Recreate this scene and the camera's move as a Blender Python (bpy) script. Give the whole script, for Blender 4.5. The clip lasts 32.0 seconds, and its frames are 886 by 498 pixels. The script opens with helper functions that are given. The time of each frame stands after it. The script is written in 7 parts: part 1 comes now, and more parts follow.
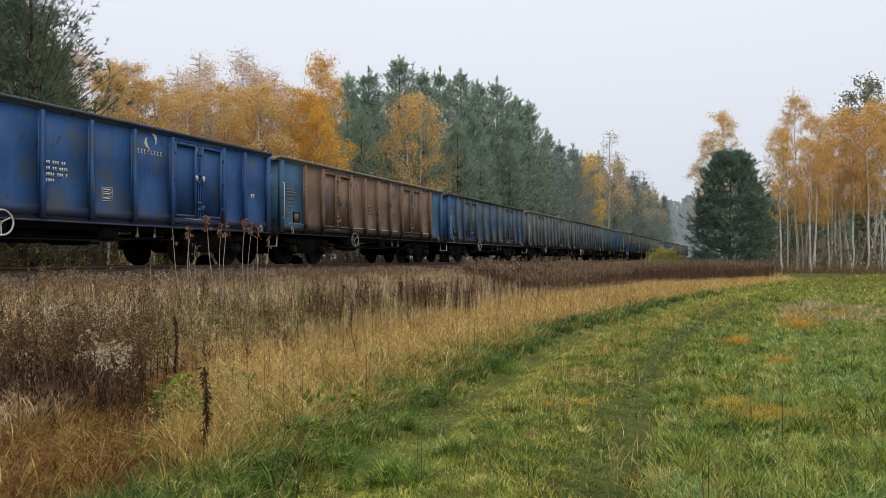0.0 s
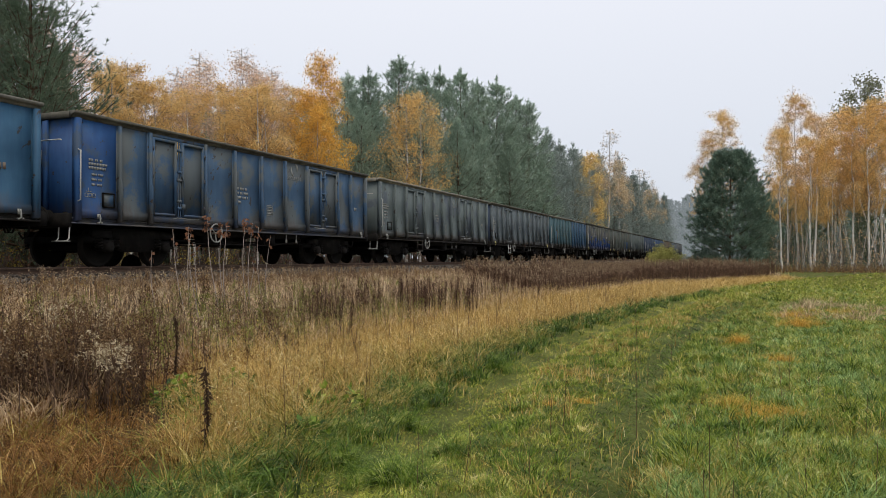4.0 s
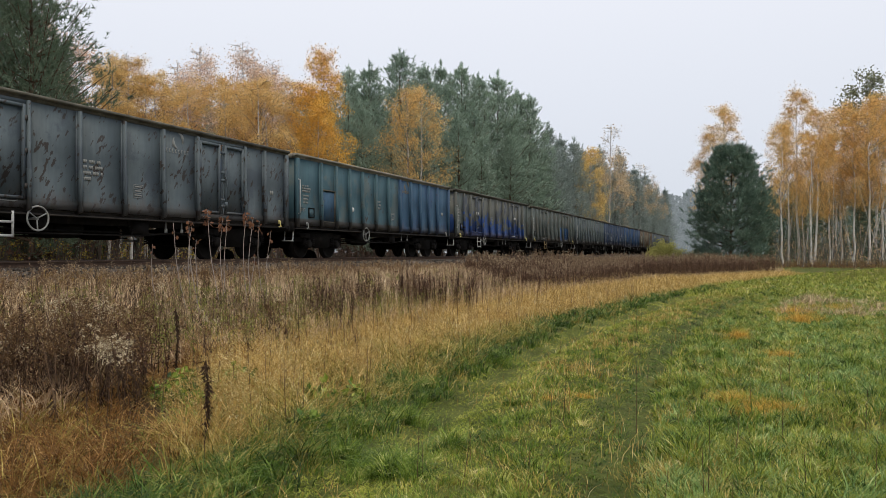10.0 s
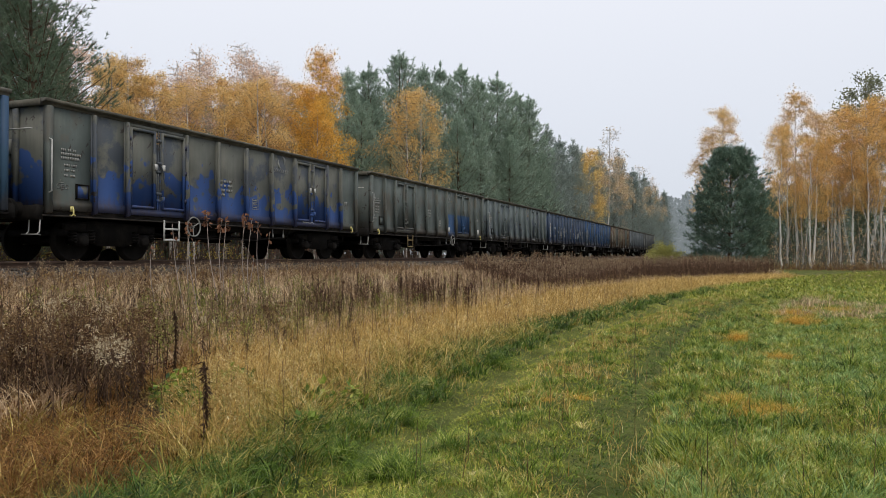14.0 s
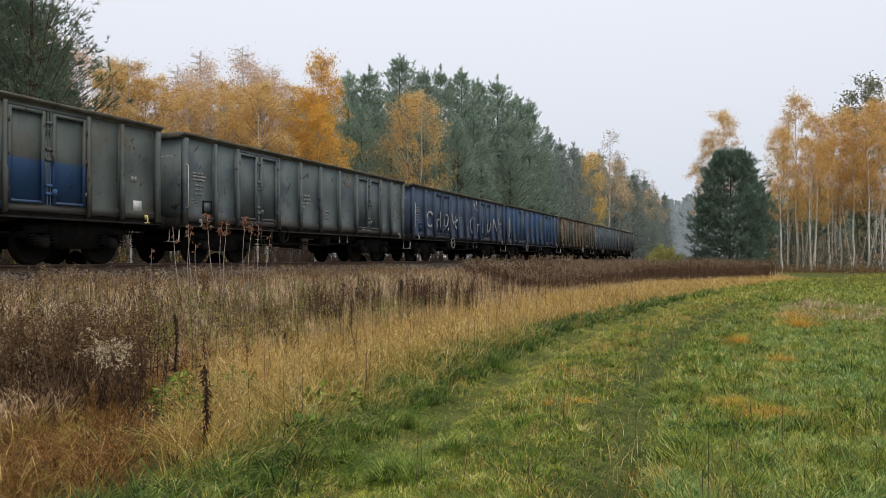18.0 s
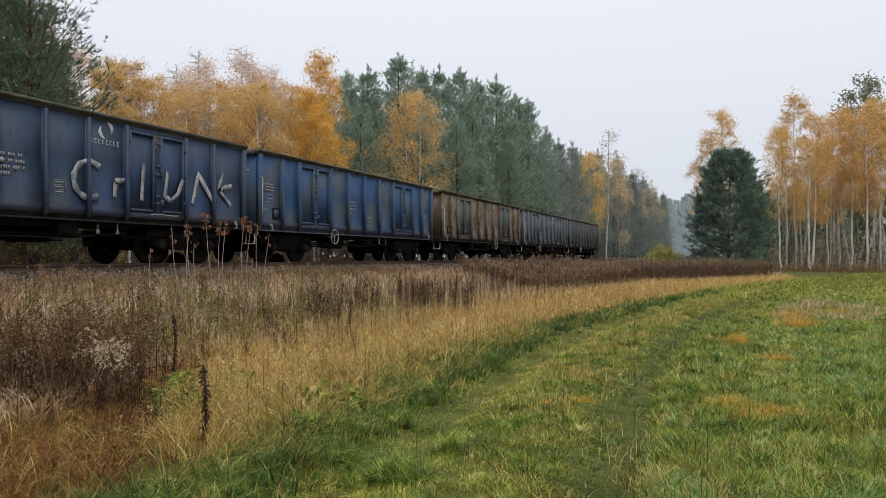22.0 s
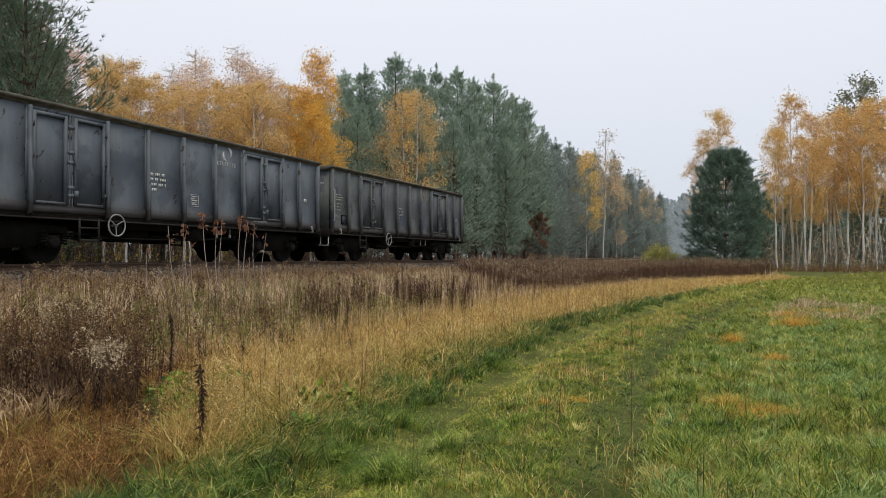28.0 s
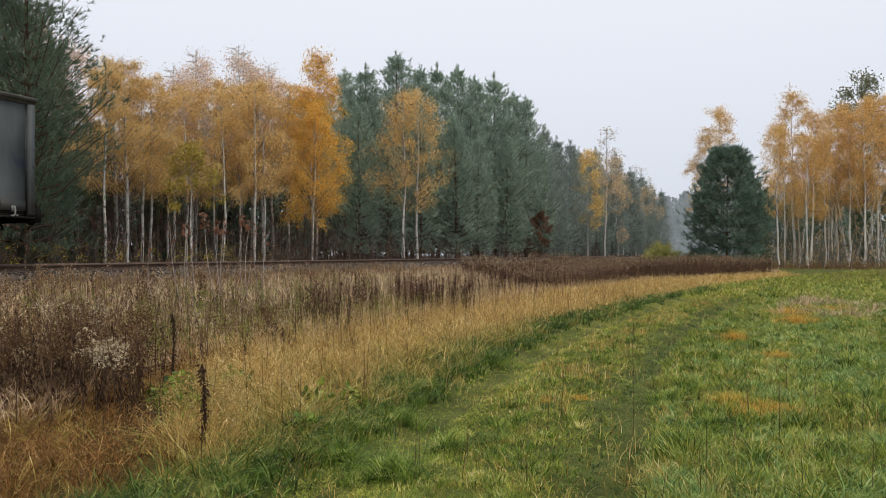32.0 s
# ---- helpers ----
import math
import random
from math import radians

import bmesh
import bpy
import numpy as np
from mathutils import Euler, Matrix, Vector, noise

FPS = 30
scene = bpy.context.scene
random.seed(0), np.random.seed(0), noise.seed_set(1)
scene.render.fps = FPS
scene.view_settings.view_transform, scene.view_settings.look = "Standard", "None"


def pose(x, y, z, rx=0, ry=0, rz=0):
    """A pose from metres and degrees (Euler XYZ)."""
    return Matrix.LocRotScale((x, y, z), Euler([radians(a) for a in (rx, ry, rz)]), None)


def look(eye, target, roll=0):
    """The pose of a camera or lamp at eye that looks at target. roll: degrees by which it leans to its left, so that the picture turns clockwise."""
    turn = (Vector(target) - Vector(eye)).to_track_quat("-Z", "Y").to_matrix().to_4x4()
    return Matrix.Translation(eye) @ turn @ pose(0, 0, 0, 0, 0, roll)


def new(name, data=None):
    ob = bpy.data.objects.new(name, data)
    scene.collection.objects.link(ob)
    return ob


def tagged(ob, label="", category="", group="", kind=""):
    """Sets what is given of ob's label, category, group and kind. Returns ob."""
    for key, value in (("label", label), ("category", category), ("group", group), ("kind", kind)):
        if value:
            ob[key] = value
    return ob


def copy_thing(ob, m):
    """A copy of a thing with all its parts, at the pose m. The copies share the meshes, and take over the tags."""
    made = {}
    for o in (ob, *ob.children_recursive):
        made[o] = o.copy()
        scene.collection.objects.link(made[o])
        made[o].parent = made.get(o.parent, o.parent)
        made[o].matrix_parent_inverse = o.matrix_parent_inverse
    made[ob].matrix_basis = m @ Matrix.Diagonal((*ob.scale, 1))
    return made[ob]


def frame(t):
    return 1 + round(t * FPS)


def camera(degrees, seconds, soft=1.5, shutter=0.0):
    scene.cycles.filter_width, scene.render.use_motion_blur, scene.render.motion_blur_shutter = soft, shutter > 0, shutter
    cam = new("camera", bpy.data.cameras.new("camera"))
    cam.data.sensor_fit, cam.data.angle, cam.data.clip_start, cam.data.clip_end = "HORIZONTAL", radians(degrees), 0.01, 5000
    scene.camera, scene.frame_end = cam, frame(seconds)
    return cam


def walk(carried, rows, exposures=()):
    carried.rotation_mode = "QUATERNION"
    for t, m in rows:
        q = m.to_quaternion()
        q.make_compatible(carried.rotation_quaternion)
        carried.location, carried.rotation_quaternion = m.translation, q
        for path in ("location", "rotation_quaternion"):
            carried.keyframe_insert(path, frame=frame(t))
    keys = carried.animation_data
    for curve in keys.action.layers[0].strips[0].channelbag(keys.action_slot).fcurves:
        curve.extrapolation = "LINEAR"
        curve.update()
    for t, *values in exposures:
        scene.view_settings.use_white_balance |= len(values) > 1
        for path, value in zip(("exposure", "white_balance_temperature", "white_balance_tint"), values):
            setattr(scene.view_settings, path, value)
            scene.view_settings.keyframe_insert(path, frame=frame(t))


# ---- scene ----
cam = camera(61.6, 32.0, soft=0.8)

EYE = Vector((0, 0, 1.52))


def aim(yaw, pitch, roll):
    """Camera pose: degrees to the left of the railway's line, degrees up, lean."""
    a, b = radians(yaw), radians(pitch)
    return look(EYE, EYE + Vector((-math.sin(a), math.cos(a), math.tan(b))), roll)


walk(cam, [(t, aim(yaw, pitch, roll)) for t, yaw, pitch, roll in (
    (0, 21.993, 0.748, 0.01), (0.5, 21.995, 0.755, -0.01), (1, 22.003, 0.774, -0.06), (1.5, 22.012, 0.789, -0.08), (2, 22.031, 0.789, -0.12),
    (2.5, 22.066, 0.776, -0.17), (3, 22.082, 0.767, -0.19), (3.5, 22.039, 0.758, -0.16), (5.5, 22.003, 0.628, -0.06), (6, 21.985, 0.596, -0.06),
    (6.5, 21.963, 0.556, -0.05), (7, 21.945, 0.515, -0.05), (7.5, 21.938, 0.470, -0.04), (8, 21.943, 0.428, -0.01), (8.5, 21.965, 0.395, -0.00),
    (9, 21.991, 0.364, 0.00), (9.5, 22.017, 0.335, 0.00), (10, 22.051, 0.305, 0.01), (10.5, 22.063, 0.289, 0.02), (11, 22.059, 0.296, 0.05),
    (11.5, 22.061, 0.307, 0.06), (12, 22.064, 0.315, 0.07), (12.5, 22.053, 0.334, 0.08), (13, 22.028, 0.353, 0.12), (13.5, 22.000, 0.378, 0.15),
    (14, 21.972, 0.418, 0.17), (14.5, 21.954, 0.449, 0.20), (16.5, 21.930, 0.602, 0.19), (17, 21.957, 0.648, 0.17), (17.5, 21.987, 0.655, 0.14),
    (18, 22.011, 0.639, 0.12), (18.5, 22.039, 0.627, 0.14), (19, 22.054, 0.615, 0.18), (19.5, 22.038, 0.588, 0.18), (20, 22.010, 0.575, 0.15),
    (20.5, 21.989, 0.592, 0.13), (21, 21.971, 0.611, 0.11), (21.5, 21.943, 0.614, 0.10), (22, 21.919, 0.613, 0.08), (22.5, 21.900, 0.617, 0.08),
    (23, 21.867, 0.613, 0.09), (23.5, 21.838, 0.597, 0.09), (24, 21.824, 0.576, 0.07), (24.5, 21.807, 0.560, 0.06), (25, 21.783, 0.550, 0.06),
    (25.5, 21.746, 0.547, 0.10), (27.5, 21.702, 0.566, 0.14), (28, 21.689, 0.576, 0.10), (28.5, 21.680, 0.576, 0.07), (29, 21.670, 0.574, 0.06),
    (29.5, 21.683, 0.558, 0.04), (30, 21.739, 0.535, 0.01), (30.5, 21.784, 0.531, -0.04), (31, 21.783, 0.527, -0.09), (31.5, 21.782, 0.512, -0.12),
    (32, 21.802, 0.484, -0.16))],
    exposures=[(0.0, 0.15), (32.0, 0.15)])

# ---- light: a white, misty sky and a veiled sun
world = bpy.data.worlds.new("misty_sky")
scene.world = world
world.use_nodes = True
wn, wl = world.node_tree.nodes, world.node_tree.links
sky = wn.new("ShaderNodeTexSky")
sky.sky_type, sky.sun_disc = "NISHITA", False
sky.sun_elevation, sky.sun_rotation = radians(30), radians(150)
sky.air_density, sky.dust_density = 1.0, 4.0
scale = wn.new("ShaderNodeVectorMath")
scale.operation = "SCALE"
scale.inputs["Scale"].default_value = 0.06
wl.new(sky.outputs[0], scale.inputs[0])
coord = wn.new("ShaderNodeTexCoord")
split = wn.new("ShaderNodeSeparateXYZ")
wl.new(coord.outputs["Generated"], split.inputs[0])
ramp = wn.new("ShaderNodeValToRGB")
ramp.color_ramp.elements[0].position, ramp.color_ramp.elements[0].color = 0.0, (0.655, 0.70, 0.785, 1)
ramp.color_ramp.elements[1].position, ramp.color_ramp.elements[1].color = 0.36, (0.86, 0.88, 0.95, 1)
wl.new(split.outputs["Z"], ramp.inputs[0])
blend = wn.new("ShaderNodeMix")
blend.data_type = "RGBA"
blend.inputs["Factor"].default_value = 0.88
wl.new(scale.outputs[0], blend.inputs["A"])
wl.new(ramp.outputs[0], blend.inputs["B"])
wl.new(blend.outputs["Result"], wn["Background"].inputs["Color"])
wn["Background"].inputs["Strength"].default_value = 1.0

sun_data = bpy.data.lights.new("sun", "SUN")
sun_data.energy, sun_data.angle, sun_data.color = 1.5, radians(24), (1.0, 0.90, 0.74)
sun = new("sun", sun_data)
sun.matrix_world = look((30, -24, 60), (0, 0, 0))


# ---- materials
def material(name, rough=0.8, metal=0.0, spec=0.3):
    m = bpy.data.materials.new(name)
    m.use_nodes = True
    b = m.node_tree.nodes["Principled BSDF"]
    b.inputs["Roughness"].default_value, b.inputs["Metallic"].default_value = rough, metal
    b.inputs["Specular IOR Level"].default_value = spec
    return m, m.node_tree.nodes, m.node_tree.links, b


def c4(c):
    return (c[0], c[1], c[2], 1)


def ramp_of(n, stops, interp="LINEAR"):
    r = n.new("ShaderNodeValToRGB")
    r.color_ramp.interpolation = interp
    e = r.color_ramp.elements
    while len(e) < len(stops):
        e.new(0.5)
    for el, (p, c) in zip(e, stops):
        el.position, el.color = p, c4(c)
    return r


def noise_of(n, l, vec, size, detail=4.0, rough=0.55, stretch=(1, 1, 1)):
    mp = n.new("ShaderNodeMapping")
    mp.inputs["Scale"].default_value = stretch
    l.new(vec, mp.inputs["Vector"])
    t = n.new("ShaderNodeTexNoise")
    t.inputs["Scale"].default_value, t.inputs["Detail"].default_value = 1.0 / size, detail
    t.inputs["Roughness"].default_value = rough
    l.new(mp.outputs[0], t.inputs["Vector"])
    return t.outputs["Fac"]


def sums(n, l, a, ka, b, kb, off=0.0):
    """ka * a + kb * b + off"""
    x = n.new("ShaderNodeMath")
    x.operation = "MULTIPLY_ADD"
    l.new(a, x.inputs[0])
    x.inputs[1].default_value, x.inputs[2].default_value = ka, off
    y = n.new("ShaderNodeMath")
    y.operation = "MULTIPLY_ADD"
    l.new(b, y.inputs[0])
    y.inputs[1].default_value = kb
    l.new(x.outputs[0], y.inputs[2])
    return y.outputs[0]


def bump_of(n, l, b, height, strength, dist):
    k = n.new("ShaderNodeBump")
    k.inputs["Strength"].default_value, k.inputs["Distance"].default_value = strength, dist
    l.new(height, k.inputs["Height"])
    l.new(k.outputs[0], b.inputs["Normal"])


def mix_of(n, l, fac, a, b):
    m = n.new("ShaderNodeMix")
    m.data_type = "RGBA"
    if isinstance(fac, bpy.types.NodeSocket):
        l.new(fac, m.inputs["Factor"])
    else:
        m.inputs["Factor"].default_value = fac
    for v, k in ((a, "A"), (b, "B")):
        if isinstance(v, bpy.types.NodeSocket):
            l.new(v, m.inputs[k])
        else:
            m.inputs[k].default_value = c4(v)
    return m.outputs["Result"]


def foliage(name, stops, patch=2.0, island=0.6, through_light=0.35, rough=0.6, spec=0.25, by_object=0.0, tuft=0.0, punch=1.5):
    """Leaves, needles and blades: colour by island and by patches in the place, some light comes through."""
    m, n, l, b = material(name, rough, 0, spec)
    g = n.new("ShaderNodeNewGeometry")
    big = noise_of(n, l, g.outputs["Position"], patch, 3)
    spread = n.new("ShaderNodeMapRange")
    spread.inputs["From Min"].default_value, spread.inputs["From Max"].default_value = 0.3, 0.7
    l.new(big, spread.inputs["Value"])
    fac = sums(n, l, g.outputs["Random Per Island"], island, spread.outputs[0], 1 - island - by_object)
    if tuft:
        small = n.new("ShaderNodeMapRange")
        small.inputs["From Min"].default_value, small.inputs["From Max"].default_value = 0.35, 0.65
        l.new(noise_of(n, l, g.outputs["Position"], tuft, 2), small.inputs["Value"])
        fac = sums(n, l, fac, 0.62 * punch, small.outputs[0], 0.38 * punch, 0.5 - 0.5 * punch)
    if by_object:
        oi = n.new("ShaderNodeObjectInfo")
        fac = sums(n, l, fac, 1.0, oi.outputs["Random"], by_object)
    r = ramp_of(n, stops)
    l.new(fac, r.inputs[0])
    l.new(r.outputs[0], b.inputs["Base Color"])
    if through_light:
        tr = n.new("ShaderNodeBsdfTranslucent")
        l.new(r.outputs[0], tr.inputs["Color"])
        mx = n.new("ShaderNodeMixShader")
        mx.inputs[0].default_value = through_light
        l.new(b.outputs[0], mx.inputs[1])
        l.new(tr.outputs[0], mx.inputs[2])
        l.new(mx.outputs[0], n["Material Output"].inputs["Surface"])
    return m


def grainy(name, stops, size=0.1, fine=0.01, rough=0.8, metal=0.0, spec=0.3, bump=0.3, dist=0.005, stretch=(1, 1, 1), vary=0.15):
    """Solid surfaces: colours by two scales of noise in the object's own space, varied from object to object."""
    m, n, l, b = material(name, rough, metal, spec)
    tc = n.new("ShaderNodeTexCoord")
    oi = n.new("ShaderNodeObjectInfo")
    add = n.new("ShaderNodeVectorMath")
    add.operation = "MULTIPLY_ADD"
    l.new(oi.outputs["Random"], add.inputs[0])
    add.inputs[1].default_value = (37, 53, 71)
    l.new(tc.outputs["Object"], add.inputs[2])
    a = noise_of(n, l, add.outputs[0], size, 5, 0.6, stretch)
    f = noise_of(n, l, add.outputs[0], fine, 4, 0.6, stretch)
    fac = sums(n, l, a, 1.3, f, 0.5, -0.4)
    fac = sums(n, l, fac, 1.0, oi.outputs["Random"], vary, -vary / 2)
    r = ramp_of(n, stops)
    l.new(fac, r.inputs[0])
    l.new(r.outputs[0], b.inputs["Base Color"])
    if bump:
        bump_of(n, l, b, f, bump, dist)
    return m


def wagon_paint(name, base, base2, patch=None, patch_amount=0.0, chips=0.3, chip_col=(0.035, 0.03, 0.028), spray=None, spray_level=1.9, spray_amount=0.5, rust=0.35, band=None, foot=0.0):
    """Old sprayed steel: two tones in streaks and clouds, patches of an older or newer coat, chips and rust along the foot."""
    m, n, l, b = material(name, 0.6, 0.0, 0.25)
    tc = n.new("ShaderNodeTexCoord")
    oi = n.new("ShaderNodeObjectInfo")
    add = n.new("ShaderNodeVectorMath")
    add.operation = "MULTIPLY_ADD"
    l.new(oi.outputs["Random"], add.inputs[0])
    add.inputs[1].default_value = (31, 47, 5.3)
    l.new(tc.outputs["Object"], add.inputs[2])
    v = add.outputs[0]
    z = n.new("ShaderNodeSeparateXYZ")
    l.new(tc.outputs["Object"], z.inputs[0])
    cloud = noise_of(n, l, v, 0.7, 4, 0.55)
    streak = noise_of(n, l, v, 0.09, 4, 0.6, (1, 1, 0.12))
    fine = noise_of(n, l, v, 0.03, 5, 0.65)
    base, base2 = tuple(1.14 * c for c in base), tuple(1.1 * c for c in base2)
    dim = tuple(0.82 * c for c in base)
    r = ramp_of(n, [(0.25, dim), (0.45, base), (0.7, base2)])
    l.new(sums(n, l, cloud, 0.75, streak, 0.4, -0.07), r.inputs[0])
    col = r.outputs[0]
    if patch:
        pr = ramp_of(n, [(0.62 - 0.25 * patch_amount, (0, 0, 0)), (0.68 - 0.25 * patch_amount, (1, 1, 1))])
        l.new(sums(n, l, noise_of(n, l, v, 1.1, 5, 0.6), 1.0, fine, 0.12, -0.06), pr.inputs[0])
        col = mix_of(n, l, pr.outputs[0], col, patch)
    if spray:
        sr = ramp_of(n, [(0.5, (0, 0, 0)), (0.54, (1, 1, 1))])
        h = n.new("ShaderNodeMapRange")
        h.inputs["From Min"].default_value, h.inputs["From Max"].default_value = 1.2, spray_level + 0.5
        h.inputs["To Min"].default_value, h.inputs["To Max"].default_value = 0.3 * spray_amount, -0.3
        l.new(z.outputs["Z"], h.inputs["Value"])
        l.new(sums(n, l, noise_of(n, l, v, 0.42, 2, 0.5), 1.0, h.outputs[0], 1.0), sr.inputs[0])
        col = mix_of(n, l, sr.outputs[0], col, spray)
    if band:
        br = ramp_of(n, [(0.49, (1, 1, 1)), (0.51, (0, 0, 0))])
        half = n.new("ShaderNodeMath")
        half.operation = "MULTIPLY"
        l.new(z.outputs["Z"], half.inputs[0])
        half.inputs[1].default_value = 0.5 / 2.12
        l.new(sums(n, l, half.outputs[0], 1.0, fine, 0.02, -0.01), br.inputs[0])
        col = mix_of(n, l, br.outputs[0], col, band)
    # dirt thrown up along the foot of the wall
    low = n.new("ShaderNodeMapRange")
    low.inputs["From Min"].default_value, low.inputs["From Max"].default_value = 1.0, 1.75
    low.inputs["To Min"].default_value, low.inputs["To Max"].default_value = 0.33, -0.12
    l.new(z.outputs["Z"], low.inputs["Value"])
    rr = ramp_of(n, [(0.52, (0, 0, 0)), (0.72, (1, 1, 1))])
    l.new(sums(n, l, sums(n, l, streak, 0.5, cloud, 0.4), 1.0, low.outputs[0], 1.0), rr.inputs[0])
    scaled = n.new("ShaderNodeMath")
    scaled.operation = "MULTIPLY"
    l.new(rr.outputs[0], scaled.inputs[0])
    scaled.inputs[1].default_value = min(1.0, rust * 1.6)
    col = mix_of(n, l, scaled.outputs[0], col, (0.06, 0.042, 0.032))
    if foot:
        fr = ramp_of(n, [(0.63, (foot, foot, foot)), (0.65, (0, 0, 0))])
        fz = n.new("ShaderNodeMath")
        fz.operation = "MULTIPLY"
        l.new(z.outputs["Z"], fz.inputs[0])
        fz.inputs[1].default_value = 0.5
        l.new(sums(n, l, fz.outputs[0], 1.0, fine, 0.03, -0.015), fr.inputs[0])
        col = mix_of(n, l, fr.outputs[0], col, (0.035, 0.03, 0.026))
    ch = ramp_of(n, [(0.69 - 0.09 * chips, (0, 0, 0)), (0.705 - 0.09 * chips, (1, 1, 1))])
    lean = n.new("ShaderNodeMapping")
    lean.inputs["Rotation"].default_value = (0.55, 0, 0)
    l.new(v, lean.inputs["Vector"])
    l.new(sums(n, l, noise_of(n, l, lean.outputs[0], 0.17, 4, 0.6, (1, 1.4, 0.6)), 1.0, noise_of(n, l, v, 0.8, 2), 0.3, -0.15), ch.inputs[0])
    col = mix_of(n, l, ch.outputs[0], col, chip_col)
    l.new(col, b.inputs["Base Color"])
    bump_of(n, l, b, sums(n, l, cloud, 1.0, fine, 0.15), 0.09, 0.03)
    return m


M = {}
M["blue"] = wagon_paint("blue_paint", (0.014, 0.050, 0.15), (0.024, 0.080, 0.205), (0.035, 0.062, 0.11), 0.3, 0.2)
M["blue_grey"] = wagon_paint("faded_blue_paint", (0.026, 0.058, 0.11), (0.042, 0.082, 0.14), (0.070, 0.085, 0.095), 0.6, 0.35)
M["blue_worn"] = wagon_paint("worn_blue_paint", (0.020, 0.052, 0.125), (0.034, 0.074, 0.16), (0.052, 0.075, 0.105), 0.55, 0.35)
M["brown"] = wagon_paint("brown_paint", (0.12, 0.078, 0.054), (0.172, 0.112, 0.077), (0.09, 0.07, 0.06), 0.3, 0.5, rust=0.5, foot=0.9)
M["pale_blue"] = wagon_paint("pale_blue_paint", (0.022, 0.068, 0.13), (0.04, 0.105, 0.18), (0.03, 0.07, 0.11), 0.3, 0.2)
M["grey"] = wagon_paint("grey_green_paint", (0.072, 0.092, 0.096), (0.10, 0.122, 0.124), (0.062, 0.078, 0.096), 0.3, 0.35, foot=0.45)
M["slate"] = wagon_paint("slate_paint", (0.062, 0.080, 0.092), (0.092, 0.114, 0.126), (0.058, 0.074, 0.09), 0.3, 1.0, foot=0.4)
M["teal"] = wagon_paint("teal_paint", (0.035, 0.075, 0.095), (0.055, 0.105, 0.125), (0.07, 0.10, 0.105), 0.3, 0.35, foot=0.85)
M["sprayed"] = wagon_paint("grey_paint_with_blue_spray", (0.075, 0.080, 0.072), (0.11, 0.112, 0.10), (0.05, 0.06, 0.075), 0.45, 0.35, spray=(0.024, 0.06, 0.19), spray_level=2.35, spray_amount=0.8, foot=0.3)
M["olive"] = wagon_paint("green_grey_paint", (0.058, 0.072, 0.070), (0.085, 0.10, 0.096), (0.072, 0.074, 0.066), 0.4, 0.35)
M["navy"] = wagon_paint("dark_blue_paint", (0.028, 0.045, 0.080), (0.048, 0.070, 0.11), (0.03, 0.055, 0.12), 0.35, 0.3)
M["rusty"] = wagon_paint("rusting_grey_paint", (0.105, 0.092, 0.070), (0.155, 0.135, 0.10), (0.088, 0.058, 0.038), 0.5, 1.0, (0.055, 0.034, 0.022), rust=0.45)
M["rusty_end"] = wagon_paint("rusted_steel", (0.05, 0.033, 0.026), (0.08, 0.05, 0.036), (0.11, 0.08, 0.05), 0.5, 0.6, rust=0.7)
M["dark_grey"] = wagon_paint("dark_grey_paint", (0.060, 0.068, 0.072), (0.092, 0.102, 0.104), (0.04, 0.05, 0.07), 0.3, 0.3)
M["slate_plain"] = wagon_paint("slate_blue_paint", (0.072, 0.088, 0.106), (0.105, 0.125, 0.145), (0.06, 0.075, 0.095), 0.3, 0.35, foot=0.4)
M["rim"] = grainy("worn_rim_paint", [(0.2, (0.045, 0.043, 0.036)), (0.6, (0.10, 0.095, 0.078)), (0.9, (0.17, 0.155, 0.125))], 0.4, 0.04, 0.75)
M["rim_pale"] = grainy("bleached_rim_paint", [(0.2, (0.12, 0.115, 0.095)), (0.6, (0.22, 0.21, 0.175)), (0.9, (0.34, 0.32, 0.27))], 0.4, 0.04, 0.75)
M["black_steel"] = grainy("sooty_steel", [(0.2, (0.004, 0.0036, 0.0033)), (0.6, (0.008, 0.0072, 0.0066)), (0.9, (0.022, 0.018, 0.015))], 0.2, 0.02, 0.85, spec=0.15)
M["wheel_steel"] = grainy("wheel_steel", [(0.2, (0.005, 0.0045, 0.004)), (0.8, (0.012, 0.010, 0.008))], 0.15, 0.02, 0.85, 0.0, 0.12)
M["white"] = grainy("white_marking", [(0.2, (0.34, 0.35, 0.35)), (0.8, (0.55, 0.56, 0.56))], 0.15, 0.02, 0.7, bump=0)
M["spray_white"] = grainy("thin_sprayed_white", [(0.3, (0.10, 0.12, 0.15)), (0.5, (0.24, 0.255, 0.27)), (0.75, (0.42, 0.43, 0.43))], 0.25, 0.03, 0.7, bump=0)
M["faint"] = grainy("faded_marking", [(0.2, (0.16, 0.17, 0.17)), (0.8, (0.26, 0.265, 0.25))], 0.15, 0.02, 0.7, bump=0)
M["ghost_mark"] = grainy("almost_worn_marking", [(0.2, (0.13, 0.10, 0.08)), (0.8, (0.21, 0.17, 0.14))], 0.15, 0.02, 0.7, bump=0)
M["tan_mark"] = grainy("faded_orange_marking", [(0.2, (0.16, 0.12, 0.06)), (0.8, (0.26, 0.19, 0.09))], 0.15, 0.02, 0.7, bump=0)
M["rail_white"] = grainy("pale_handrail_paint", [(0.2, (0.30, 0.31, 0.31)), (0.8, (0.48, 0.49, 0.48))], 0.1, 0.02, 0.6, bump=0)
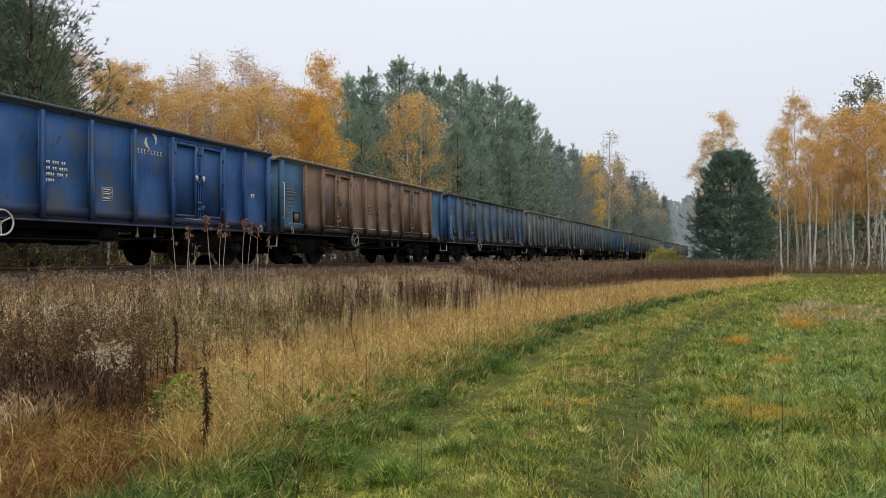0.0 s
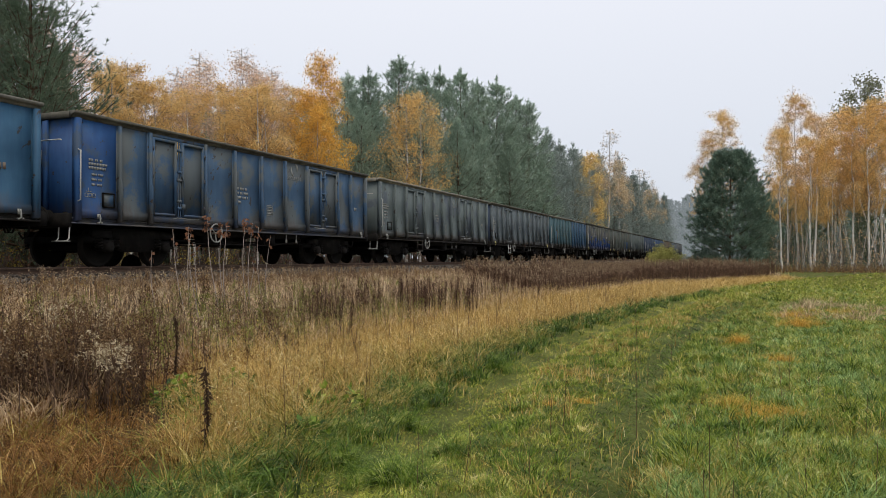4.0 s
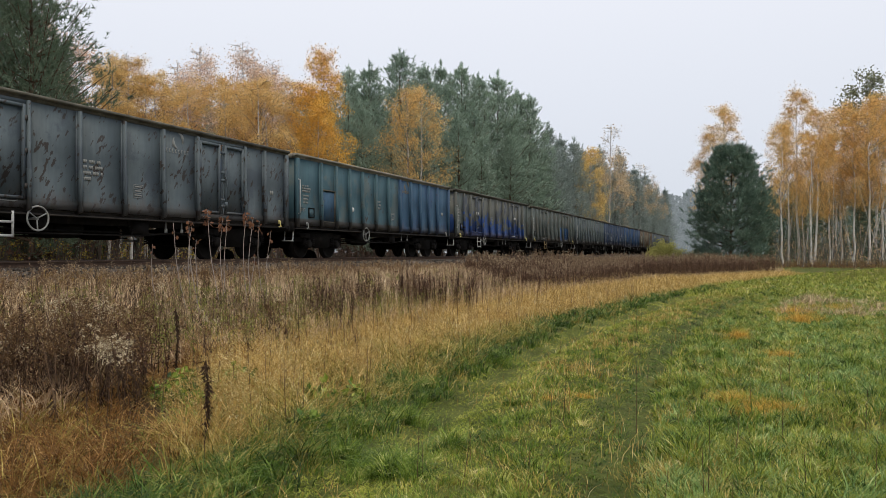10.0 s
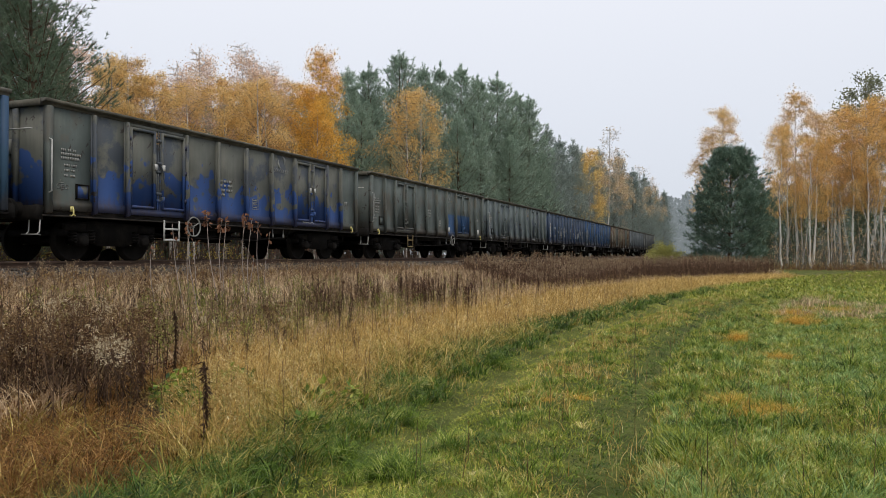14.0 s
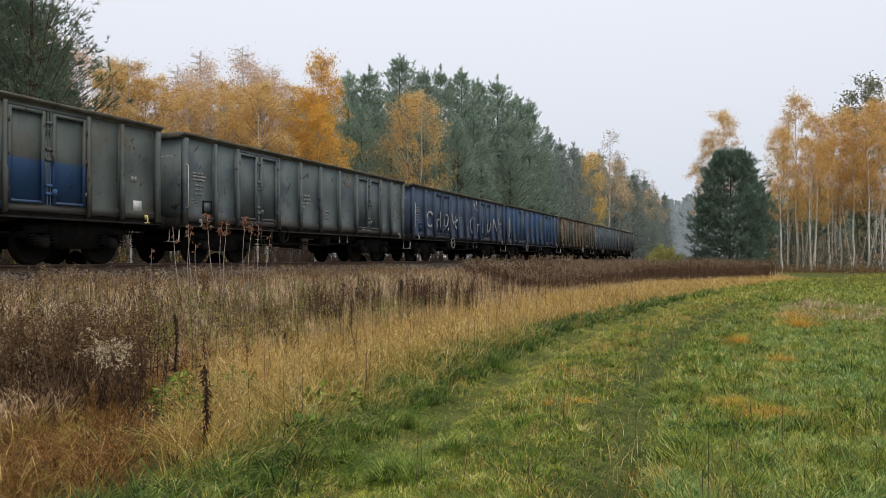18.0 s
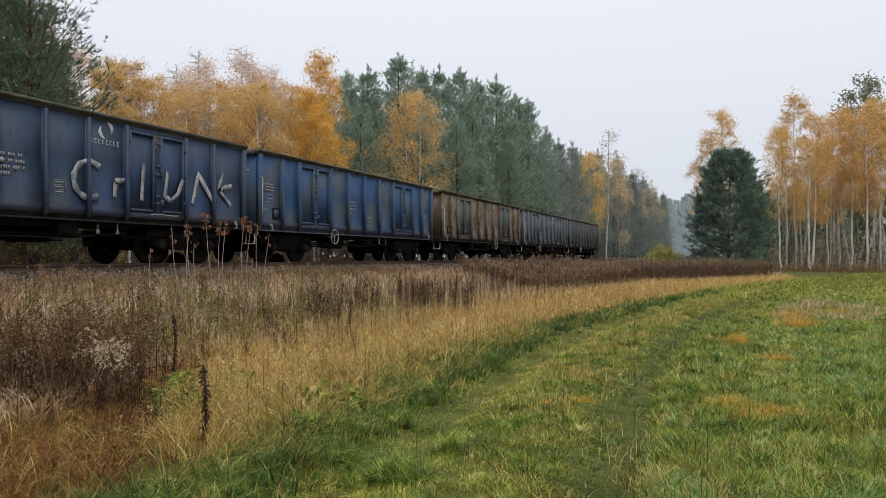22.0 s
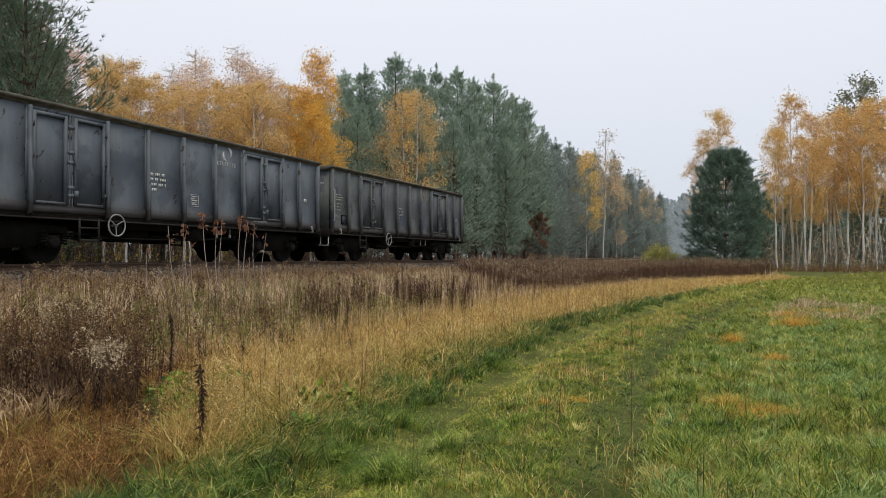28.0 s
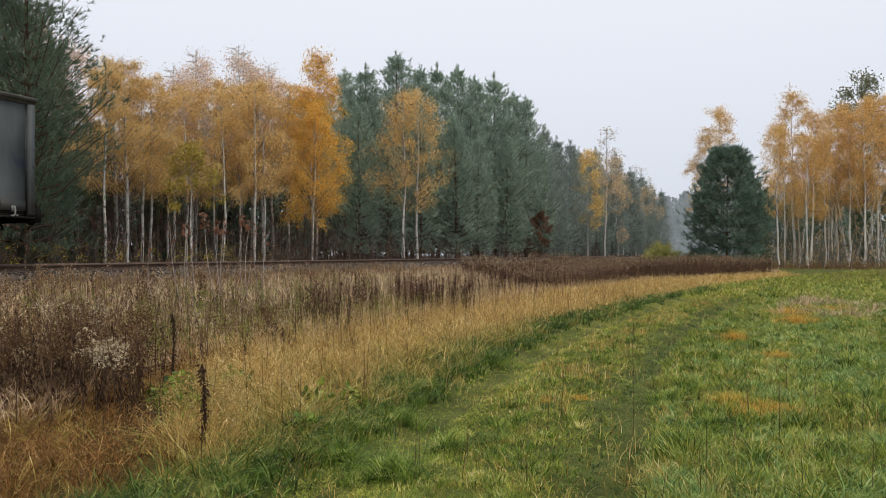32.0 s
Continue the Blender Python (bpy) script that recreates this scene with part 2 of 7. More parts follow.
M["yellow"] = grainy("yellow_paint", [(0.2, (0.42, 0.36, 0.12)), (0.8, (0.6, 0.55, 0.25))], 0.1, 0.02, 0.6, bump=0)
M["rail"] = grainy("rusty_rail", [(0.2, (0.05, 0.032, 0.024)), (0.8, (0.11, 0.07, 0.05))], 0.2, 0.02, 0.6, 0.2)
M["rail_top"] = grainy("worn_rail_head", [(0.2, (0.10, 0.085, 0.075)), (0.8, (0.2, 0.18, 0.165))], 0.3, 0.03, 0.35, 0.8)
M["sleeper"] = grainy("dark_sleeper", [(0.2, (0.04, 0.034, 0.03)), (0.8, (0.09, 0.078, 0.066))], 0.2, 0.03, 0.9)
M["bark_white"] = grainy("birch_bark", [(0.25, (0.05, 0.045, 0.04)), (0.36, (0.34, 0.33, 0.31)), (0.8, (0.6, 0.59, 0.56))], 0.28, 0.05, 0.75, stretch=(0.35, 0.35, 1.0), vary=0.1)
M["bark_twig"] = grainy("birch_twig", [(0.2, (0.07, 0.055, 0.045)), (0.8, (0.2, 0.17, 0.15))], 0.3, 0.05, 0.85, bump=0)
M["bark_pine"] = grainy("pine_bark", [(0.2, (0.045, 0.034, 0.027)), (0.8, (0.15, 0.095, 0.06))], 0.25, 0.04, 0.9)
M["bark_grey"] = grainy("grey_bark", [(0.2, (0.06, 0.055, 0.05)), (0.8, (0.19, 0.18, 0.165))], 0.25, 0.04, 0.9)
M["needles"] = foliage("pine_needles", [(0, (0.062, 0.10, 0.066)), (0.5, (0.135, 0.19, 0.125)), (1, (0.25, 0.31, 0.215))], 1.2, 0.5, 0.4)
# needle green lifted well past the near pines: thin haze painted into it
M["needles_mid_haze"] = foliage("blue_green_needles", [(0, (0.155, 0.22, 0.17)), (0.5, (0.31, 0.405, 0.32)), (1, (0.49, 0.59, 0.48))], 2.0, 0.45, 0.45, by_object=0.2)
# pine green paled and greyed: distance haze painted into the base colour
M["needles_far_haze"] = foliage("grey_green_needles", [(0, (0.225, 0.275, 0.25)), (0.5, (0.31, 0.37, 0.34)), (1, (0.41, 0.47, 0.435))], 3.0, 0.25, 0.5, by_object=0.15)
M["leaf_amber"] = foliage("amber_birch_leaves", [(0, (0.47, 0.28, 0.10)), (0.5, (0.79, 0.55, 0.215)), (1, (0.92, 0.75, 0.43))], 1.5, 0.5, 0.5, by_object=0.2)
M["leaf_gold"] = foliage("golden_leaves", [(0, (0.50, 0.26, 0.05)), (0.5, (0.80, 0.47, 0.085)), (1, (0.92, 0.68, 0.22))], 1.0, 0.5, 0.4)
M["leaf_pale"] = foliage("pale_buff_leaves", [(0, (0.493, 0.341, 0.25)), (0.5, (0.759, 0.55, 0.396)), (1, (0.92, 0.759, 0.604))], 1.5, 0.6, 0.4)
M["leaf_lemon"] = foliage("yellow_green_leaves", [(0.0, (0.28, 0.22, 0.04)), (0.5, (0.42, 0.33, 0.06)), (1.0, (0.5, 0.42, 0.12))], 1.0, 0.6, 0.4)
M["leaf_rust"] = foliage("rusty_oak_leaves", [(0, (0.105, 0.06, 0.045)), (1, (0.255, 0.135, 0.0825))], 1.0, 0.6, 0.3)
# amber lightened and dulled so that haze over far birches sits in the colour
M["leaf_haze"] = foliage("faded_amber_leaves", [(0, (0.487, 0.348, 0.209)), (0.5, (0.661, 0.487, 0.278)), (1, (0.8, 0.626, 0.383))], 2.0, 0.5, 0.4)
M["leaf_dull"] = foliage("dull_green_leaves", [(0, (0.135, 0.15, 0.0975)), (1, (0.33, 0.345, 0.21))], 1.0, 0.6, 0.3)
M["leaf_red"] = foliage("red_sapling_leaves", [(0.0, (0.11, 0.05, 0.03)), (1.0, (0.30, 0.15, 0.085))], 0.3, 0.7, 0.4)
M["twig_dark"] = grainy("dark_twigs", [(0.2, (0.04, 0.03, 0.026)), (0.8, (0.11, 0.085, 0.07))], 0.3, 0.05, 0.9, bump=0)
M["shrub"] = foliage("lime_shrub_leaves", [(0, (0.264, 0.264, 0.072)), (1, (0.552, 0.528, 0.18))], 0.6, 0.6, 0.45)
M["sill"] = grainy("dirty_sill_paint", [(0.2, (0.011, 0.010, 0.009)), (0.6, (0.025, 0.022, 0.020)), (0.9, (0.055, 0.044, 0.035))], 0.3, 0.03, 0.8, spec=0.2)
M["grass_green"] = foliage("green_grass", [(0, (0.035, 0.062, 0.008)), (0.3, (0.14, 0.20, 0.024)), (0.6, (0.32, 0.365, 0.05)), (0.82, (0.52, 0.49, 0.105)), (0.93, (0.68, 0.57, 0.2)), (1, (0.82, 0.73, 0.38))], 0.8, 0.5, 0.2, rough=0.5, spec=0.25, tuft=0.16, punch=1.6)
M["grass_lush"] = foliage("lush_grass", [(0, (0.014, 0.036, 0.005)), (0.4, (0.085, 0.16, 0.017)), (0.75, (0.25, 0.35, 0.045)), (0.9, (0.44, 0.49, 0.115)), (1, (0.62, 0.61, 0.26))], 0.7, 0.55, 0.2, rough=0.45, spec=0.3, tuft=0.14, punch=1.6)
M["grass_cool"] = foliage("dewy_grass", [(0, (0.06, 0.115, 0.032)), (0.4, (0.19, 0.315, 0.09)), (0.75, (0.37, 0.50, 0.165)), (1, (0.62, 0.66, 0.29))], 1.0, 0.6, 0.2, rough=0.45, spec=0.3, tuft=0.1, punch=1.3)
M["grass_gold"] = foliage("dry_golden_grass", [(0, (0.139, 0.0704, 0.0164)), (0.3, (0.41, 0.25, 0.075)), (0.65, (0.71, 0.49, 0.165)), (0.9, (0.90, 0.69, 0.31)), (1, (0.92, 0.823, 0.492))], 0.6, 0.7, 0.26, spec=0.15, tuft=0.1)
M["grass_orange"] = foliage("orange_tuft_grass", [(0, (0.33, 0.17, 0.03)), (0.6, (0.72, 0.44, 0.085)), (1, (0.88, 0.70, 0.21))], 0.3, 0.7, 0.35, spec=0.12)
M["grass_tan"] = foliage("dull_tan_grass", [(0, (0.20, 0.135, 0.085)), (0.5, (0.54, 0.385, 0.245)), (0.85, (0.84, 0.66, 0.42)), (1, (0.92, 0.80, 0.56))], 1.0, 0.6, 0.3, spec=0.12, tuft=0.2)
M["weed_stalk"] = foliage("brown_weed_stalks", [(0.0, (0.04, 0.022, 0.014)), (0.6, (0.11, 0.065, 0.04)), (1.0, (0.26, 0.17, 0.10))], 1.5, 0.6, 0.0)
M["weed_leaf"] = foliage("withered_weed_leaves", [(0, (0.0829, 0.0461, 0.0264)), (0.55, (0.239, 0.143, 0.0744)), (0.85, (0.48, 0.331, 0.123)), (1, (0.664, 0.552, 0.199))], 0.8, 0.6, 0.3, spec=0.1)
M["weed_head"] = foliage("fluffy_seed_heads", [(0, (0.146, 0.101, 0.0655)), (0.6, (0.33, 0.24, 0.153)), (1, (0.688, 0.569, 0.393))], 0.8, 0.6, 0.3, spec=0.1)
M["weed_green"] = foliage("green_weed_leaves", [(0, (0.13, 0.156, 0.039)), (1, (0.325, 0.328, 0.078))], 1.0, 0.6, 0.3)
M["stalk_pale"] = grainy("pale_stems", [(0.2, (0.22, 0.18, 0.16)), (0.8, (0.42, 0.37, 0.34))], 0.1, 0.02, 0.8, bump=0)
M["needles_bush"] = foliage("bluish_pine_needles", [(0, (0.07, 0.125, 0.095)), (0.5, (0.15, 0.225, 0.17)), (1, (0.29, 0.37, 0.285))], 0.9, 0.45, 0.4)
M["leaf_grove"] = foliage("light_amber_leaves", [(0, (0.55, 0.33, 0.11)), (0.5, (0.81, 0.54, 0.20)), (1, (0.92, 0.73, 0.38))], 1.8, 0.45, 0.55, by_object=0.15)
M["weed_dark"] = foliage("dark_withered_leaves", [(0.0, (0.012, 0.007, 0.005)), (0.55, (0.05, 0.029, 0.019)), (0.8, (0.13, 0.085, 0.045)), (1.0, (0.26, 0.20, 0.10))], 0.3, 0.6, 0.15, spec=0.1)
M["plume"] = foliage("brown_seed_plumes", [(0, (0.042, 0.022, 0.011)), (0.55, (0.145, 0.085, 0.042)), (0.8, (0.36, 0.25, 0.13)), (1, (0.74, 0.60, 0.36))], 0.35, 0.6, 0.35, spec=0.1)
M["grass_brown"] = foliage("brown_dry_grass", [(0, (0.06, 0.027, 0.008)), (0.4, (0.165, 0.078, 0.021)), (0.8, (0.34, 0.18, 0.052)), (1, (0.62, 0.41, 0.17))], 0.5, 0.7, 0.15, spec=0.15, tuft=0.1, punch=1.5)
M["grass_olive"] = foliage("olive_mixed_grass", [(0, (0.06, 0.055, 0.012)), (0.35, (0.20, 0.17, 0.035)), (0.7, (0.45, 0.37, 0.095)), (0.9, (0.70, 0.56, 0.21)), (1, (0.88, 0.76, 0.42))], 0.4, 0.7, 0.2, spec=0.15, tuft=0.09, punch=1.3)
M["plume_crest"] = foliage("cream_plume_crests", [(0, (0.24, 0.185, 0.115)), (0.5, (0.58, 0.49, 0.33)), (1, (0.88, 0.80, 0.60))], 0.3, 0.7, 0.4, spec=0.1)
M["panicle"] = foliage("golden_panicles", [(0, (0.194, 0.11, 0.034)), (0.5, (0.543, 0.38, 0.136)), (1, (0.873, 0.78, 0.425))], 0.5, 0.6, 0.4, spec=0.1)
M["dock_seed"] = foliage("rust_black_seeds", [(0, (0.022, 0.011, 0.008)), (0.6, (0.075, 0.036, 0.026)), (1, (0.17, 0.085, 0.055))], 0.6, 0.6, 0.2, spec=0.1)
M["grass_verge"] = foliage("rank_verge_grass", [(0, (0.010, 0.026, 0.004)), (0.45, (0.05, 0.105, 0.012)), (0.8, (0.15, 0.235, 0.03)), (1, (0.36, 0.40, 0.11))], 0.6, 0.55, 0.2, rough=0.45, spec=0.3, tuft=0.14, punch=1.5)
M["grass_trod"] = foliage("trodden_grass", [(0, (0.09, 0.12, 0.016)), (0.4, (0.24, 0.29, 0.042)), (0.75, (0.45, 0.46, 0.085)), (1, (0.70, 0.63, 0.22))], 0.7, 0.5, 0.2, spec=0.2, tuft=0.15, punch=1.3)
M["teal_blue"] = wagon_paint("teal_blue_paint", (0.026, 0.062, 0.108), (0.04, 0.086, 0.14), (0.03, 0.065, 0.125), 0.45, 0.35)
M["weed_russet"] = foliage("russet_withered_leaves", [(0.0, (0.042, 0.024, 0.017)), (0.6, (0.145, 0.088, 0.058)), (1.0, (0.36, 0.24, 0.155))], 0.6, 0.6, 0.25, spec=0.1)
M["leaf_sun"] = foliage("bright_yellow_birch_leaves", [(0.0, (0.62, 0.42, 0.14)), (0.5, (0.85, 0.62, 0.22)), (1.0, (0.93, 0.76, 0.36))], 1.0, 0.6, 0.55)
M["bark_bright"] = grainy("bright_birch_bark", [(0.22, (0.06, 0.055, 0.05)), (0.3, (0.55, 0.54, 0.51)), (0.8, (0.82, 0.81, 0.78))], 0.4, 0.06, 0.75, stretch=(0.35, 0.35, 1.0), vary=0.1)
# bark greyed up with painted haze for far birches; pale twigs share it
M["bark_pale_haze"] = grainy("pale_grey_bark", [(0.2, (0.26, 0.25, 0.24)), (0.8, (0.5, 0.49, 0.47))], 0.3, 0.05, 0.85, bump=0)
M["stone"] = foliage("ballast_stone", [(0, (0.022, 0.018, 0.015)), (0.6, (0.052, 0.043, 0.036)), (0.92, (0.10, 0.088, 0.076)), (1, (0.24, 0.22, 0.20))], 2.0, 0.8, 0.0, 0.9)


def ground_material():
    m, n, l, b = material("soil_and_thatch", 0.95, 0, 0.15)
    g = n.new("ShaderNodeNewGeometry")
    p = g.outputs["Position"]
    fine = noise_of(n, l, p, 0.05, 5, 0.7)
    mid = noise_of(n, l, p, 0.7, 4)
    fac = sums(n, l, fine, 0.7, mid, 0.7, -0.2)
    green = ramp_of(n, [(0.2, (0.018, 0.024, 0.006)), (0.5, (0.082, 0.098, 0.022)), (0.85, (0.21, 0.21, 0.06))])
    brown = ramp_of(n, [(0.2, (0.014, 0.009, 0.005)), (0.55, (0.045, 0.028, 0.014)), (0.85, (0.12, 0.08, 0.04))])
    l.new(fac, green.inputs[0])
    l.new(fac, brown.inputs[0])
    s = n.new("ShaderNodeSeparateXYZ")
    l.new(p, s.inputs[0])
    edge = n.new("ShaderNodeMapRange")
    edge.inputs["From Min"].default_value, edge.inputs["From Max"].default_value = -4.6, -3.4
    l.new(sums(n, l, s.outputs["X"], 1.0, mid, 2.0, -1.0), edge.inputs["Value"])
    l.new(mix_of(n, l, edge.outputs[0], brown.outputs[0], green.outputs[0]), b.inputs["Base Color"])
    bump_of(n, l, b, fine, 0.8, 0.04)
    return m


M["ground"] = ground_material()


def haze_glow_material():
    """Far woodland whose mist haze is put in as emission, so it glows by itself."""
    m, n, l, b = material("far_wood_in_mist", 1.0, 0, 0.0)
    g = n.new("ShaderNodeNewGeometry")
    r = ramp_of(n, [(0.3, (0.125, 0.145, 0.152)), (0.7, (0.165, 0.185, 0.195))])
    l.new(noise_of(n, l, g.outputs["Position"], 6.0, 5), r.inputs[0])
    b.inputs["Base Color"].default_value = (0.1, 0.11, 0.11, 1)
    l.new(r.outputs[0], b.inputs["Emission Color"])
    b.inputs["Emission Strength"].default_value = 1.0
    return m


M["haze_glow_wood"] = haze_glow_material()
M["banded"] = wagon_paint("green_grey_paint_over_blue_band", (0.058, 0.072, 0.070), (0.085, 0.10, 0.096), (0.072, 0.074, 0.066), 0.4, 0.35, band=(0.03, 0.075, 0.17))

# ---- mesh helpers
RNG = np.random.default_rng(7)


def mesh_of(name, verts, polys, mat=None, smooth=False):
    """A mesh from an array of points and a list of arrays of equal-sided faces."""
    me = bpy.data.meshes.new(name)
    verts = np.asarray(verts, dtype=np.float32).reshape(-1, 3)
    polys = [np.asarray(p, dtype=np.int32) for p in polys if len(p)]
    loops = np.concatenate([p.ravel() for p in polys])
    counts = np.concatenate([np.full(len(p), p.shape[1], dtype=np.int32) for p in polys])
    starts = np.concatenate(([0], np.cumsum(counts)[:-1])).astype(np.int32)
    me.vertices.add(len(verts))
    me.vertices.foreach_set("co", verts.ravel())
    me.loops.add(len(loops))
    me.loops.foreach_set("vertex_index", loops)
    me.polygons.add(len(counts))
    me.polygons.foreach_set("loop_start", starts)
    if smooth:
        me.polygons.foreach_set("use_smooth", np.ones(len(counts), dtype=bool))
    me.update(calc_edges=True)
    me.materials.append(mat)
    return me


class Stock:
    """Gathers pieces of geometry for one mesh."""

    def __init__(self):
        self.v, self.q, self.t, self.n = [], [], [], 0

    def add(self, verts, quads=None, tris=None):
        verts = np.asarray(verts, dtype=float).reshape(-1, 3)
        if quads is not None and len(quads):
            self.q.append(np.asarray(quads, dtype=int) + self.n)
        if tris is not None and len(tris):
            self.t.append(np.asarray(tris, dtype=int) + self.n)
        self.v.append(verts)
        self.n += len(verts)
        return self

    def box(self, x0, x1, y0, y1, z0, z1, m=None):
        v = np.array([(x, y, z) for z in (z0, z1) for y in (y0, y1) for x in (x0, x1)], dtype=float)
        if m is not None:
            v = np.array([tuple(m @ Vector(p)) for p in v])
        return self.add(v, [(0, 2, 3, 1), (4, 5, 7, 6), (0, 1, 5, 4), (2, 6, 7, 3), (0, 4, 6, 2), (1, 3, 7, 5)])

    def slab(self, outline, axis, a, b):
        """An outline of 2D points pushed along an axis ('x': points are y, z; 'y': x, z) from a to b."""
        k = len(outline)
        pts = []
        for d in (a, b):
            for p, q in outline:
                pts.append((d, p, q) if axis == "x" else (p, d, q))
        quads = [(i, (i + 1) % k, k + (i + 1) % k, k + i) for i in range(k)]
        tris = [(0, i + 1, i) for i in range(1, k - 1)] + [(k, k + i, k + i + 1) for i in range(1, k - 1)]
        return self.add(pts, quads, tris)

    def tubes(self, p0, p1, r0, r1, sides=5):
        p0, p1 = np.atleast_2d(np.asarray(p0, float)), np.atleast_2d(np.asarray(p1, float))
        n = len(p0)
        r0, r1 = np.broadcast_to(r0, n).astype(float), np.broadcast_to(r1, n).astype(float)
        d = p1 - p0
        d = d / np.maximum(np.linalg.norm(d, axis=1, keepdims=True), 1e-9)
        ref = np.where(np.abs(d[:, 2:3]) > 0.9, np.array([[1.0, 0, 0]]), np.array([[0, 0, 1.0]]))
        u = np.cross(d, ref)
        u /= np.linalg.norm(u, axis=1, keepdims=True)
        w = np.cross(d, u)
        a = np.linspace(0, 2 * np.pi, sides, endpoint=False)
        ring = u[:, None, :] * np.cos(a)[None, :, None] + w[:, None, :] * np.sin(a)[None, :, None]
        v = np.concatenate((p0[:, None] + ring * r0[:, None, None], p1[:, None] + ring * r1[:, None, None]), axis=1)
        i = np.arange(sides)
        j = (i + 1) % sides
        quads = np.stack((i, j, j + sides, i + sides), axis=1)[None] + (np.arange(n) * 2 * sides)[:, None, None]
        return self.add(v, quads.reshape(-1, 4))

    def pipe(self, points, r, sides=6):
        """One unbroken tube along a line of points; r is one radius or one a point."""
        p = np.asarray(points, float)
        n = len(p)
        r = np.broadcast_to(np.asarray(r, float), n)
        t = np.gradient(p, axis=0)
        t /= np.maximum(np.linalg.norm(t, axis=1, keepdims=True), 1e-9)
        u = np.cross(t[0], (1.0, 0, 0) if abs(t[0][0]) < 0.8 else (0, 1.0, 0))
        a = np.linspace(0, 2 * np.pi, sides, endpoint=False)
        rings = []
        for k in range(n):
            u = u - t[k] * np.dot(u, t[k])
            u /= max(np.linalg.norm(u), 1e-9)
            w = np.cross(t[k], u)
            rings.append(p[k] + r[k] * (np.cos(a)[:, None] * u + np.sin(a)[:, None] * w))
        i = np.arange(sides)
        j = (i + 1) % sides
        q = np.concatenate([np.stack((k * sides + i, k * sides + j, (k + 1) * sides + j, (k + 1) * sides + i), 1) for k in range(n - 1)])
        return self.add(np.concatenate(rings), q)

    def lathe(self, profile, centre, axis="x", sides=24):
        """(along, radius) points turned round an axis."""
        a = np.linspace(0, 2 * np.pi, sides, endpoint=False)
        rows = []
        for s, r in profile:
            c, d = r * np.cos(a), r * np.sin(a)
            rows.append(np.stack((np.full(sides, s), c, d), 1) if axis == "x" else np.stack((c, np.full(sides, s), d), 1))
        v = np.concatenate(rows) + np.asarray(centre, float)
        i = np.arange(sides)
        j = (i + 1) % sides
        q = [np.stack((k * sides + i, k * sides + j, (k + 1) * sides + j, (k + 1) * sides + i), 1) for k in range(len(profile) - 1)]
        return self.add(v, np.concatenate(q))

    def leaves(self, c, d, side, length, width):
        """Diamond leaves: root c, direction d, width along side."""
        length, width = np.asarray(length)[:, None], np.asarray(width)[:, None]
        v = np.stack((c, c + d * length * 0.45 + side * width / 2, c + d * length, c + d * length * 0.45 - side * width / 2), 1)
        return self.add(v, np.arange(len(c) * 4).reshape(-1, 4))

    def blades(self, base, h, w, bend, azim, seg=3):
        """Curved, tapering blades of grass."""
        n = len(base)
        az2 = RNG.uniform(0, 2 * np.pi, n)
        lean = np.stack((np.cos(azim), np.sin(azim), np.zeros(n)), 1)
        wide = np.stack((np.cos(az2), np.sin(az2), np.zeros(n)), 1)
        rows = []
        for k in range(seg):
            s = k / seg
            mid = base + lean * (h * bend * s * s)[:, None]
            mid[:, 2] += h * s * (1 - 0.35 * np.minimum(bend, 1.4) * s)
            half = wide * (w * (1 - s ** 1.6) / 2)[:, None]
            rows += [mid - half, mid + half]
        tip = base + lean * (h * bend)[:, None]
        tip[:, 2] += h * (1 - 0.35 * np.minimum(bend, 1.4))
        v = np.stack(rows + [tip], 1)
        m = 2 * seg + 1
        first = (np.arange(n) * m)[:, None]
        quads = np.concatenate([first + np.array([[2 * k, 2 * k + 1, 2 * k + 3, 2 * k + 2]]) for k in range(seg - 1)])
        tris = first + np.array([[2 * seg - 2, 2 * seg - 1, 2 * seg]])
        return self.add(v, quads, tris)

    def mesh(self, name, mat=None, smooth=False):
        polys = []
        if self.q:
            polys.append(np.concatenate(self.q))
        if self.t:
            polys.append(np.concatenate(self.t))
        return mesh_of(name, np.concatenate(self.v), polys, mat, smooth)


def piece(name, me, mat=None, parent=None, at=None, label=""):
    """One mesh object under a thing or part; its paint sits on the object, so that alike pieces share the mesh."""
    ob = new(name, me)
    if mat is not None and me.materials[0] is not mat:
        ob.material_slots[0].link = "OBJECT"
        ob.material_slots[0].material = mat
    if parent is not None:
        ob.parent = parent
    if at is not None:
        ob.location = at
    if label:
        ob["label"] = label
    return ob


# ---- the lie of the land
XC, RZ = -14.6, 1.344            # the railway's middle and the top of its rails
PATH_Y = (0, 4.3, 8.4, 11, 14.5, 18.5, 25.4, 39, 57, 90, 200)
PATH_X = (-1.45, -1.6, -1.92, -2.07, -2.05, -1.76, -1.08, 1.0, 5.5, 18, 70)
WEED_Y = (-20, 5, 8, 27, 43, 57, 60, 400)
WEED_X = (-6.0, -6.2, -7.3, -7.2, -4.9, 1.9, 2.4, 2.4)


def path_x(y):
    return np.interp(y, PATH_Y, PATH_X)


def weed_x(y):
    return np.interp(y, WEED_Y, WEED_X)


def smooth01(a, b, x):
    t = np.clip((np.asarray(x, float) - a) / (b - a), 0, 1)
    return t * t * (3 - 2 * t)


def wave(x, y, s, seed=0.0):
    """Cheap rolling noise between -1 and 1."""
    x, y = np.asarray(x, float) / s + seed, np.asarray(y, float) / s - seed * 1.7
    return (np.sin(x * 1.9 + 1.3 * np.sin(y * 1.3 + seed)) + np.sin(y * 2.3 + 1.1 * np.sin(x * 1.7 + 2 * seed)) + np.sin((x + y) * 3.1 + seed * 3)) / 3


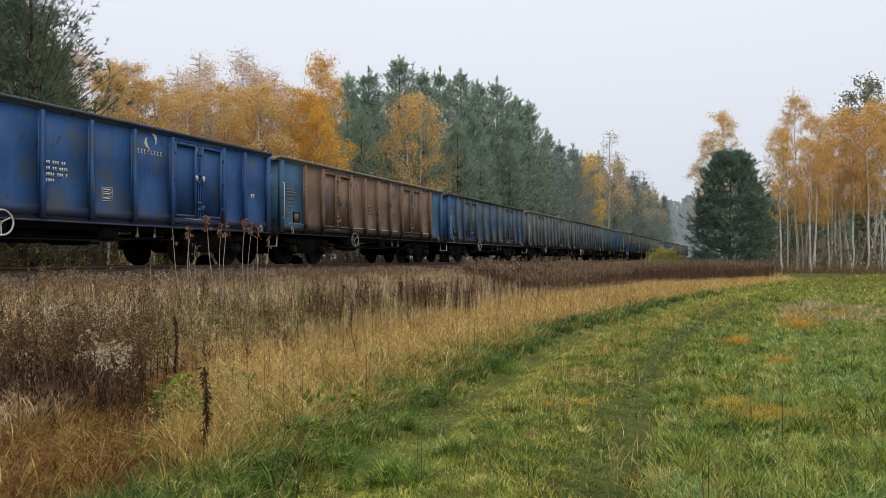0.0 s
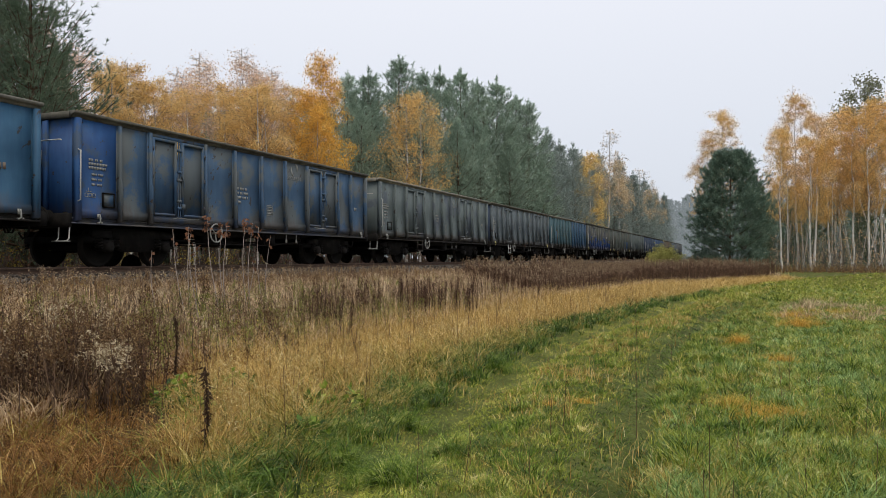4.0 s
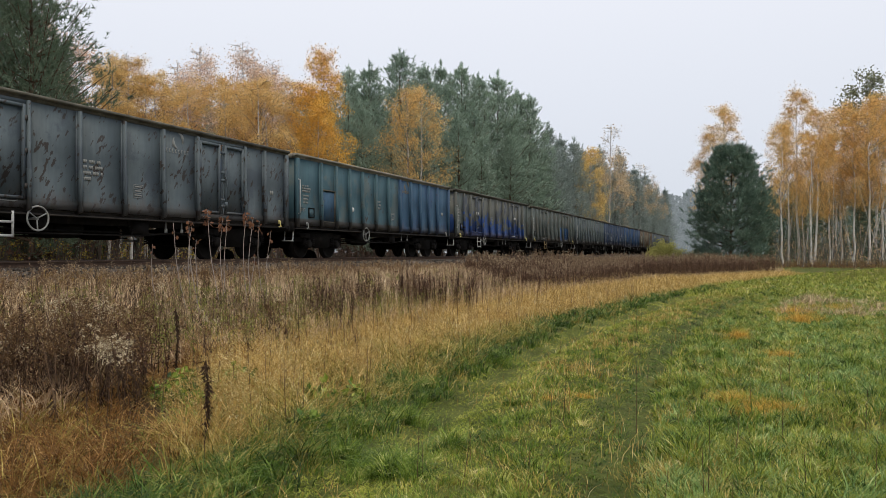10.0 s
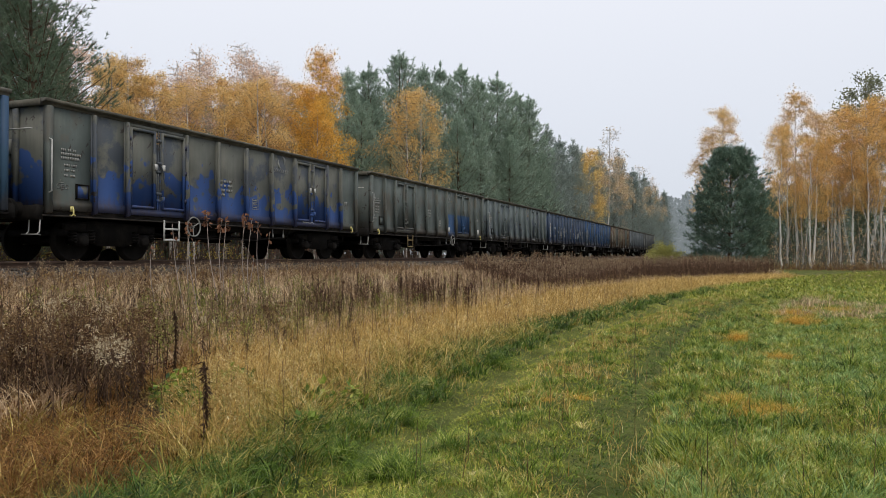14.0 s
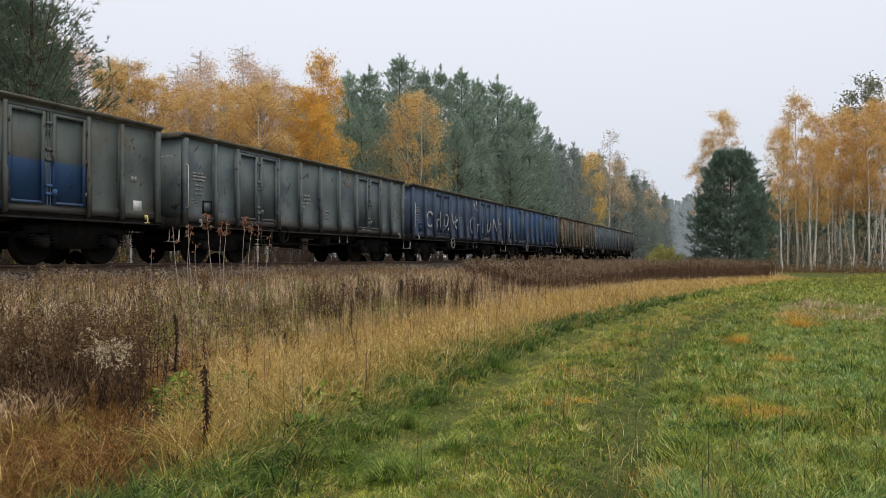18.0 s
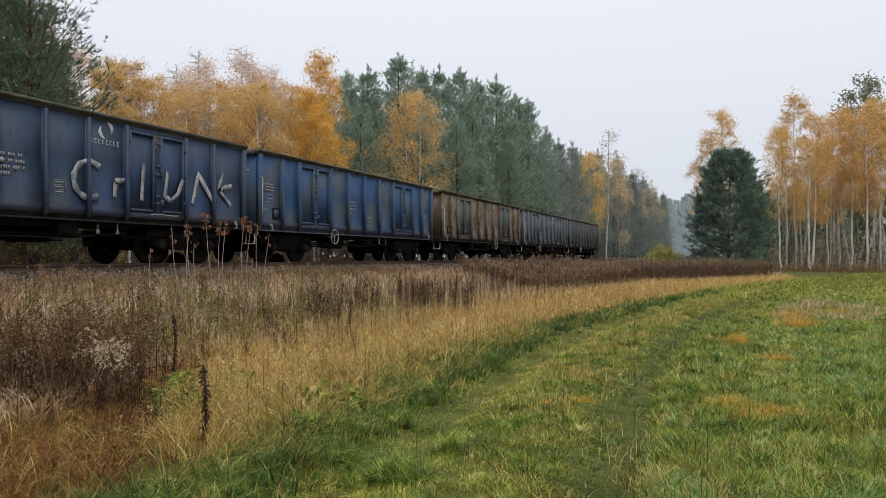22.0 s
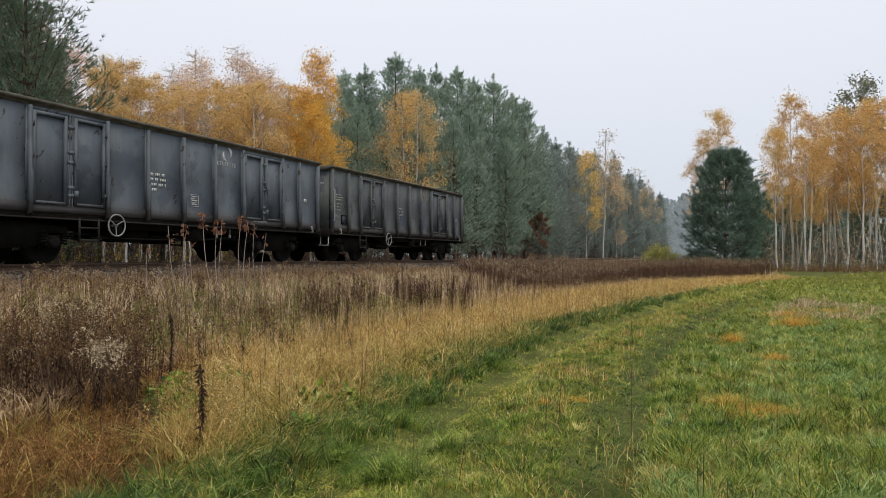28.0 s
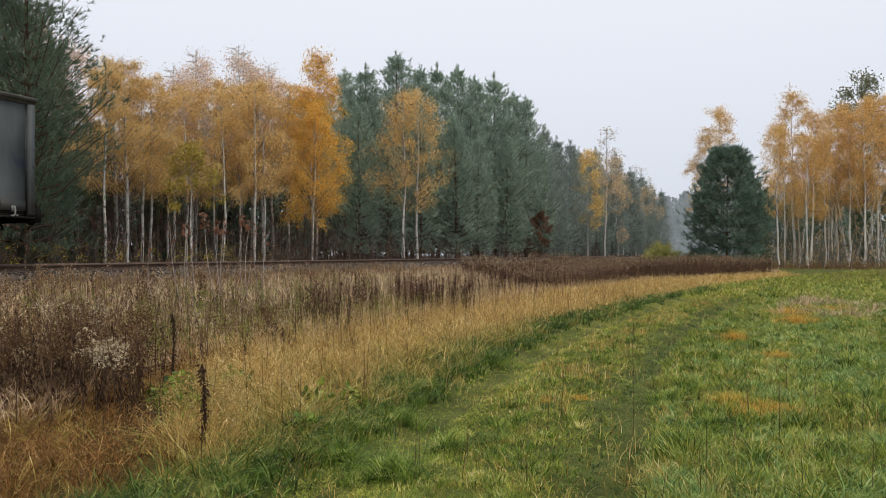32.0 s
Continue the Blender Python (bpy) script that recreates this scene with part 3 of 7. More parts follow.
def land(x, y):
    x, y = np.asarray(x, float), np.asarray(y, float)
    bank = 0.80 * smooth01(-7.2, -11.8, x)
    west = -0.25 * smooth01(-17.5, -22, x)
    z = bank + west + 0.03 * wave(x, y, 2.4, 0.3) + 0.015 * wave(x, y, 0.7, 1.3)
    u = x - path_x(y)
    near = smooth01(75, 45, y)
    rut = np.exp(-((np.abs(u) - 0.87) / 0.28) ** 2) * (1 + 0.3 * wave(x, y, 1.1, 4))
    z = z - 0.09 * rut * near
    return z


def sheet():
    """The ground: one sheet to the horizon, finer near the path."""
    xs = np.unique(np.concatenate((np.linspace(-2500, -60, 9), np.linspace(-60, -13, 30), np.linspace(-13, 8, 106), np.linspace(8, 60, 30), np.linspace(60, 2500, 9))))
    ys = np.unique(np.concatenate((np.linspace(-2500, -20, 8), np.linspace(-20, 2, 20), np.linspace(2, 34, 130), np.linspace(34, 130, 90), np.linspace(130, 300, 20), np.linspace(300, 4000, 9))))
    gx, gy = np.meshgrid(xs, ys)
    v = np.stack((gx, gy, land(gx, gy)), -1).reshape(-1, 3)
    i = np.arange(len(ys) - 1)[:, None] * len(xs) + np.arange(len(xs) - 1)[None]
    q = np.stack((i, i + 1, i + 1 + len(xs), i + len(xs)), -1).reshape(-1, 4)
    return mesh_of("ground", v, [q], M["ground"], True)


ground = tagged(new("ground", sheet()), "damp meadow soil with thatch and a worn field track", "ground", kind="structure")

# ---- the railway: ballast, sleepers, rails
T0, T1 = -40.0, 320.0


def ballast_bed():
    prof = [(-3.3, 0.38), (-2.7, 0.80), (-1.75, 1.17), (-1.3, 1.20), (-0.6, 1.16), (0.6, 1.16), (1.3, 1.20), (1.75, 1.17), (2.7, 0.80), (3.3, 0.38)]
    ys = np.arange(T0, T1, 1.2)
    rows = []
    for p, z in prof:
        rows.append(np.stack((XC + p + 0.06 * wave(ys, ys * 0 + p, 0.8, p), ys, z + 0.03 * wave(ys, ys * 0 + p, 0.5, 2 + p)), 1))
    v = np.stack(rows, 1)
    k = len(prof)
    i = np.arange(len(ys) - 1)[:, None] * k + np.arange(k - 1)[None]
    q = np.stack((i, i + 1, i + 1 + k, i + k), -1).reshape(-1, 4)
    return mesh_of("ballast", v, [q], M["stone"])


ballast = tagged(new("ballast", ballast_bed()), "grey crushed stone ballast under the railway", "ballast", kind="structure")


def stones():
    """Loose stones on the bank's near shoulder: squashed octahedra."""
    n = 15000
    s = RNG.random(n) ** 1.3
    y = 6 + 70 * RNG.random(n) ** 1.6
    off = RNG.uniform(0.85, 3.2, n)
    x = XC + off
    z = np.interp(off, (0.6, 1.3, 1.75, 2.7, 3.3), (1.16, 1.20, 1.17, 0.80, 0.38))
    r = RNG.uniform(0.02, 0.045, n)
    c = np.stack((x, y, z), 1)
    d = np.array([(1, 0, 0), (0, 1, 0), (-1, 0, 0), (0, -1, 0), (0, 0, 1), (0, 0, -1)], float)
    v = c[:, None] + d[None] * r[:, None, None] * RNG.uniform(0.6, 1.3, (n, 6, 1))
    t = np.array([(0, 1, 4), (1, 2, 4), (2, 3, 4), (3, 0, 4), (1, 0, 5), (2, 1, 5), (3, 2, 5), (0, 3, 5)])
    return mesh_of("ballast_stones", v, [(t[None] + (np.arange(n) * 6)[:, None, None]).reshape(-1, 3)], M["stone"])


tagged(new("ballast_stones", stones()), "loose grey stones on the railway shoulder", "stones", kind="stuff")

track = tagged(new("railway_track"), "single railway track on dark sleepers in stone ballast", "railway track", kind="structure")
track.location = (XC, 0, 0)
rail_prof = [(-0.075, -0.172), (0.075, -0.172), (0.075, -0.16), (0.012, -0.14), (0.012, -0.045), (0.036, -0.035), (0.036, -0.008), (0.028, 0), (-0.028, 0), (-0.036, -0.008), (-0.036, -0.035), (-0.012, -0.045), (-0.012, -0.14), (-0.075, -0.16)]
rail_me = Stock().slab(rail_prof, "y", T0, T1).mesh("rail", M["rail"])
head_me = Stock().box(-0.024, 0.024, T0, T1, 0.0, 0.003).mesh("rail_head", M["rail_top"])
for sx in (-0.7535, 0.7535):
    r_ob = piece("rail", rail_me, None, track, (sx, 0, RZ), "rusty steel rail with a worn bright head")
    piece("rail_head", head_me, None, r_ob)
sleeper_me = Stock().slab([(-1.3, -0.06), (1.3, -0.06), (1.3, 0.05), (1.27, 0.07), (-1.27, 0.07), (-1.3, 0.05)], "y", -0.12, 0.12).mesh("sleeper", M["sleeper"])
for k in range(200):
    piece("sleeper", sleeper_me, None, track, (RNG.uniform(-0.02, 0.02), -6 + 0.62 * k, 1.0 + RZ - 1.244))

# ---- the goods train
# y along the track, x across (positive towards the meadow), z above the rails
HALF_L, SIDE_X = 6.4, 1.38
TOP = 3.35
LONG_BAYS = (1.04, 0.94, 1.97, 1.235, 1.235, 1.235, 1.235, 1.97, 0.94, 1.04)      # four wide bays between the doors
PLAIN_BAYS = (1.32, 1.0, 0.96, 0.98, 1.08, 1.08, 1.08, 1.08, 0.98, 0.96, 1.0, 1.32)        # no doors
SHORT_BAYS = (1.22, 1.08, 1.96, 1.08, 1.08, 1.08, 1.08, 1.96, 1.08, 1.22)         # four narrow bays between the doors
W = {}


def wagon_meshes():
    # a wall panel: pressed sheet, slightly dished, with a lower strip folded out
    for w in (1.22, 1.08, 1.04, 0.94, 1.235, 1.32, 1.0, 0.96, 0.98):
        s = Stock()
        h = w / 2 - 0.03
        s.slab([(SIDE_X - 0.035, 1.075), (SIDE_X + 0.03, 1.075), (SIDE_X + 0.03, 1.235), (SIDE_X, 1.285), (SIDE_X - 0.006, 2.3), (SIDE_X, 3.205), (SIDE_X - 0.035, 3.205)], "y", -h - 0.04, h + 0.04)
        W["panel", w] = s.mesh("panel")
    # a rib: hat section, deeper over its lower half
    s = Stock()
    prof = [(SIDE_X - 0.01, 1.0), (SIDE_X + 0.13, 1.05), (SIDE_X + 0.14, 1.86), (SIDE_X + 0.105, 1.98), (SIDE_X + 0.095, 3.2), (SIDE_X - 0.01, 3.22)]
    s.slab(prof, "y", -0.03, 0.03)
    s.slab([(SIDE_X - 0.01, 1.3), (SIDE_X + 0.014, 1.3), (SIDE_X + 0.014, 3.2), (SIDE_X - 0.01, 3.2)], "y", -0.055, 0.055)
    W["rib"] = s.mesh("rib")
    s = Stock()
    s.slab([(SIDE_X - 0.05, 0.97), (SIDE_X + 0.09, 1.02), (SIDE_X + 0.09, 3.205), (SIDE_X - 0.05, 3.205)], "y", -0.06, 0.06)
    W["post"] = s.mesh("corner_post")
    # a door leaf with its frame
    W["leaf"] = Stock().slab([(SIDE_X - 0.03, 1.26), (SIDE_X + 0.02, 1.26), (SIDE_X + 0.02, 3.10), (SIDE_X - 0.03, 3.10)], "y", -0.40, 0.40).mesh("door")
    s = Stock()
    for a, b, c, d in ((-0.41, -0.345, 1.24, 3.12), (0.345, 0.41, 1.24, 3.12), (-0.345, 0.345, 3.05, 3.12), (-0.345, 0.345, 1.24, 1.30)):
        s.box(SIDE_X + 0.0, SIDE_X + 0.075, a, b, c, d)
    W["leaf_frame"] = s.mesh("door_frame")
    W["header"] = Stock().box(SIDE_X - 0.03, SIDE_X + 0.03, -0.96, 0.96, 3.125, 3.205).mesh("door_header")
    W["threshold"] = Stock().box(SIDE_X - 0.03, SIDE_X + 0.04, -0.96, 0.96, 1.075, 1.235).mesh("door_threshold")
    s = Stock()
    for y in (-0.035, 0.035):
        s.pipe([(SIDE_X + 0.065, y, 1.22), (SIDE_X + 0.065, y, 3.15)], 0.016)
    for z in (1.45, 1.62, 2.15, 2.36, 2.9):
        s.box(SIDE_X + 0.03, SIDE_X + 0.095, -0.065, 0.065, z - 0.035, z + 0.035)
    s.pipe([(SIDE_X + 0.1, 0.03, 2.3), (SIDE_X + 0.13, 0.1, 2.12), (SIDE_X + 0.11, 0.12, 1.98)], 0.016)
    s.box(SIDE_X + 0.05, SIDE_X + 0.12, 0.08, 0.16, 1.42, 1.56)
    W["lock"] = s.mesh("lock_bar")
    W["keeper"] = Stock().box(SIDE_X + 0.08, SIDE_X + 0.115, -0.035, 0.035, 2.19, 2.33).mesh("keeper")
    s = Stock()
    s.box(SIDE_X + 0.02, SIDE_X + 0.085, -0.03, 0.03, -0.05, 0.05)
    W["hinge"] = s.mesh("hinge")
    s = Stock()
    s.slab([(1.30, 3.21), (1.40, 3.21), (1.40, 3.28), (1.475, 3.285), (1.482, 3.335), (1.47, TOP), (1.31, TOP), (1.30, 3.335)], "y", -6.64, 6.64)
    W["rim"] = s.mesh("top_rail")
    W["rim_end"] = Stock().slab([(-6.66, 3.21), (-6.51, 3.21), (-6.51, TOP - 0.02), (-6.55, TOP - 0.004), (-6.64, TOP - 0.004), (-6.66, TOP - 0.02)], "x", -1.295, 1.295).mesh("end_rail")
    W["sill"] = Stock().slab([(1.22, 0.94), (1.40, 0.94), (1.40, 0.965), (1.33, 0.98), (1.33, 1.03), (1.37, 1.045), (1.37, 1.07), (1.22, 1.07)], "y", -6.64, 6.64).mesh("sill")
    W["floor"] = Stock().box(-1.33, 1.33, -6.58, 6.58, 1.10, 1.16).mesh("floor")
    s = Stock().box(-1.36, 1.36, -6.385, -6.57, 1.165, 3.21)
    W["end"] = s.mesh("end_wall")
    W["end_post"] = Stock().slab([(-6.72, 1.165), (-6.69, 3.15), (-6.6, 3.205), (-6.6, 1.165)], "x", -0.05, 0.05).mesh("end_post")
    W["headstock"] = Stock().slab([(-6.8, 0.86), (-6.62, 0.86), (-6.62, 1.16), (-6.74, 1.16), (-6.8, 1.12)], "x", -1.38, 1.38).mesh("headstock")
    W["buffer"] = Stock().lathe([(-6.77, 0.0), (-6.77, 0.17), (-6.80, 0.17), (-6.81, 0.115), (-6.89, 0.10), (-6.90, 0.08), (-6.96, 0.08), (-6.965, 0.225), (-6.99, 0.235), (-7.01, 0.2), (-7.02, 0.0)], (0, 0, 1.06), "y", 20).mesh("buffer", None, True)
    s = Stock()
    s.box(-0.08, 0.08, -6.86, -6.76, 0.96, 1.12).pipe([(0, -6.84, 1.04), (0, -6.92, 1.02), (0, -6.96, 1.1), (0, -6.92, 1.16)], 0.04)
    s.pipe([(-0.05, -6.86, 1.02), (-0.05, -6.98, 0.75), (0.05, -6.98, 0.75), (0.05, -6.86, 1.02)], 0.022)
    s.pipe([(0.35, -6.79, 0.92), (0.36, -6.86, 0.7), (0.3, -6.92, 0.62), (0.2, -6.94, 0.75)], 0.025)
    W["coupling"] = s.mesh("coupling")
    # white corner handrails, steps
    s = Stock()
    s.pipe([(1.46, -6.55, 2.53), (1.54, -6.55, 2.5), (1.54, -6.55, 1.45), (1.46, -6.55, 1.42)], 0.015)
    W["handrail"] = s.mesh("handrail")
    s = Stock()
    s.pipe([(1.18, -6.72, 2.72), (1.18, -6.78, 2.72), (0.55, -6.78, 2.72), (0.55, -6.72, 2.72)], 0.014)
    W["end_handrail"] = s.mesh("handrail")
    s = Stock()
    s.pipe([(1.34, -6.64, 1.05), (1.36, -6.68, 0.62), (1.36, -6.74, 0.56), (1.05, -6.74, 0.56), (1.05, -6.68, 0.62), (1.03, -6.64, 1.05)], 0.015)
    W["step"] = s.mesh("footstep_bracket")
    W["tread"] = Stock().box(1.04, 1.38, -6.84, -6.66, 0.545, 0.57).mesh("tread")
    s = Stock()
    for y in (-0.26, 0.26):
        s.box(SIDE_X + 0.0, SIDE_X + 0.025, y - 0.022, y + 0.022, 0.48, 1.0)
    for z in (0.49, 0.76):
        s.box(SIDE_X + 0.0, SIDE_X + 0.03, -0.26, 0.26, z, z + 0.045)
    W["ladder"] = s.mesh("side_ladder")
    a = np.linspace(0, 2 * np.pi, 25)
    s = Stock().pipe([(SIDE_X + 0.06, 0.245 * math.cos(k), 0.87 + 0.245 * math.sin(k)) for k in a], 0.02)
    for k in (0.5, 2.6, 4.7):
        s.pipe([(SIDE_X + 0.03, 0, 0.87), (SIDE_X + 0.06, 0.245 * math.cos(k), 0.87 + 0.245 * math.sin(k))], 0.015)
    s.pipe([(SIDE_X - 0.35, 0, 0.87), (SIDE_X + 0.06, 0, 0.87)], 0.03)
    W["handwheel"] = s.mesh("handwheel")
    # underframe: sills, cross members, brake gear
    s = Stock()
    for x in (-0.42, 0.42):
        s.box(x - 0.06, x + 0.06, -6.64, 6.64, 0.86, 1.18)
    for x in (-1.16, 1.16):
        s.slab([(-6.64, 1.0), (-3.4, 1.0), (-2.4, 0.80), (2.4, 0.80), (3.4, 1.0), (6.64, 1.0), (6.64, 1.19), (-6.64, 1.19)], "x", x - 0.035, x + 0.035)
    for y in (-4.5, -2.6, -1.3, 0, 1.3, 2.6, 4.5):
        s.box(-1.2, 1.2, y - 0.07, y + 0.07, 0.95, 1.18)
    W["underframe"] = s.mesh("underframe")
    s = Stock()
    s.lathe([(-0.35, 0.0), (-0.35, 0.16), (0.35, 0.16), (0.35, 0.0)], (0.75, -1.0, 0.72), "y", 14)
    s.lathe([(-0.5, 0.0), (-0.48, 0.2), (0.48, 0.2), (0.5, 0.0)], (-0.6, 1.2, 0.7), "y", 14)
    s.box(0.85, 1.25, 0.5, 0.95, 0.62, 0.95).box(1.05, 1.3, -2.2, -1.9, 0.66, 0.98)
    s.pipe([(0.9, -3.0, 0.66), (0.9, 3.0, 0.66)], 0.025).pipe([(1.2, -2.7, 0.58), (1.2, 0.7, 0.58), (1.2, 2.4, 0.72)], 0.02)
    for y in (-2.2, 0.3, 2.2):
        s.pipe([(1.2, y, 0.98), (1.2, y + 0.15, 0.58), (1.2, y + 0.3, 0.98)], 0.018)
    W["brake_gear"] = s.mesh("brake_gear")
    # bogie, origin at its centre
    s = Stock()
    out = [(-1.28, 0.50), (-1.28, 0.78), (-0.98, 0.84), (-0.55, 0.90), (0.55, 0.90), (0.98, 0.84), (1.28, 0.78), (1.28, 0.50), (1.06, 0.46), (1.02, 0.60), (0.78, 0.60), (0.62, 0.42), (0.36, 0.34), (-0.36, 0.34), (-0.62, 0.42), (-0.78, 0.60), (-1.02, 0.60), (-1.06, 0.46)]
    W["side_frame"] = s
    for x in (0.0,):
        s.slab(out[2:6] + [(0.78, 0.60), (0.62, 0.42), (0.36, 0.34), (-0.36, 0.34), (-0.62, 0.42), (-0.78, 0.60)], "x", x - 0.05, x + 0.05)
        for sg in (-1, 1):
            s.box(x - 0.06, x + 0.06, sg * 1.03 - 0.27, sg * 1.03 + 0.27, 0.66, 0.83)
    W["side_frame"] = s.mesh("side_frame")
    s = Stock()
    s.box(-0.97, 0.97, -0.2, 0.2, 0.5, 0.9).lathe([(0.86, 0.0), (0.86, 0.3), (0.98, 0.3), (0.98, 0.0)], (0, 0, 0), "y", 8)
    W["bogie"] = s.mesh("bogie")
    W["cross_beam"] = Stock().slab([(-0.06, 0.55), (0.06, 0.55), (0.06, 0.68), (0.04, 0.7), (-0.04, 0.7), (-0.06, 0.68)], "x", -1.05, 1.05).mesh("cross_beam")
    s = Stock()
    s.lathe([(0.0, 0.0), (0.02, 0.09), (-0.03, 0.13), (-0.14, 0.13), (-0.14, 0.0)], (1.2, 0, 0.46), "x", 14)
    s.box(1.0, 1.12, -0.17, 0.17, 0.36, 0.62)
    W["axlebox"] = s.mesh("axle_box", None, False)
    s = Stock()
    a = np.linspace(0, 8 * np.pi, 33)
    s.pipe(np.stack((1.1 + 0.075 * np.cos(a), 0.075 * np.sin(a), 0.42 + 0.26 * a / a[-1]), 1), 0.02, 3)
    W["spring"] = s.mesh("coil_spring")
    s = Stock()
    for sg in (-1, 1):
        c = sg * 0.755
        s.lathe([(c - 0.055 * sg, 0.1), (c - 0.02 * sg, 0.16), (c - 0.005 * sg, 0.36), (c + 0.05 * sg, 0.40), (c + 0.07 * sg, 0.455), (c - 0.045 * sg, 0.465), (c - 0.052 * sg, 0.49), (c - 0.07 * sg, 0.48), (c - 0.07 * sg, 0.39), (c - 0.03 * sg, 0.35), (c - 0.04 * sg, 0.14), (c - 0.06 * sg, 0.09)], (0, 0, 0), "x", 32)
    s.lathe([(-1.05, 0.0), (-1.05, 0.065), (-0.7, 0.08), (0.7, 0.08), (1.05, 0.065), (1.05, 0.0)], (0, 0, 0), "x", 10)
    W["wheelset"] = s.mesh("wheelset", None, False)
    # small hatch of the doorless wagon
    s = Stock().box(SIDE_X, SIDE_X + 0.03, -0.4, 0.4, 1.26, 2.25)
    W["hatch"] = s.mesh("hatch")
    s = Stock()
    for a, b, c, d in ((-0.43, -0.39, 1.24, 2.28), (0.39, 0.43, 1.24, 2.28), (-0.43, 0.43, 2.28, 2.325), (-0.43, 0.43, 1.21, 1.24)):
        s.box(SIDE_X, SIDE_X + 0.06, a, b, c, d)
    W["hatch_frame"] = s.mesh("hatch_frame")
    W["plate_holder"] = Stock().box(SIDE_X, SIDE_X + 0.02, -0.15, 0.15, 1.36, 1.63).mesh("label_holder")
    s = Stock()
    for a, b, c, d in ((-0.17, -0.14, 1.34, 1.65), (0.14, 0.17, 1.34, 1.65), (-0.17, 0.17, 1.63, 1.66), (-0.17, 0.17, 1.33, 1.36)):
        s.box(SIDE_X, SIDE_X + 0.035, a, b, c, d)
    W["plate_frame"] = s.mesh("holder_frame")
    W["hook"] = Stock().pipe([(1.43, 0, 1.16), (1.47, 0, 1.10), (1.47, 0, 1.0), (1.45, -0.04, 0.965), (1.45, -0.07, 0.985)], 0.017).pipe([(1.47, 0, 1.0), (1.45, 0.05, 0.97), (1.45, 0.07, 0.99)], 0.014).box(1.405, 1.435, -0.04, 0.04, 1.06, 1.17).mesh("tow_hook")


wagon_meshes()


def bars(name, rows, x, h=0.085, gap=0.13):
    """Unreadable lines of writing: rows of little bars, each a string of word lengths."""
    s = Stock()
    for i, words in enumerate(rows):
        y = 0.0
        for w in words:
            for _ in range(w):
                s.box(x, x + 0.004, y, y + h * 0.5, -i * gap - h, -i * gap)
                y += h * 0.72
            y += h * 0.7
    return s.mesh(name)


def stroke(points, w=0.09):
    """A sprayed line of letters on the wagon's wall, in its own y, z."""
    s = Stock()
    p = np.asarray(points, float)
    d = np.gradient(p, axis=0)
    nrm = np.stack((-d[:, 1], d[:, 0]), 1) / np.maximum(np.linalg.norm(d, axis=1, keepdims=True), 1e-6)
    a, b = p + nrm * w / 2, p - nrm * w / 2
    n = len(p)
    rows = [np.stack((np.full(n, x), q[:, 0], q[:, 1]), 1) for x in (0.0, 0.004) for q in (a, b)]
    v = np.concatenate(rows)
    i = np.arange(n - 1)
    quads = np.concatenate([np.stack((k0 + i, k1 + i, k1 + i + 1, k0 + i + 1), 1) for k0, k1 in ((2 * n, 3 * n), (n, 0), (0, 2 * n), (3 * n, n))])
    return s.add(v, quads)


def arc(cy, cz, ry, rz, a0, a1, k=12):
    return [(cy + ry * math.cos(radians(a)), cz + rz * math.sin(radians(a))) for a in np.linspace(a0, a1, k)]


def crescent(cy, cz, r, a0, a1, thick):
    """A tapering swoosh along a circle."""
    p = np.array(arc(cy, cz, r, r, a0, a1, 12))
    k = np.linspace(0, 1, 12)
    mid = np.array((cy, cz))
    inner = mid + (p - mid) * (1 - thick * np.sin(np.pi * k) ** 0.7)[:, None]
    n = len(p)
    v = np.concatenate([np.stack((np.full(n, x), q[:, 0], q[:, 1]), 1) for x in (0.0, 0.004) for q in (p, inner)])
    i = np.arange(n - 1)
    return v, np.concatenate([np.stack((k0 + i, k1 + i, k1 + i + 1, k0 + i + 1), 1) for k0, k1 in ((2 * n, 3 * n), (n, 0), (0, 2 * n), (3 * n, n))])


def logo_mesh():
    """Two swooshes that turn round each other, over a line of little bars."""
    s = Stock()
    for turn in (0, 180):
        c, d = math.cos(radians(turn)), math.sin(radians(turn))
        s.add(*crescent(0.06 * c, 0.05 * c + 0.02, 0.15, turn - 60, turn + 110, 0.62))
    for k, w in enumerate((0.05, 0.055, 0.05, 0.06, 0.06, 0.05, 0.06, 0.065)):
        y = -0.42 + k * 0.105
        s.box(0, 0.004, y, y + w, -0.30, -0.285).box(0, 0.004, y, y + 0.018, -0.285, -0.215).box(0, 0.004, y, y + w, -0.215, -0.20)
    return s.mesh("logo")


W["logo"] = logo_mesh()
W["dot"] = Stock().lathe([(-0.006, 0.0), (-0.006, 0.085), (0.008, 0.085), (0.008, 0.0)], (0, 0, 0), "x", 16).mesh("round_label")
W["tag"] = Stock().slab([(-0.045, 0.0), (0.045, 0.0), (0.045, 0.075), (0.012, 0.1), (0.012, 0.29), (-0.012, 0.29), (-0.012, 0.1), (-0.045, 0.075)], "x", -0.008, 0.008).mesh("valve_tag")
W["paper"] = Stock().box(0, 0.004, -0.13, 0.13, -0.13, 0.13).mesh("paper_label")
W["sign"] = Stock().slab([(-0.09, 0.0), (0.09, 0.0), (0.0, 0.16)], "y", -0.004, 0.0).mesh("warning_sign")
for k in (0, 1):
    srng = np.random.default_rng(900 + k)
    W["scuff", k] = stroke(np.stack((np.linspace(0, 0.95 - 0.25 * k, 14), srng.uniform(-0.016, 0.016, 14)), 1), 0.022).mesh("scuff")
W["numbers"] = bars("numbers", [(2, 3, 2), (2, 2, 4), (4, 3, 1), (4,)], 0, 0.075, 0.125)
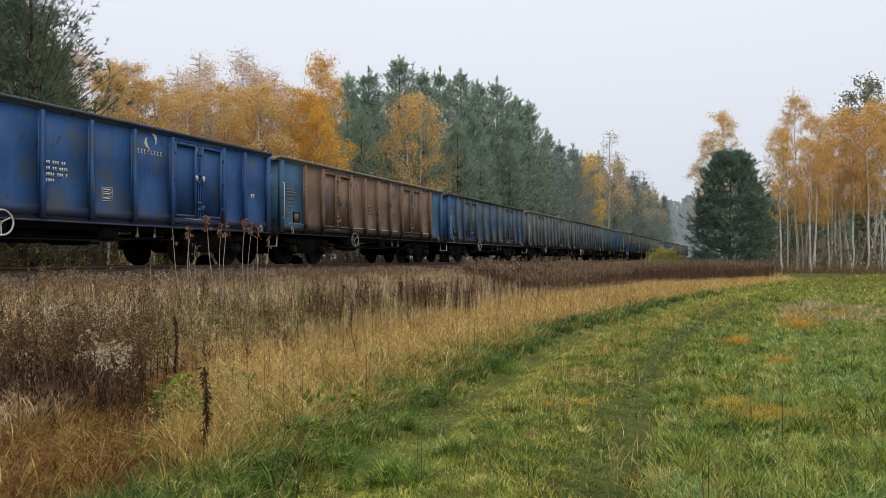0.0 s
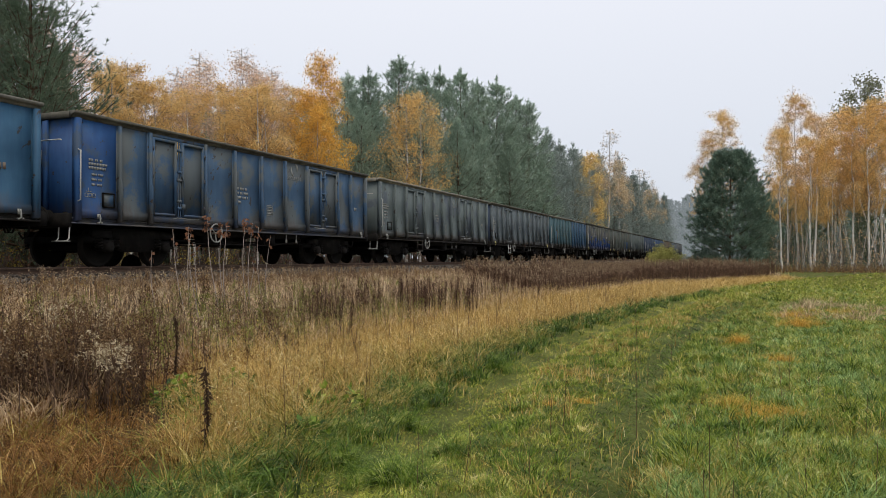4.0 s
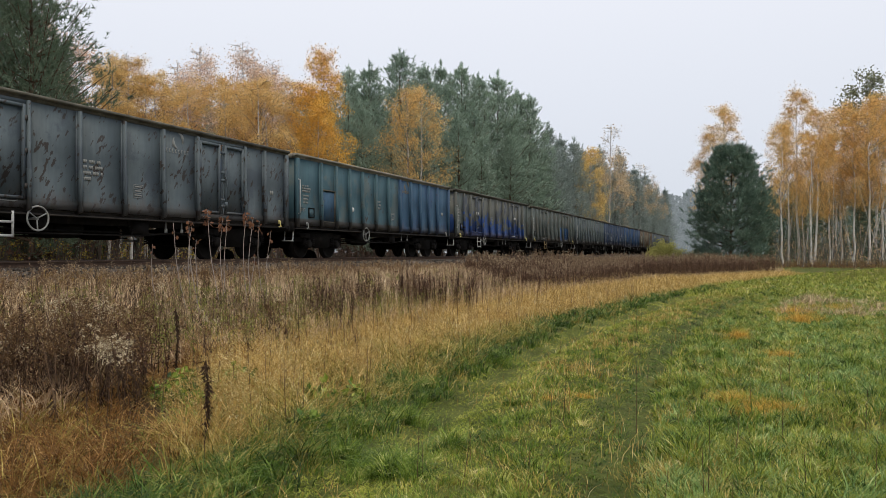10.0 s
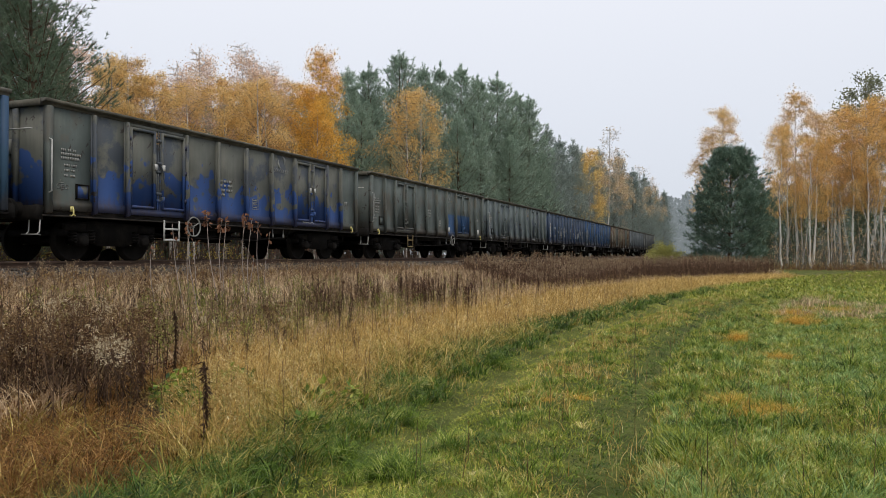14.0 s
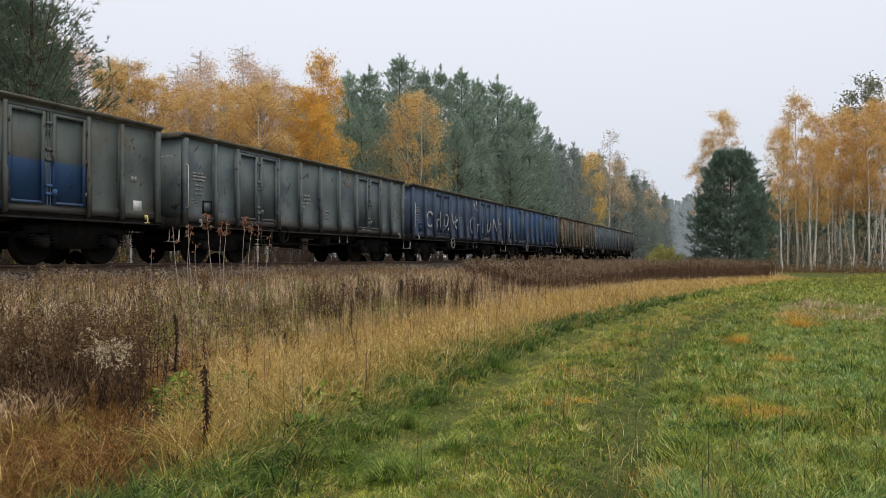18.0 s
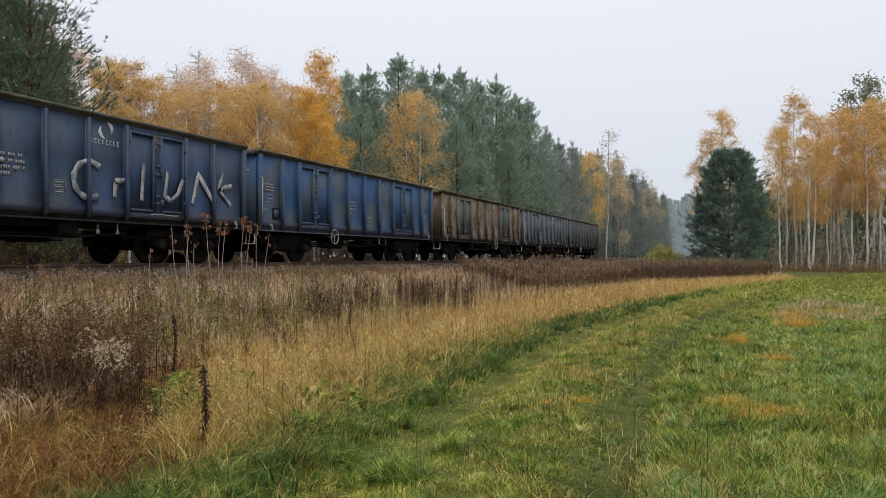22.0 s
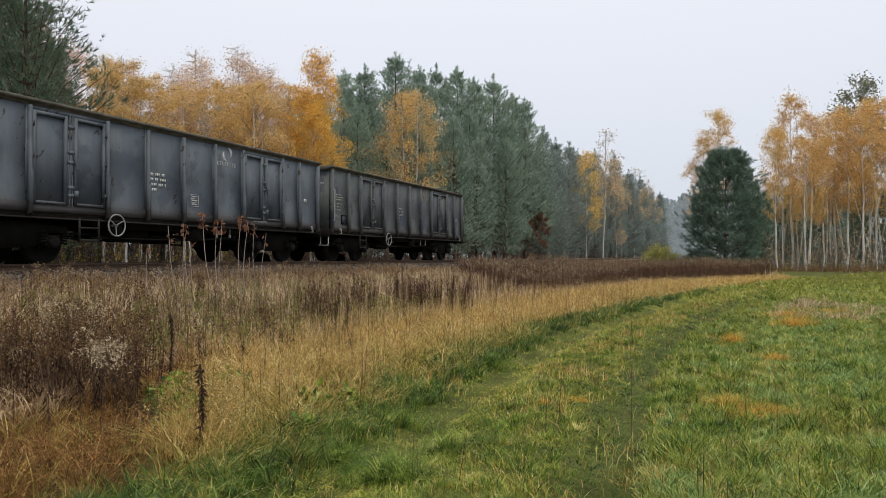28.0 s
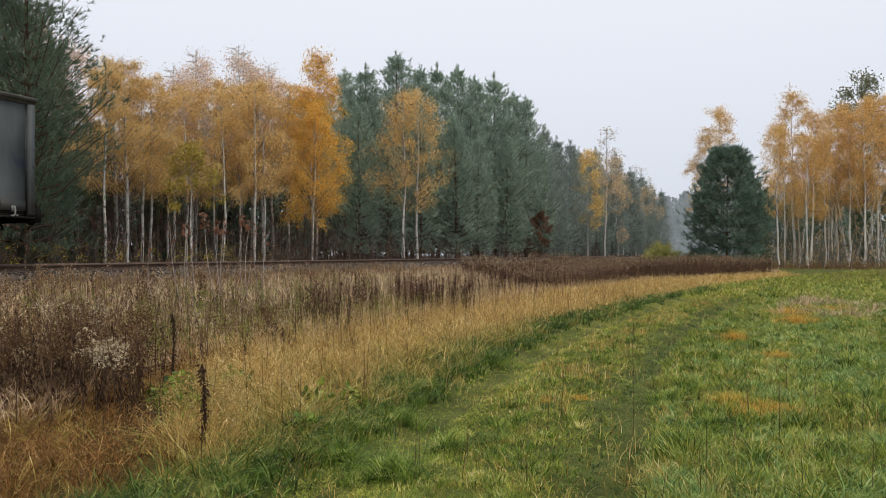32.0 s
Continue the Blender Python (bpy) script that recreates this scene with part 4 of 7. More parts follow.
W["block"] = bars("small_writing", [(3, 2, 2), (12,), (11,)], 0, 0.06, 0.085)
W["grid"] = bars("small_writing", [(4, 4), (4, 3), (3, 4)], 0, 0.05, 0.11)
lt = Stock()
for y in (0.0, 0.1, 0.2):
    lt.box(0, 0.004, y, y + 0.085, -0.09, -0.078).box(0, 0.004, y, y + 0.085, -0.012, 0).box(0, 0.004, y, y + 0.012, -0.078, -0.012).box(0, 0.004, y + 0.073, y + 0.085, -0.078, -0.012)
lt.box(0, 0.004, 0.03, 0.17, 0.03, 0.042).box(0, 0.004, 0.094, 0.106, 0.042, 0.11)
W["tables"] = lt.mesh("load_table")
gt = Stock()
for z in (0.0, -0.1, -0.2, -0.3):
    gt.box(0, 0.004, 0, 0.3, z - 0.012, z)
for y in (0.0, 0.288):
    gt.box(0, 0.004, y, y + 0.012, -0.3, 0)
for z in (-0.035, -0.135, -0.235):
    gt.box(0, 0.004, 0.04, 0.25, z - 0.035, z)
W["grid_table"] = gt.mesh("load_table")
W["code"] = bars("code", [(2,)], 0, 0.13, 0.25)
W["chalk"] = Stock().box(-0.22, 0.22, -0.004, 0, -0.16, 0.16).mesh("end_plate")


def wagon(spec):
    """One open goods wagon with bogies. spec: paints and marks."""
    body, end_p, edge = M[spec["paint"]], M[spec.get("end", spec["paint"])], M[spec.get("edge", spec["paint"])]
    doorp = M[spec.get("doors", spec["paint"])]
    last = M[spec.get("last", spec.get("edge", spec["paint"]))]
    top = tagged(new("freight_wagon"), spec["label"], "freight wagon", "wagons of the train")
    black = M["black_steel"]
    mark = M[spec.get("mark", "faint")]
    plain = spec.get("plain", False)
    for side in (1, -1):
        turn = Matrix.Rotation(0 if side == 1 else math.pi, 4, "Z")

        def put(name, me, mat, y=0.0, parent=top, label="", z=0.0, x=0.0):
            ob = piece(name, me, mat, parent, None, label)
            ob.matrix_basis = turn @ Matrix.Translation((x, y, z))
            return ob

        y = -6.42
        if plain:
            y = -6.42
            for k, w in enumerate(PLAIN_BAYS):
                put("panel", W["panel", w], edge if k == 0 else last if 6 < k else body, y + w / 2)
                if k:
                    put("rib", W["rib"], last if 6 < k else body, y)
                y += w
            h_ob = put("hatch", W["hatch"], M["teal_blue"], -4.6, top, "small steel service hatch")
            piece("hatch_frame", W["hatch_frame"], M["rim"], h_ob, None, "worn hatch frame with flaking edges")
        else:
            for k, w in enumerate(SHORT_BAYS if spec.get("short") else LONG_BAYS):
                pa = edge if k == 0 else last if k == 9 else M["banded"] if k == 6 and side == 1 and "second_doors" in spec else body
                mid = y + w / 2
                if k not in (2, 7):
                    put("panel", W["panel", w], pa, mid)
                else:
                    put("door_header", W["header"], body, mid)
                    put("door_threshold", W["threshold"], body, mid)
                    doorp = M[spec["second_doors"]] if k > 4 and side == 1 and "second_doors" in spec else M[spec.get("doors", spec["paint"])]
                    for sg in (-1, 1):
                        d_ob = put("door", W["leaf"], doorp, mid + sg * 0.505, top, "steel side door leaf with a raised frame")
                        piece("door_frame", W["leaf_frame"], doorp, d_ob)
                        for z in (1.5, 2.2, 2.85):
                            piece("hinge", W["hinge"], body, d_ob, (0, sg * 0.42, z))
                    l_ob = put("lock_bar", W["lock"], doorp, mid)
                    if spec.get("keepers"):
                        for yy in (-0.13, 0.13):
                            piece("keeper", W["keeper"], M["white"], l_ob, (0, yy, 0))
                if k:
                    put("rib", W["rib"], body, y)
                y += w
        for yy in (-6.52, 6.52):
            put("corner_post", W["post"], edge if yy * side < 0 else last, yy)
        put("top_rail", W["rim"], M[spec.get("rim", "rim")])
        put("sill", W["sill"], body if spec.get("clean_sill") else M["sill"])
        put("end_rail", W["rim_end"], M[spec.get("rim", "rim")])
        e_ob = put("end_wall", W["end"], end_p)
        piece("end_plate", W["chalk"], M["faint"], e_ob, (0.25, -6.606, 2.4))
        for x in (-0.62, 0.62):
            piece("end_post", W["end_post"], end_p, e_ob, (x, 0, 0))
        put("end_handrail", W["end_handrail"], M["rail_white"])
        put("headstock", W["headstock"], black)
        for x in (-0.875, 0.875):
            put("buffer", W["buffer"], black, x=x)
        put("coupling", W["coupling"], black)
        put("handrail", W["handrail"], M["rail_white"])
        st = put("footstep", W["step"], M["rail_white"])
        piece("tread", W["tread"], M["faint"], st)
        hw = put("handwheel", W["handwheel"], M[spec.get("wheel_paint", "faint")], spec.get("wheel_at", -1.75))
        put("brake_gear", W["brake_gear"], black)
        if spec.get("ladder"):
            put("side_ladder", W["ladder"], M[spec.get("ladder_paint", "rail_white")], spec.get("ladder_at", spec.get("wheel_at", -1.75) - 0.62))
        for yy in (-5.95, 6.15):
            put("tow_hook", W["hook"], M["yellow" if spec.get("yellow_hooks") else "faint"], yy)
        p_ob = put("label_holder", W["plate_holder"], body, -5.66)
        piece("holder_frame", W["plate_frame"], black, p_ob)
        # marks
        mx = SIDE_X + 0.004
        wide = plain or not spec.get("short")
        for nm, me, ink, yy, zz in (
                ("small_writing", W["block"], mark, -6.2, 2.38), ("small_writing", W["grid"], mark, -6.12, 2.06), ("load_table", W["tables"], mark, -6.3, 1.62),
                ("numbers", W["numbers"], mark, -1.10 if wide else -0.95, 2.2), ("logo", W["logo"], M[spec.get("logo", spec.get("mark", "faint"))], 1.80 if wide else 1.6, 2.98),
                ("load_table", W["grid_table"], mark, 0.33 if wide else 0.25, 1.78), ("code", W["code"], mark, 5.72, 2.05)):
            tagged(put(nm, me, ink, yy, z=zz, x=mx), kind="stuff")
    for yy, zz in spec.get("papers", ()):
        piece("paper_label", W["paper"], M["white"], top, (SIDE_X + 0.014, yy, zz), "white paper label")
    if spec.get("dot"):
        piece("round_label", W["dot"], M["white"], top, (SIDE_X, *spec["dot"]), "round white stick-on label")
    for yy in (1.45, 2.01):
        piece("valve_tag", W["tag"], M["faint"], top, (SIDE_X - 0.06, yy, 0.68))
    if spec.get("sign"):
        piece("warning_sign", W["sign"], M["yellow"], top, (0.55, -6.606, 2.95), "small yellow warning triangle")
    for k, yy in enumerate((-3.14, 3.14)):
        if not plain and (len(WAGONS) * 2 + k) % 3:
            piece("scuff", W["scuff", (len(WAGONS) + k) % 2], M["white" if k else "faint"], top, (SIDE_X + 0.042, yy - 0.5 + 0.3 * k, 1.2), "scraped pale door threshold")
    if spec.get("scrapes"):
        for k, yy in enumerate((-1.75, -0.7, 0.35, 1.4, -6.0, 4.4)):
            piece("scuff", W["scuff", k % 2], M["white"], top, (SIDE_X + 0.01, yy - 0.2 + 0.12 * (k % 3), 1.30), "white scrape along the foot of the wall")
    piece("floor", W["floor"], black, top)
    piece("underframe", W["underframe"], black, top)
    for y in (-4.5, 4.5):
        bg = piece("bogie", W["bogie"], black, top, (0, y, 0))
        for sg in (-1, 1):
            piece("side_frame", W["side_frame"], black, bg, (sg * 1.02, 0, 0))
            piece("cross_beam", W["cross_beam"], black, bg, (0, sg * 1.25, 0))
        for yy in (-0.9, 0.9):
            for sg in (1, -1):
                ab = piece("axle_box", W["axlebox"], black, bg)
                ab.matrix_basis = Matrix.Translation((0, yy, 0)) @ Matrix.Rotation(0 if sg == 1 else math.pi, 4, "Z")
            ws = piece("wheelset", W["wheelset"], M["wheel_steel"], bg, (0, yy, 0.46))
            WHEELS.append(ws)
        for sg in (1, -1):
            for yy in (-1.15, -0.65, 0.65, 1.15):
                sp = piece("coil_spring", W["spring"], black, bg)
                sp.matrix_basis = Matrix.Rotation(0 if sg == 1 else math.pi, 4, "Z") @ Matrix.Translation((0, yy, 0))
    return top


WHEELS, WAGONS = [], []
SPECS = [
    dict(paint="blue", rim="blue_grey", mark="white", clean_sill=1, label="bright blue open steel freight wagon with side doors", keepers=1, wheel_paint="rail_white", wheel_at=-2.11),
    dict(paint="brown", rim="rim_pale", end="pale_blue", edge="pale_blue", mark="ghost_mark", scrapes=1, label="brown freight wagon with pale blue ends", wheel_paint="faint", wheel_at=-1.87, short=1),
    dict(paint="blue_grey", end="blue", edge="blue", last="blue_grey", mark="faint", clean_sill=1, label="faded blue freight wagon with grey wear", wheel_at=-2.03),
    dict(paint="grey", rim="rim_pale", mark="faint", label="plain grey-green open freight wagon", wheel_at=-1.89, short=1, ladder=1, ladder_at=-2.6, ladder_paint="sill"),
    dict(paint="slate", end="navy", edge="slate", mark="faint", papers=((4.45, 1.75),), label="slate grey freight wagon with chipped paint", yellow_hooks=1, wheel_at=-2.25, ladder=1, ladder_at=-3.03),
    dict(paint="teal", rim="rim_pale", logo="tan_mark", sign=1, dot=(-2.82, 1.75), last="teal_blue", plain=1, label="teal freight wagon without side doors, bluer at one end", wheel_at=-1.9),
    dict(paint="sprayed", edge="olive", mark="faint", label="grey freight wagon with blue spray paint along its foot", keepers=1, yellow_hooks=1, wheel_at=-2.2, ladder=1, ladder_at=-2.95),
    dict(paint="olive", papers=((1.62, 1.36), (5.9, 1.36)), second_doors="banded", label="olive grey freight wagon with a blue band on one door", yellow_hooks=1, wheel_at=2.03, ladder=1, ladder_at=-2.87, ladder_paint="tan_mark"),
    dict(paint="grey", doors="grey", logo="tan_mark", sign=1, label="grey-green freight wagon with dusty doors", wheel_paint="black_steel", rim="rim", wheel_at=-2.16, ladder=1, ladder_at=-3.0, ladder_paint="sill"),
    dict(paint="navy", mark="faint", logo="white", sign=1, label="dark blue freight wagon with large white graffiti", wheel_at=-1.81, short=1),
    dict(paint="blue_worn", sign=1, logo="tan_mark", mark="faint", clean_sill=1, label="worn blue freight wagon with orange marks", wheel_at=-2.2),
    dict(paint="rusty", doors="olive", end="rusty_end", rim="rusty_end", label="rusting brown-grey freight wagon with grey doors", wheel_at=1.71),
    dict(paint="slate_plain", mark="white", label="blue-grey freight wagon with white marks", wheel_at=-2.19, ladder=1, ladder_at=-2.92, ladder_paint="sill"),
    dict(paint="dark_grey", mark="faint", logo="tan_mark", label="dark grey last wagon of the train", wheel_at=-2.03, ladder=1, ladder_at=-4.16, ladder_paint="sill"),
]
FIRST_JOINT, PITCH = 18.43, 14.04
SLACK = (0.42, 0.12, 0.12, 0.36, 0.27, -0.1, -0.1, 0.12, 0.09, 0.12, -0.11, 0.24, 0.22, 0.2)     # how far each wagon stands off the even pitch
START = [FIRST_JOINT + (k - 0.5) * PITCH + d for k, d in enumerate(SLACK)]
for k, spec in enumerate(SPECS):
    wg = wagon(spec)
    wg.location = (XC, START[k], RZ)
    WAGONS.append(wg)


def graffiti(wg, lines, x, mat, w):
    for line in lines:
        p = np.array(line, float)
        k = np.linspace(0, len(p) - 1, 5 * (len(p) - 1) + 1)
        wide = w * (1 + 0.18 * np.sin(3.1 * k + p[0, 0]))
        st = stroke(np.stack([np.interp(k, range(len(p)), p[:, i]) for i in (0, 1)], 1), wide[:, None])
        piece("graffiti", st.mesh("graffiti"), mat, wg, (x, 0, 0), "sprayed white letter stroke")


LETTER_C = [arc(-4.63, 1.89, 0.36, 0.34, 40, 312, 14)]
LETTER_K = [[(-1.93, 2.34), (-1.69, 1.74)], [(-1.3, 2.31), (-1.66, 1.72)], [(-1.58, 1.8), (-1.23, 1.59)], [(-1.6, 1.76), (-1.19, 2.02), (-0.91, 2.04)], [(-2.4, 1.5), (-2.2, 1.6), (-1.98, 1.68)]]
LETTER_H = [[(-3.9, 1.9), (-3.91, 1.46)], [(-3.47, 2.32), (-3.48, 1.5)], [(-3.9, 1.87), (-3.46, 1.97)]]
LETTER_O = [[(-2.95, 2.14), (-3.0, 1.7), (-2.84, 1.6), (-2.6, 1.72), (-2.48, 2.08), (-2.62, 2.18), (-2.86, 2.2)]]
for lines, x, w in (
        (LETTER_C + LETTER_K, 0.036, 0.12), (LETTER_H + LETTER_O, 0.08, 0.11),
        ([arc(1.13, 1.85, 0.42, 0.4, 50, 305, 14), [(1.86, 1.86), (1.83, 1.52)], [(1.84, 1.88), (2.3, 1.96)], [(4.4, 1.55), (4.62, 2.33), (5.3, 1.55)], [(5.62, 2.45), (5.43, 1.95)], [(5.98, 2.14), (5.45, 1.98), (5.95, 1.6)]], 0.036, 0.13),
        ([[(2.66, 2.39), (2.6, 1.5)], [(3.46, 2.27), (3.36, 1.66), (3.56, 1.55), (3.83, 1.75), (4.0, 2.13)]], 0.08, 0.12)):
    graffiti(WAGONS[9], lines, SIDE_X + x, M["spray_white"], w)

# ---- trees
def unit(v):
    return v / np.maximum(np.linalg.norm(v, axis=-1, keepdims=True), 1e-9)


def rand_dirs(n, rng):
    return unit(rng.normal(size=(n, 3)))


def trunk_line(rng, h, r, bend=0.04, k=9, lean=0.0):
    z = np.linspace(0, 1, k)
    off = np.cumsum(rng.normal(0, bend * h / k, (k, 2)), axis=0)
    off -= off[0]
    off[:, 0] += lean * h * z
    pts = np.stack((off[:, 0], off[:, 1], z * h), 1)
    pts[0, 2] = -0.25
    rad = r * (1 - 0.9 * z) + 0.006
    rad[0] *= 1.25
    return pts, rad


def at_height(pts, z):
    return np.stack([np.interp(z, pts[:, 2], pts[:, i]) for i in range(3)], 1)


def birch_parts(seed, h, base=0.35, width=0.16, n_limbs=46, n_leaf=5200, leaf=0.11, bare_top=0.0, r=None, lean=0.0, droop=0.6, stems=1, spray=0.018):
    """Slim white trunk, rising limbs with hanging twigs, small leaves in sprays."""
    rng = np.random.default_rng(seed)
    trunk, limbs, crown = Stock(), Stock(), Stock()
    ends, weight = [], []
    for st in range(stems):
        pts, rad = trunk_line(rng, h * (1 - 0.06 * st), r or h * 0.0085, 0.05, 10, lean + (0.05 * (st * 2 - 1) if stems > 1 else 0))
        if stems > 1:
            pts[:, 0] += (st * 2 - 1) * 0.18
        trunk.pipe(pts, rad, 7)
        for i in range(n_limbs):
            s = base + (1 - base) * (i + rng.random()) / n_limbs
            z0 = s * h * 0.97
            root = at_height(pts, np.array([z0]))[0]
            az = rng.uniform(0, 2 * np.pi)
            u = (s - base) / (1 - base)
            reach = h * width * (0.6 + 0.7 * np.sin(np.pi * min(1, u * 0.75 + 0.25)) - 0.45 * u) * rng.uniform(0.65, 1.2)
            up = rng.uniform(0.5, 1.2) * reach
            out = np.array((math.cos(az), math.sin(az), 0))
            p = [root, root + out * reach * 0.45 + (0, 0, up * 0.6), root + out * reach * 0.85 + (0, 0, up), root + out * reach * 1.05 + (0, 0, up * 0.92)]
            rr = 0.002 * h * (1 - 0.7 * u)
            for a in range(3):
                limbs.tubes(p[a], p[a + 1], rr * (1 - 0.28 * a), rr * (0.72 - 0.26 * a), 4)
            for k in range(5):
                f = rng.uniform(0.35, 1.0)
                q0 = np.array([np.interp(f * 3, range(4), [pp[j] for pp in p]) for j in range(3)])
                d = out * rng.uniform(-0.2, 0.8) + rng.normal(0, 0.5, 3)
                d[2] = abs(d[2]) * 0.4 if u > 0.75 else -droop * rng.uniform(0.2, 1.3)
                ln = rng.uniform(0.35, 0.9) * h * 0.07
                q1 = q0 + unit(d) * ln
                limbs.tubes(q0, q1, 0.0011 * h, 0.0005 * h, 3)
                ends.append((q0, q1))
                weight.append(ln * (1.0 if u < 1 - bare_top else 0.12))
    e = np.array(ends)
    wgt = np.array(weight)
    pick = rng.choice(len(e), n_leaf, p=wgt / wgt.sum())
    f = rng.random(n_leaf)[:, None]
    c = e[pick, 0] * (1 - f) + e[pick, 1] * f + rng.normal(0, spray * h, (n_leaf, 3))
    d = unit(rng.normal(size=(n_leaf, 3)) + (0, 0, -0.6))
    side = unit(np.cross(d, rand_dirs(n_leaf, rng)))
    ln = leaf * rng.uniform(0.6, 1.3, n_leaf)
    crown.leaves(c, d, side, ln, ln * 0.75)
    return trunk, limbs, crown


def tree(name, parts, mats, label, category, group="", names=("trunk", "branchwork", "crown")):
    top = tagged(new(name), label, category, group)
    for nm, st, mt in zip(names, parts, mats):
        piece(nm, st.mesh(nm, mt), None, top)
    return top


def pine_parts(seed, h, base=0.12, width=0.2, whorls=22, per=6, tufts=9, needle=0.17, n_needle=7, thick=0.022, r=None, rise=0.45, power=0.75, inner=0.25, wild=(0.6, 1.25), lift=0.7, clump=0.17):
    """Scots pine: whorls of upswept branches, each with needle tufts at the shoots."""
    rng = np.random.default_rng(seed)
    trunk, limbs, crown = Stock(), Stock(), Stock()
    pts, rad = trunk_line(rng, h, r or h * 0.011, 0.02, 10)
    trunk.pipe(pts, rad, 7)
    tc, td = [], []
    for i in range(whorls):
        u = (i + rng.uniform(0.2, 0.8)) / whorls
        z0 = h * (base + (0.97 - base) * u)
        root = at_height(pts, np.array([z0]))[0]
        prof = (1 - u) ** power * (0.55 + 0.45 * min(1, u * 4)) + 0.035
        for k in range(per):
            az = 2 * np.pi * (k + rng.random()) / per
            reach = h * width * prof * rng.uniform(*wild)
            out = np.array((math.cos(az), math.sin(az), 0))
            up = reach * (rise * rng.uniform(0.5, 1.2) + lift * u)
            p = [root, root + out * reach * 0.5 + (0, 0, up * 0.3), root + out * reach + (0, 0, up)]
            limbs.tubes(np.array(p[:2]), np.array(p[1:]), [0.0035 * h * (1.1 - u), 0.0022 * h * (1.1 - u)], [0.0022 * h * (1.1 - u), 0.001 * h], 4)
            m = max(3, int(tufts * (0.45 + reach / (h * width))))
            f = rng.uniform(inner, 1.0, m) ** 0.8
            a = np.where(f[:, None] < 0.5, p[0] + (p[1] - p[0]) * (f[:, None] * 2), p[1] + (p[2] - p[1]) * (f[:, None] * 2 - 1))
            spread = rng.normal(0, clump * reach + 0.06, (m, 3)) * (1, 1, 0.5)
            c = a + spread
            d = unit(out * 0.8 + (0, 0, 0.65 + 0.5 * u) + rng.normal(0, 0.4, (m, 3)))
            tc.append(c)
            td.append(d)
    # leader shoots
    m = 14
    zz = h * (0.93 + 0.09 * rng.random(m))
    tc.append(at_height(pts, zz) + np.stack((rng.normal(0, 0.08, m), rng.normal(0, 0.08, m), zz - np.minimum(zz, h)), 1))
    td.append(unit(np.array((0, 0, 1.0)) + rng.normal(0, 0.25, (m, 3))))
    c, d = np.concatenate(tc), np.concatenate(td)
    n = len(c) * n_needle
    c2, d2 = np.repeat(c, n_needle, 0), np.repeat(d, n_needle, 0)
    s = rng.random(n)[:, None] * needle * 1.4
    nd = unit(d2 * 0.9 + rng.normal(0, 0.55, (n, 3)))
    side = unit(np.cross(nd, rand_dirs(n, rng)))
    root = c2 + d2 * s
    ln = needle * rng.uniform(0.7, 1.4, n)[:, None]
    v = np.stack((root - side * thick, root + side * thick, root + nd * ln), 1)
    crown.add(v, None, np.arange(n * 3).reshape(-1, 3))
    return trunk, limbs, crown


PLANTED = set()


def plant(kinds, spots, sway=1.0):
    """First spot takes the tree itself, the rest take copies; spots hold x, y and height."""
    made = []
    for i, (x, y, h) in enumerate(spots):
        src, src_h = kinds[i % len(kinds)]
        turn = RNG.uniform(0, 6.28)
        wide = RNG.uniform(0.9, 1.12) * sway
        h = h - float(land(x, y))
        if src.name not in PLANTED:
            PLANTED.add(src.name)
            k = h / src_h
            src.matrix_basis = Matrix.Translation((x, y, float(land(x, y)) - 0.1)) @ Matrix.Rotation(turn, 4, "Z") @ Matrix.Diagonal((k * wide, k * wide, k, 1))
            made.append(src)
        else:
            k = h / src_h
            ob = copy_thing(src, Matrix.Identity(4))
            ob.matrix_basis = Matrix.Translation((x, y, float(land(x, y)) - 0.1)) @ Matrix.Rotation(turn, 4, "Z") @ Matrix.Diagonal((k * wide, k * wide, k, 1))
            made.append(ob)
    return made


BARK = (M["bark_white"], M["bark_twig"])
# birches behind the line
amber = [(tree("birch_tree", birch_parts(10 + k, 11, 0.34, 0.14, 40, 11500, 0.07, spray=0.011), BARK + (M["leaf_amber"],), "slim white birch with amber autumn leaves at the forest edge", "birch tree", "birches behind the railway"), 11) for k in range(3)]
pale = [(tree("birch_tree", birch_parts(20 + k, 12.5, 0.36, 0.10, 56, 9000, 0.085, 0.1, droop=0.3), (M["bark_white"], M["bark_pale_haze"], M["leaf_pale"]), "tall birch with thin buff leaves up to its top", "birch tree", "birches behind the railway"), 12.5) for k in range(2)]
plant(amber, [(-23, 22.0, 9.4), (-23.6, 23.8, 9.8), (-24.5, 26.1, 9.7), (-25.5, 31.6, 10.9), (-23, 31.6, 10.6), (-23.5, 29.8, 9.6), (-26.2, 36.0, 11.6), (-24.5, 34.6, 11.2), (-25.2, 24.6, 9.4), (-24.2, 28.0, 9.5), (-25.0, 33.2, 11.0), (-25.6, 28.4, 9.8), (-26.4, 31.0, 10.8), (-24.0, 25.0, 9.3), (-25.4, 38.2, 12.2), (-23.4, 33.0, 10.2), (-27, 26.6, 10.4)])
plant(pale, [(-27, 31.9, 12.6), (-26, 34.4, 13.4), (-26, 37.4, 13.0), (-26.5, 36.0, 13.0), (-26, 29.1, 11.0), (-30, 26.9, 12.2), (-29, 24.0, 12.6), (-28.5, 28.6, 11.6)])
gold = [(tree("birch_tree", birch_parts(31, 10.5, 0.2, 0.16, 54, 14000, 0.085, 0, droop=0.3), BARK + (M["leaf_gold"],), "young birch with dense golden leaves", "birch tree", "birches behind the railway"), 10.5)]
plant(gold, [(-24.5, 40.1, 14.0), (-23.4, 37.9, 11.4), (-22.3, 36.0, 9.8)], 0.85)
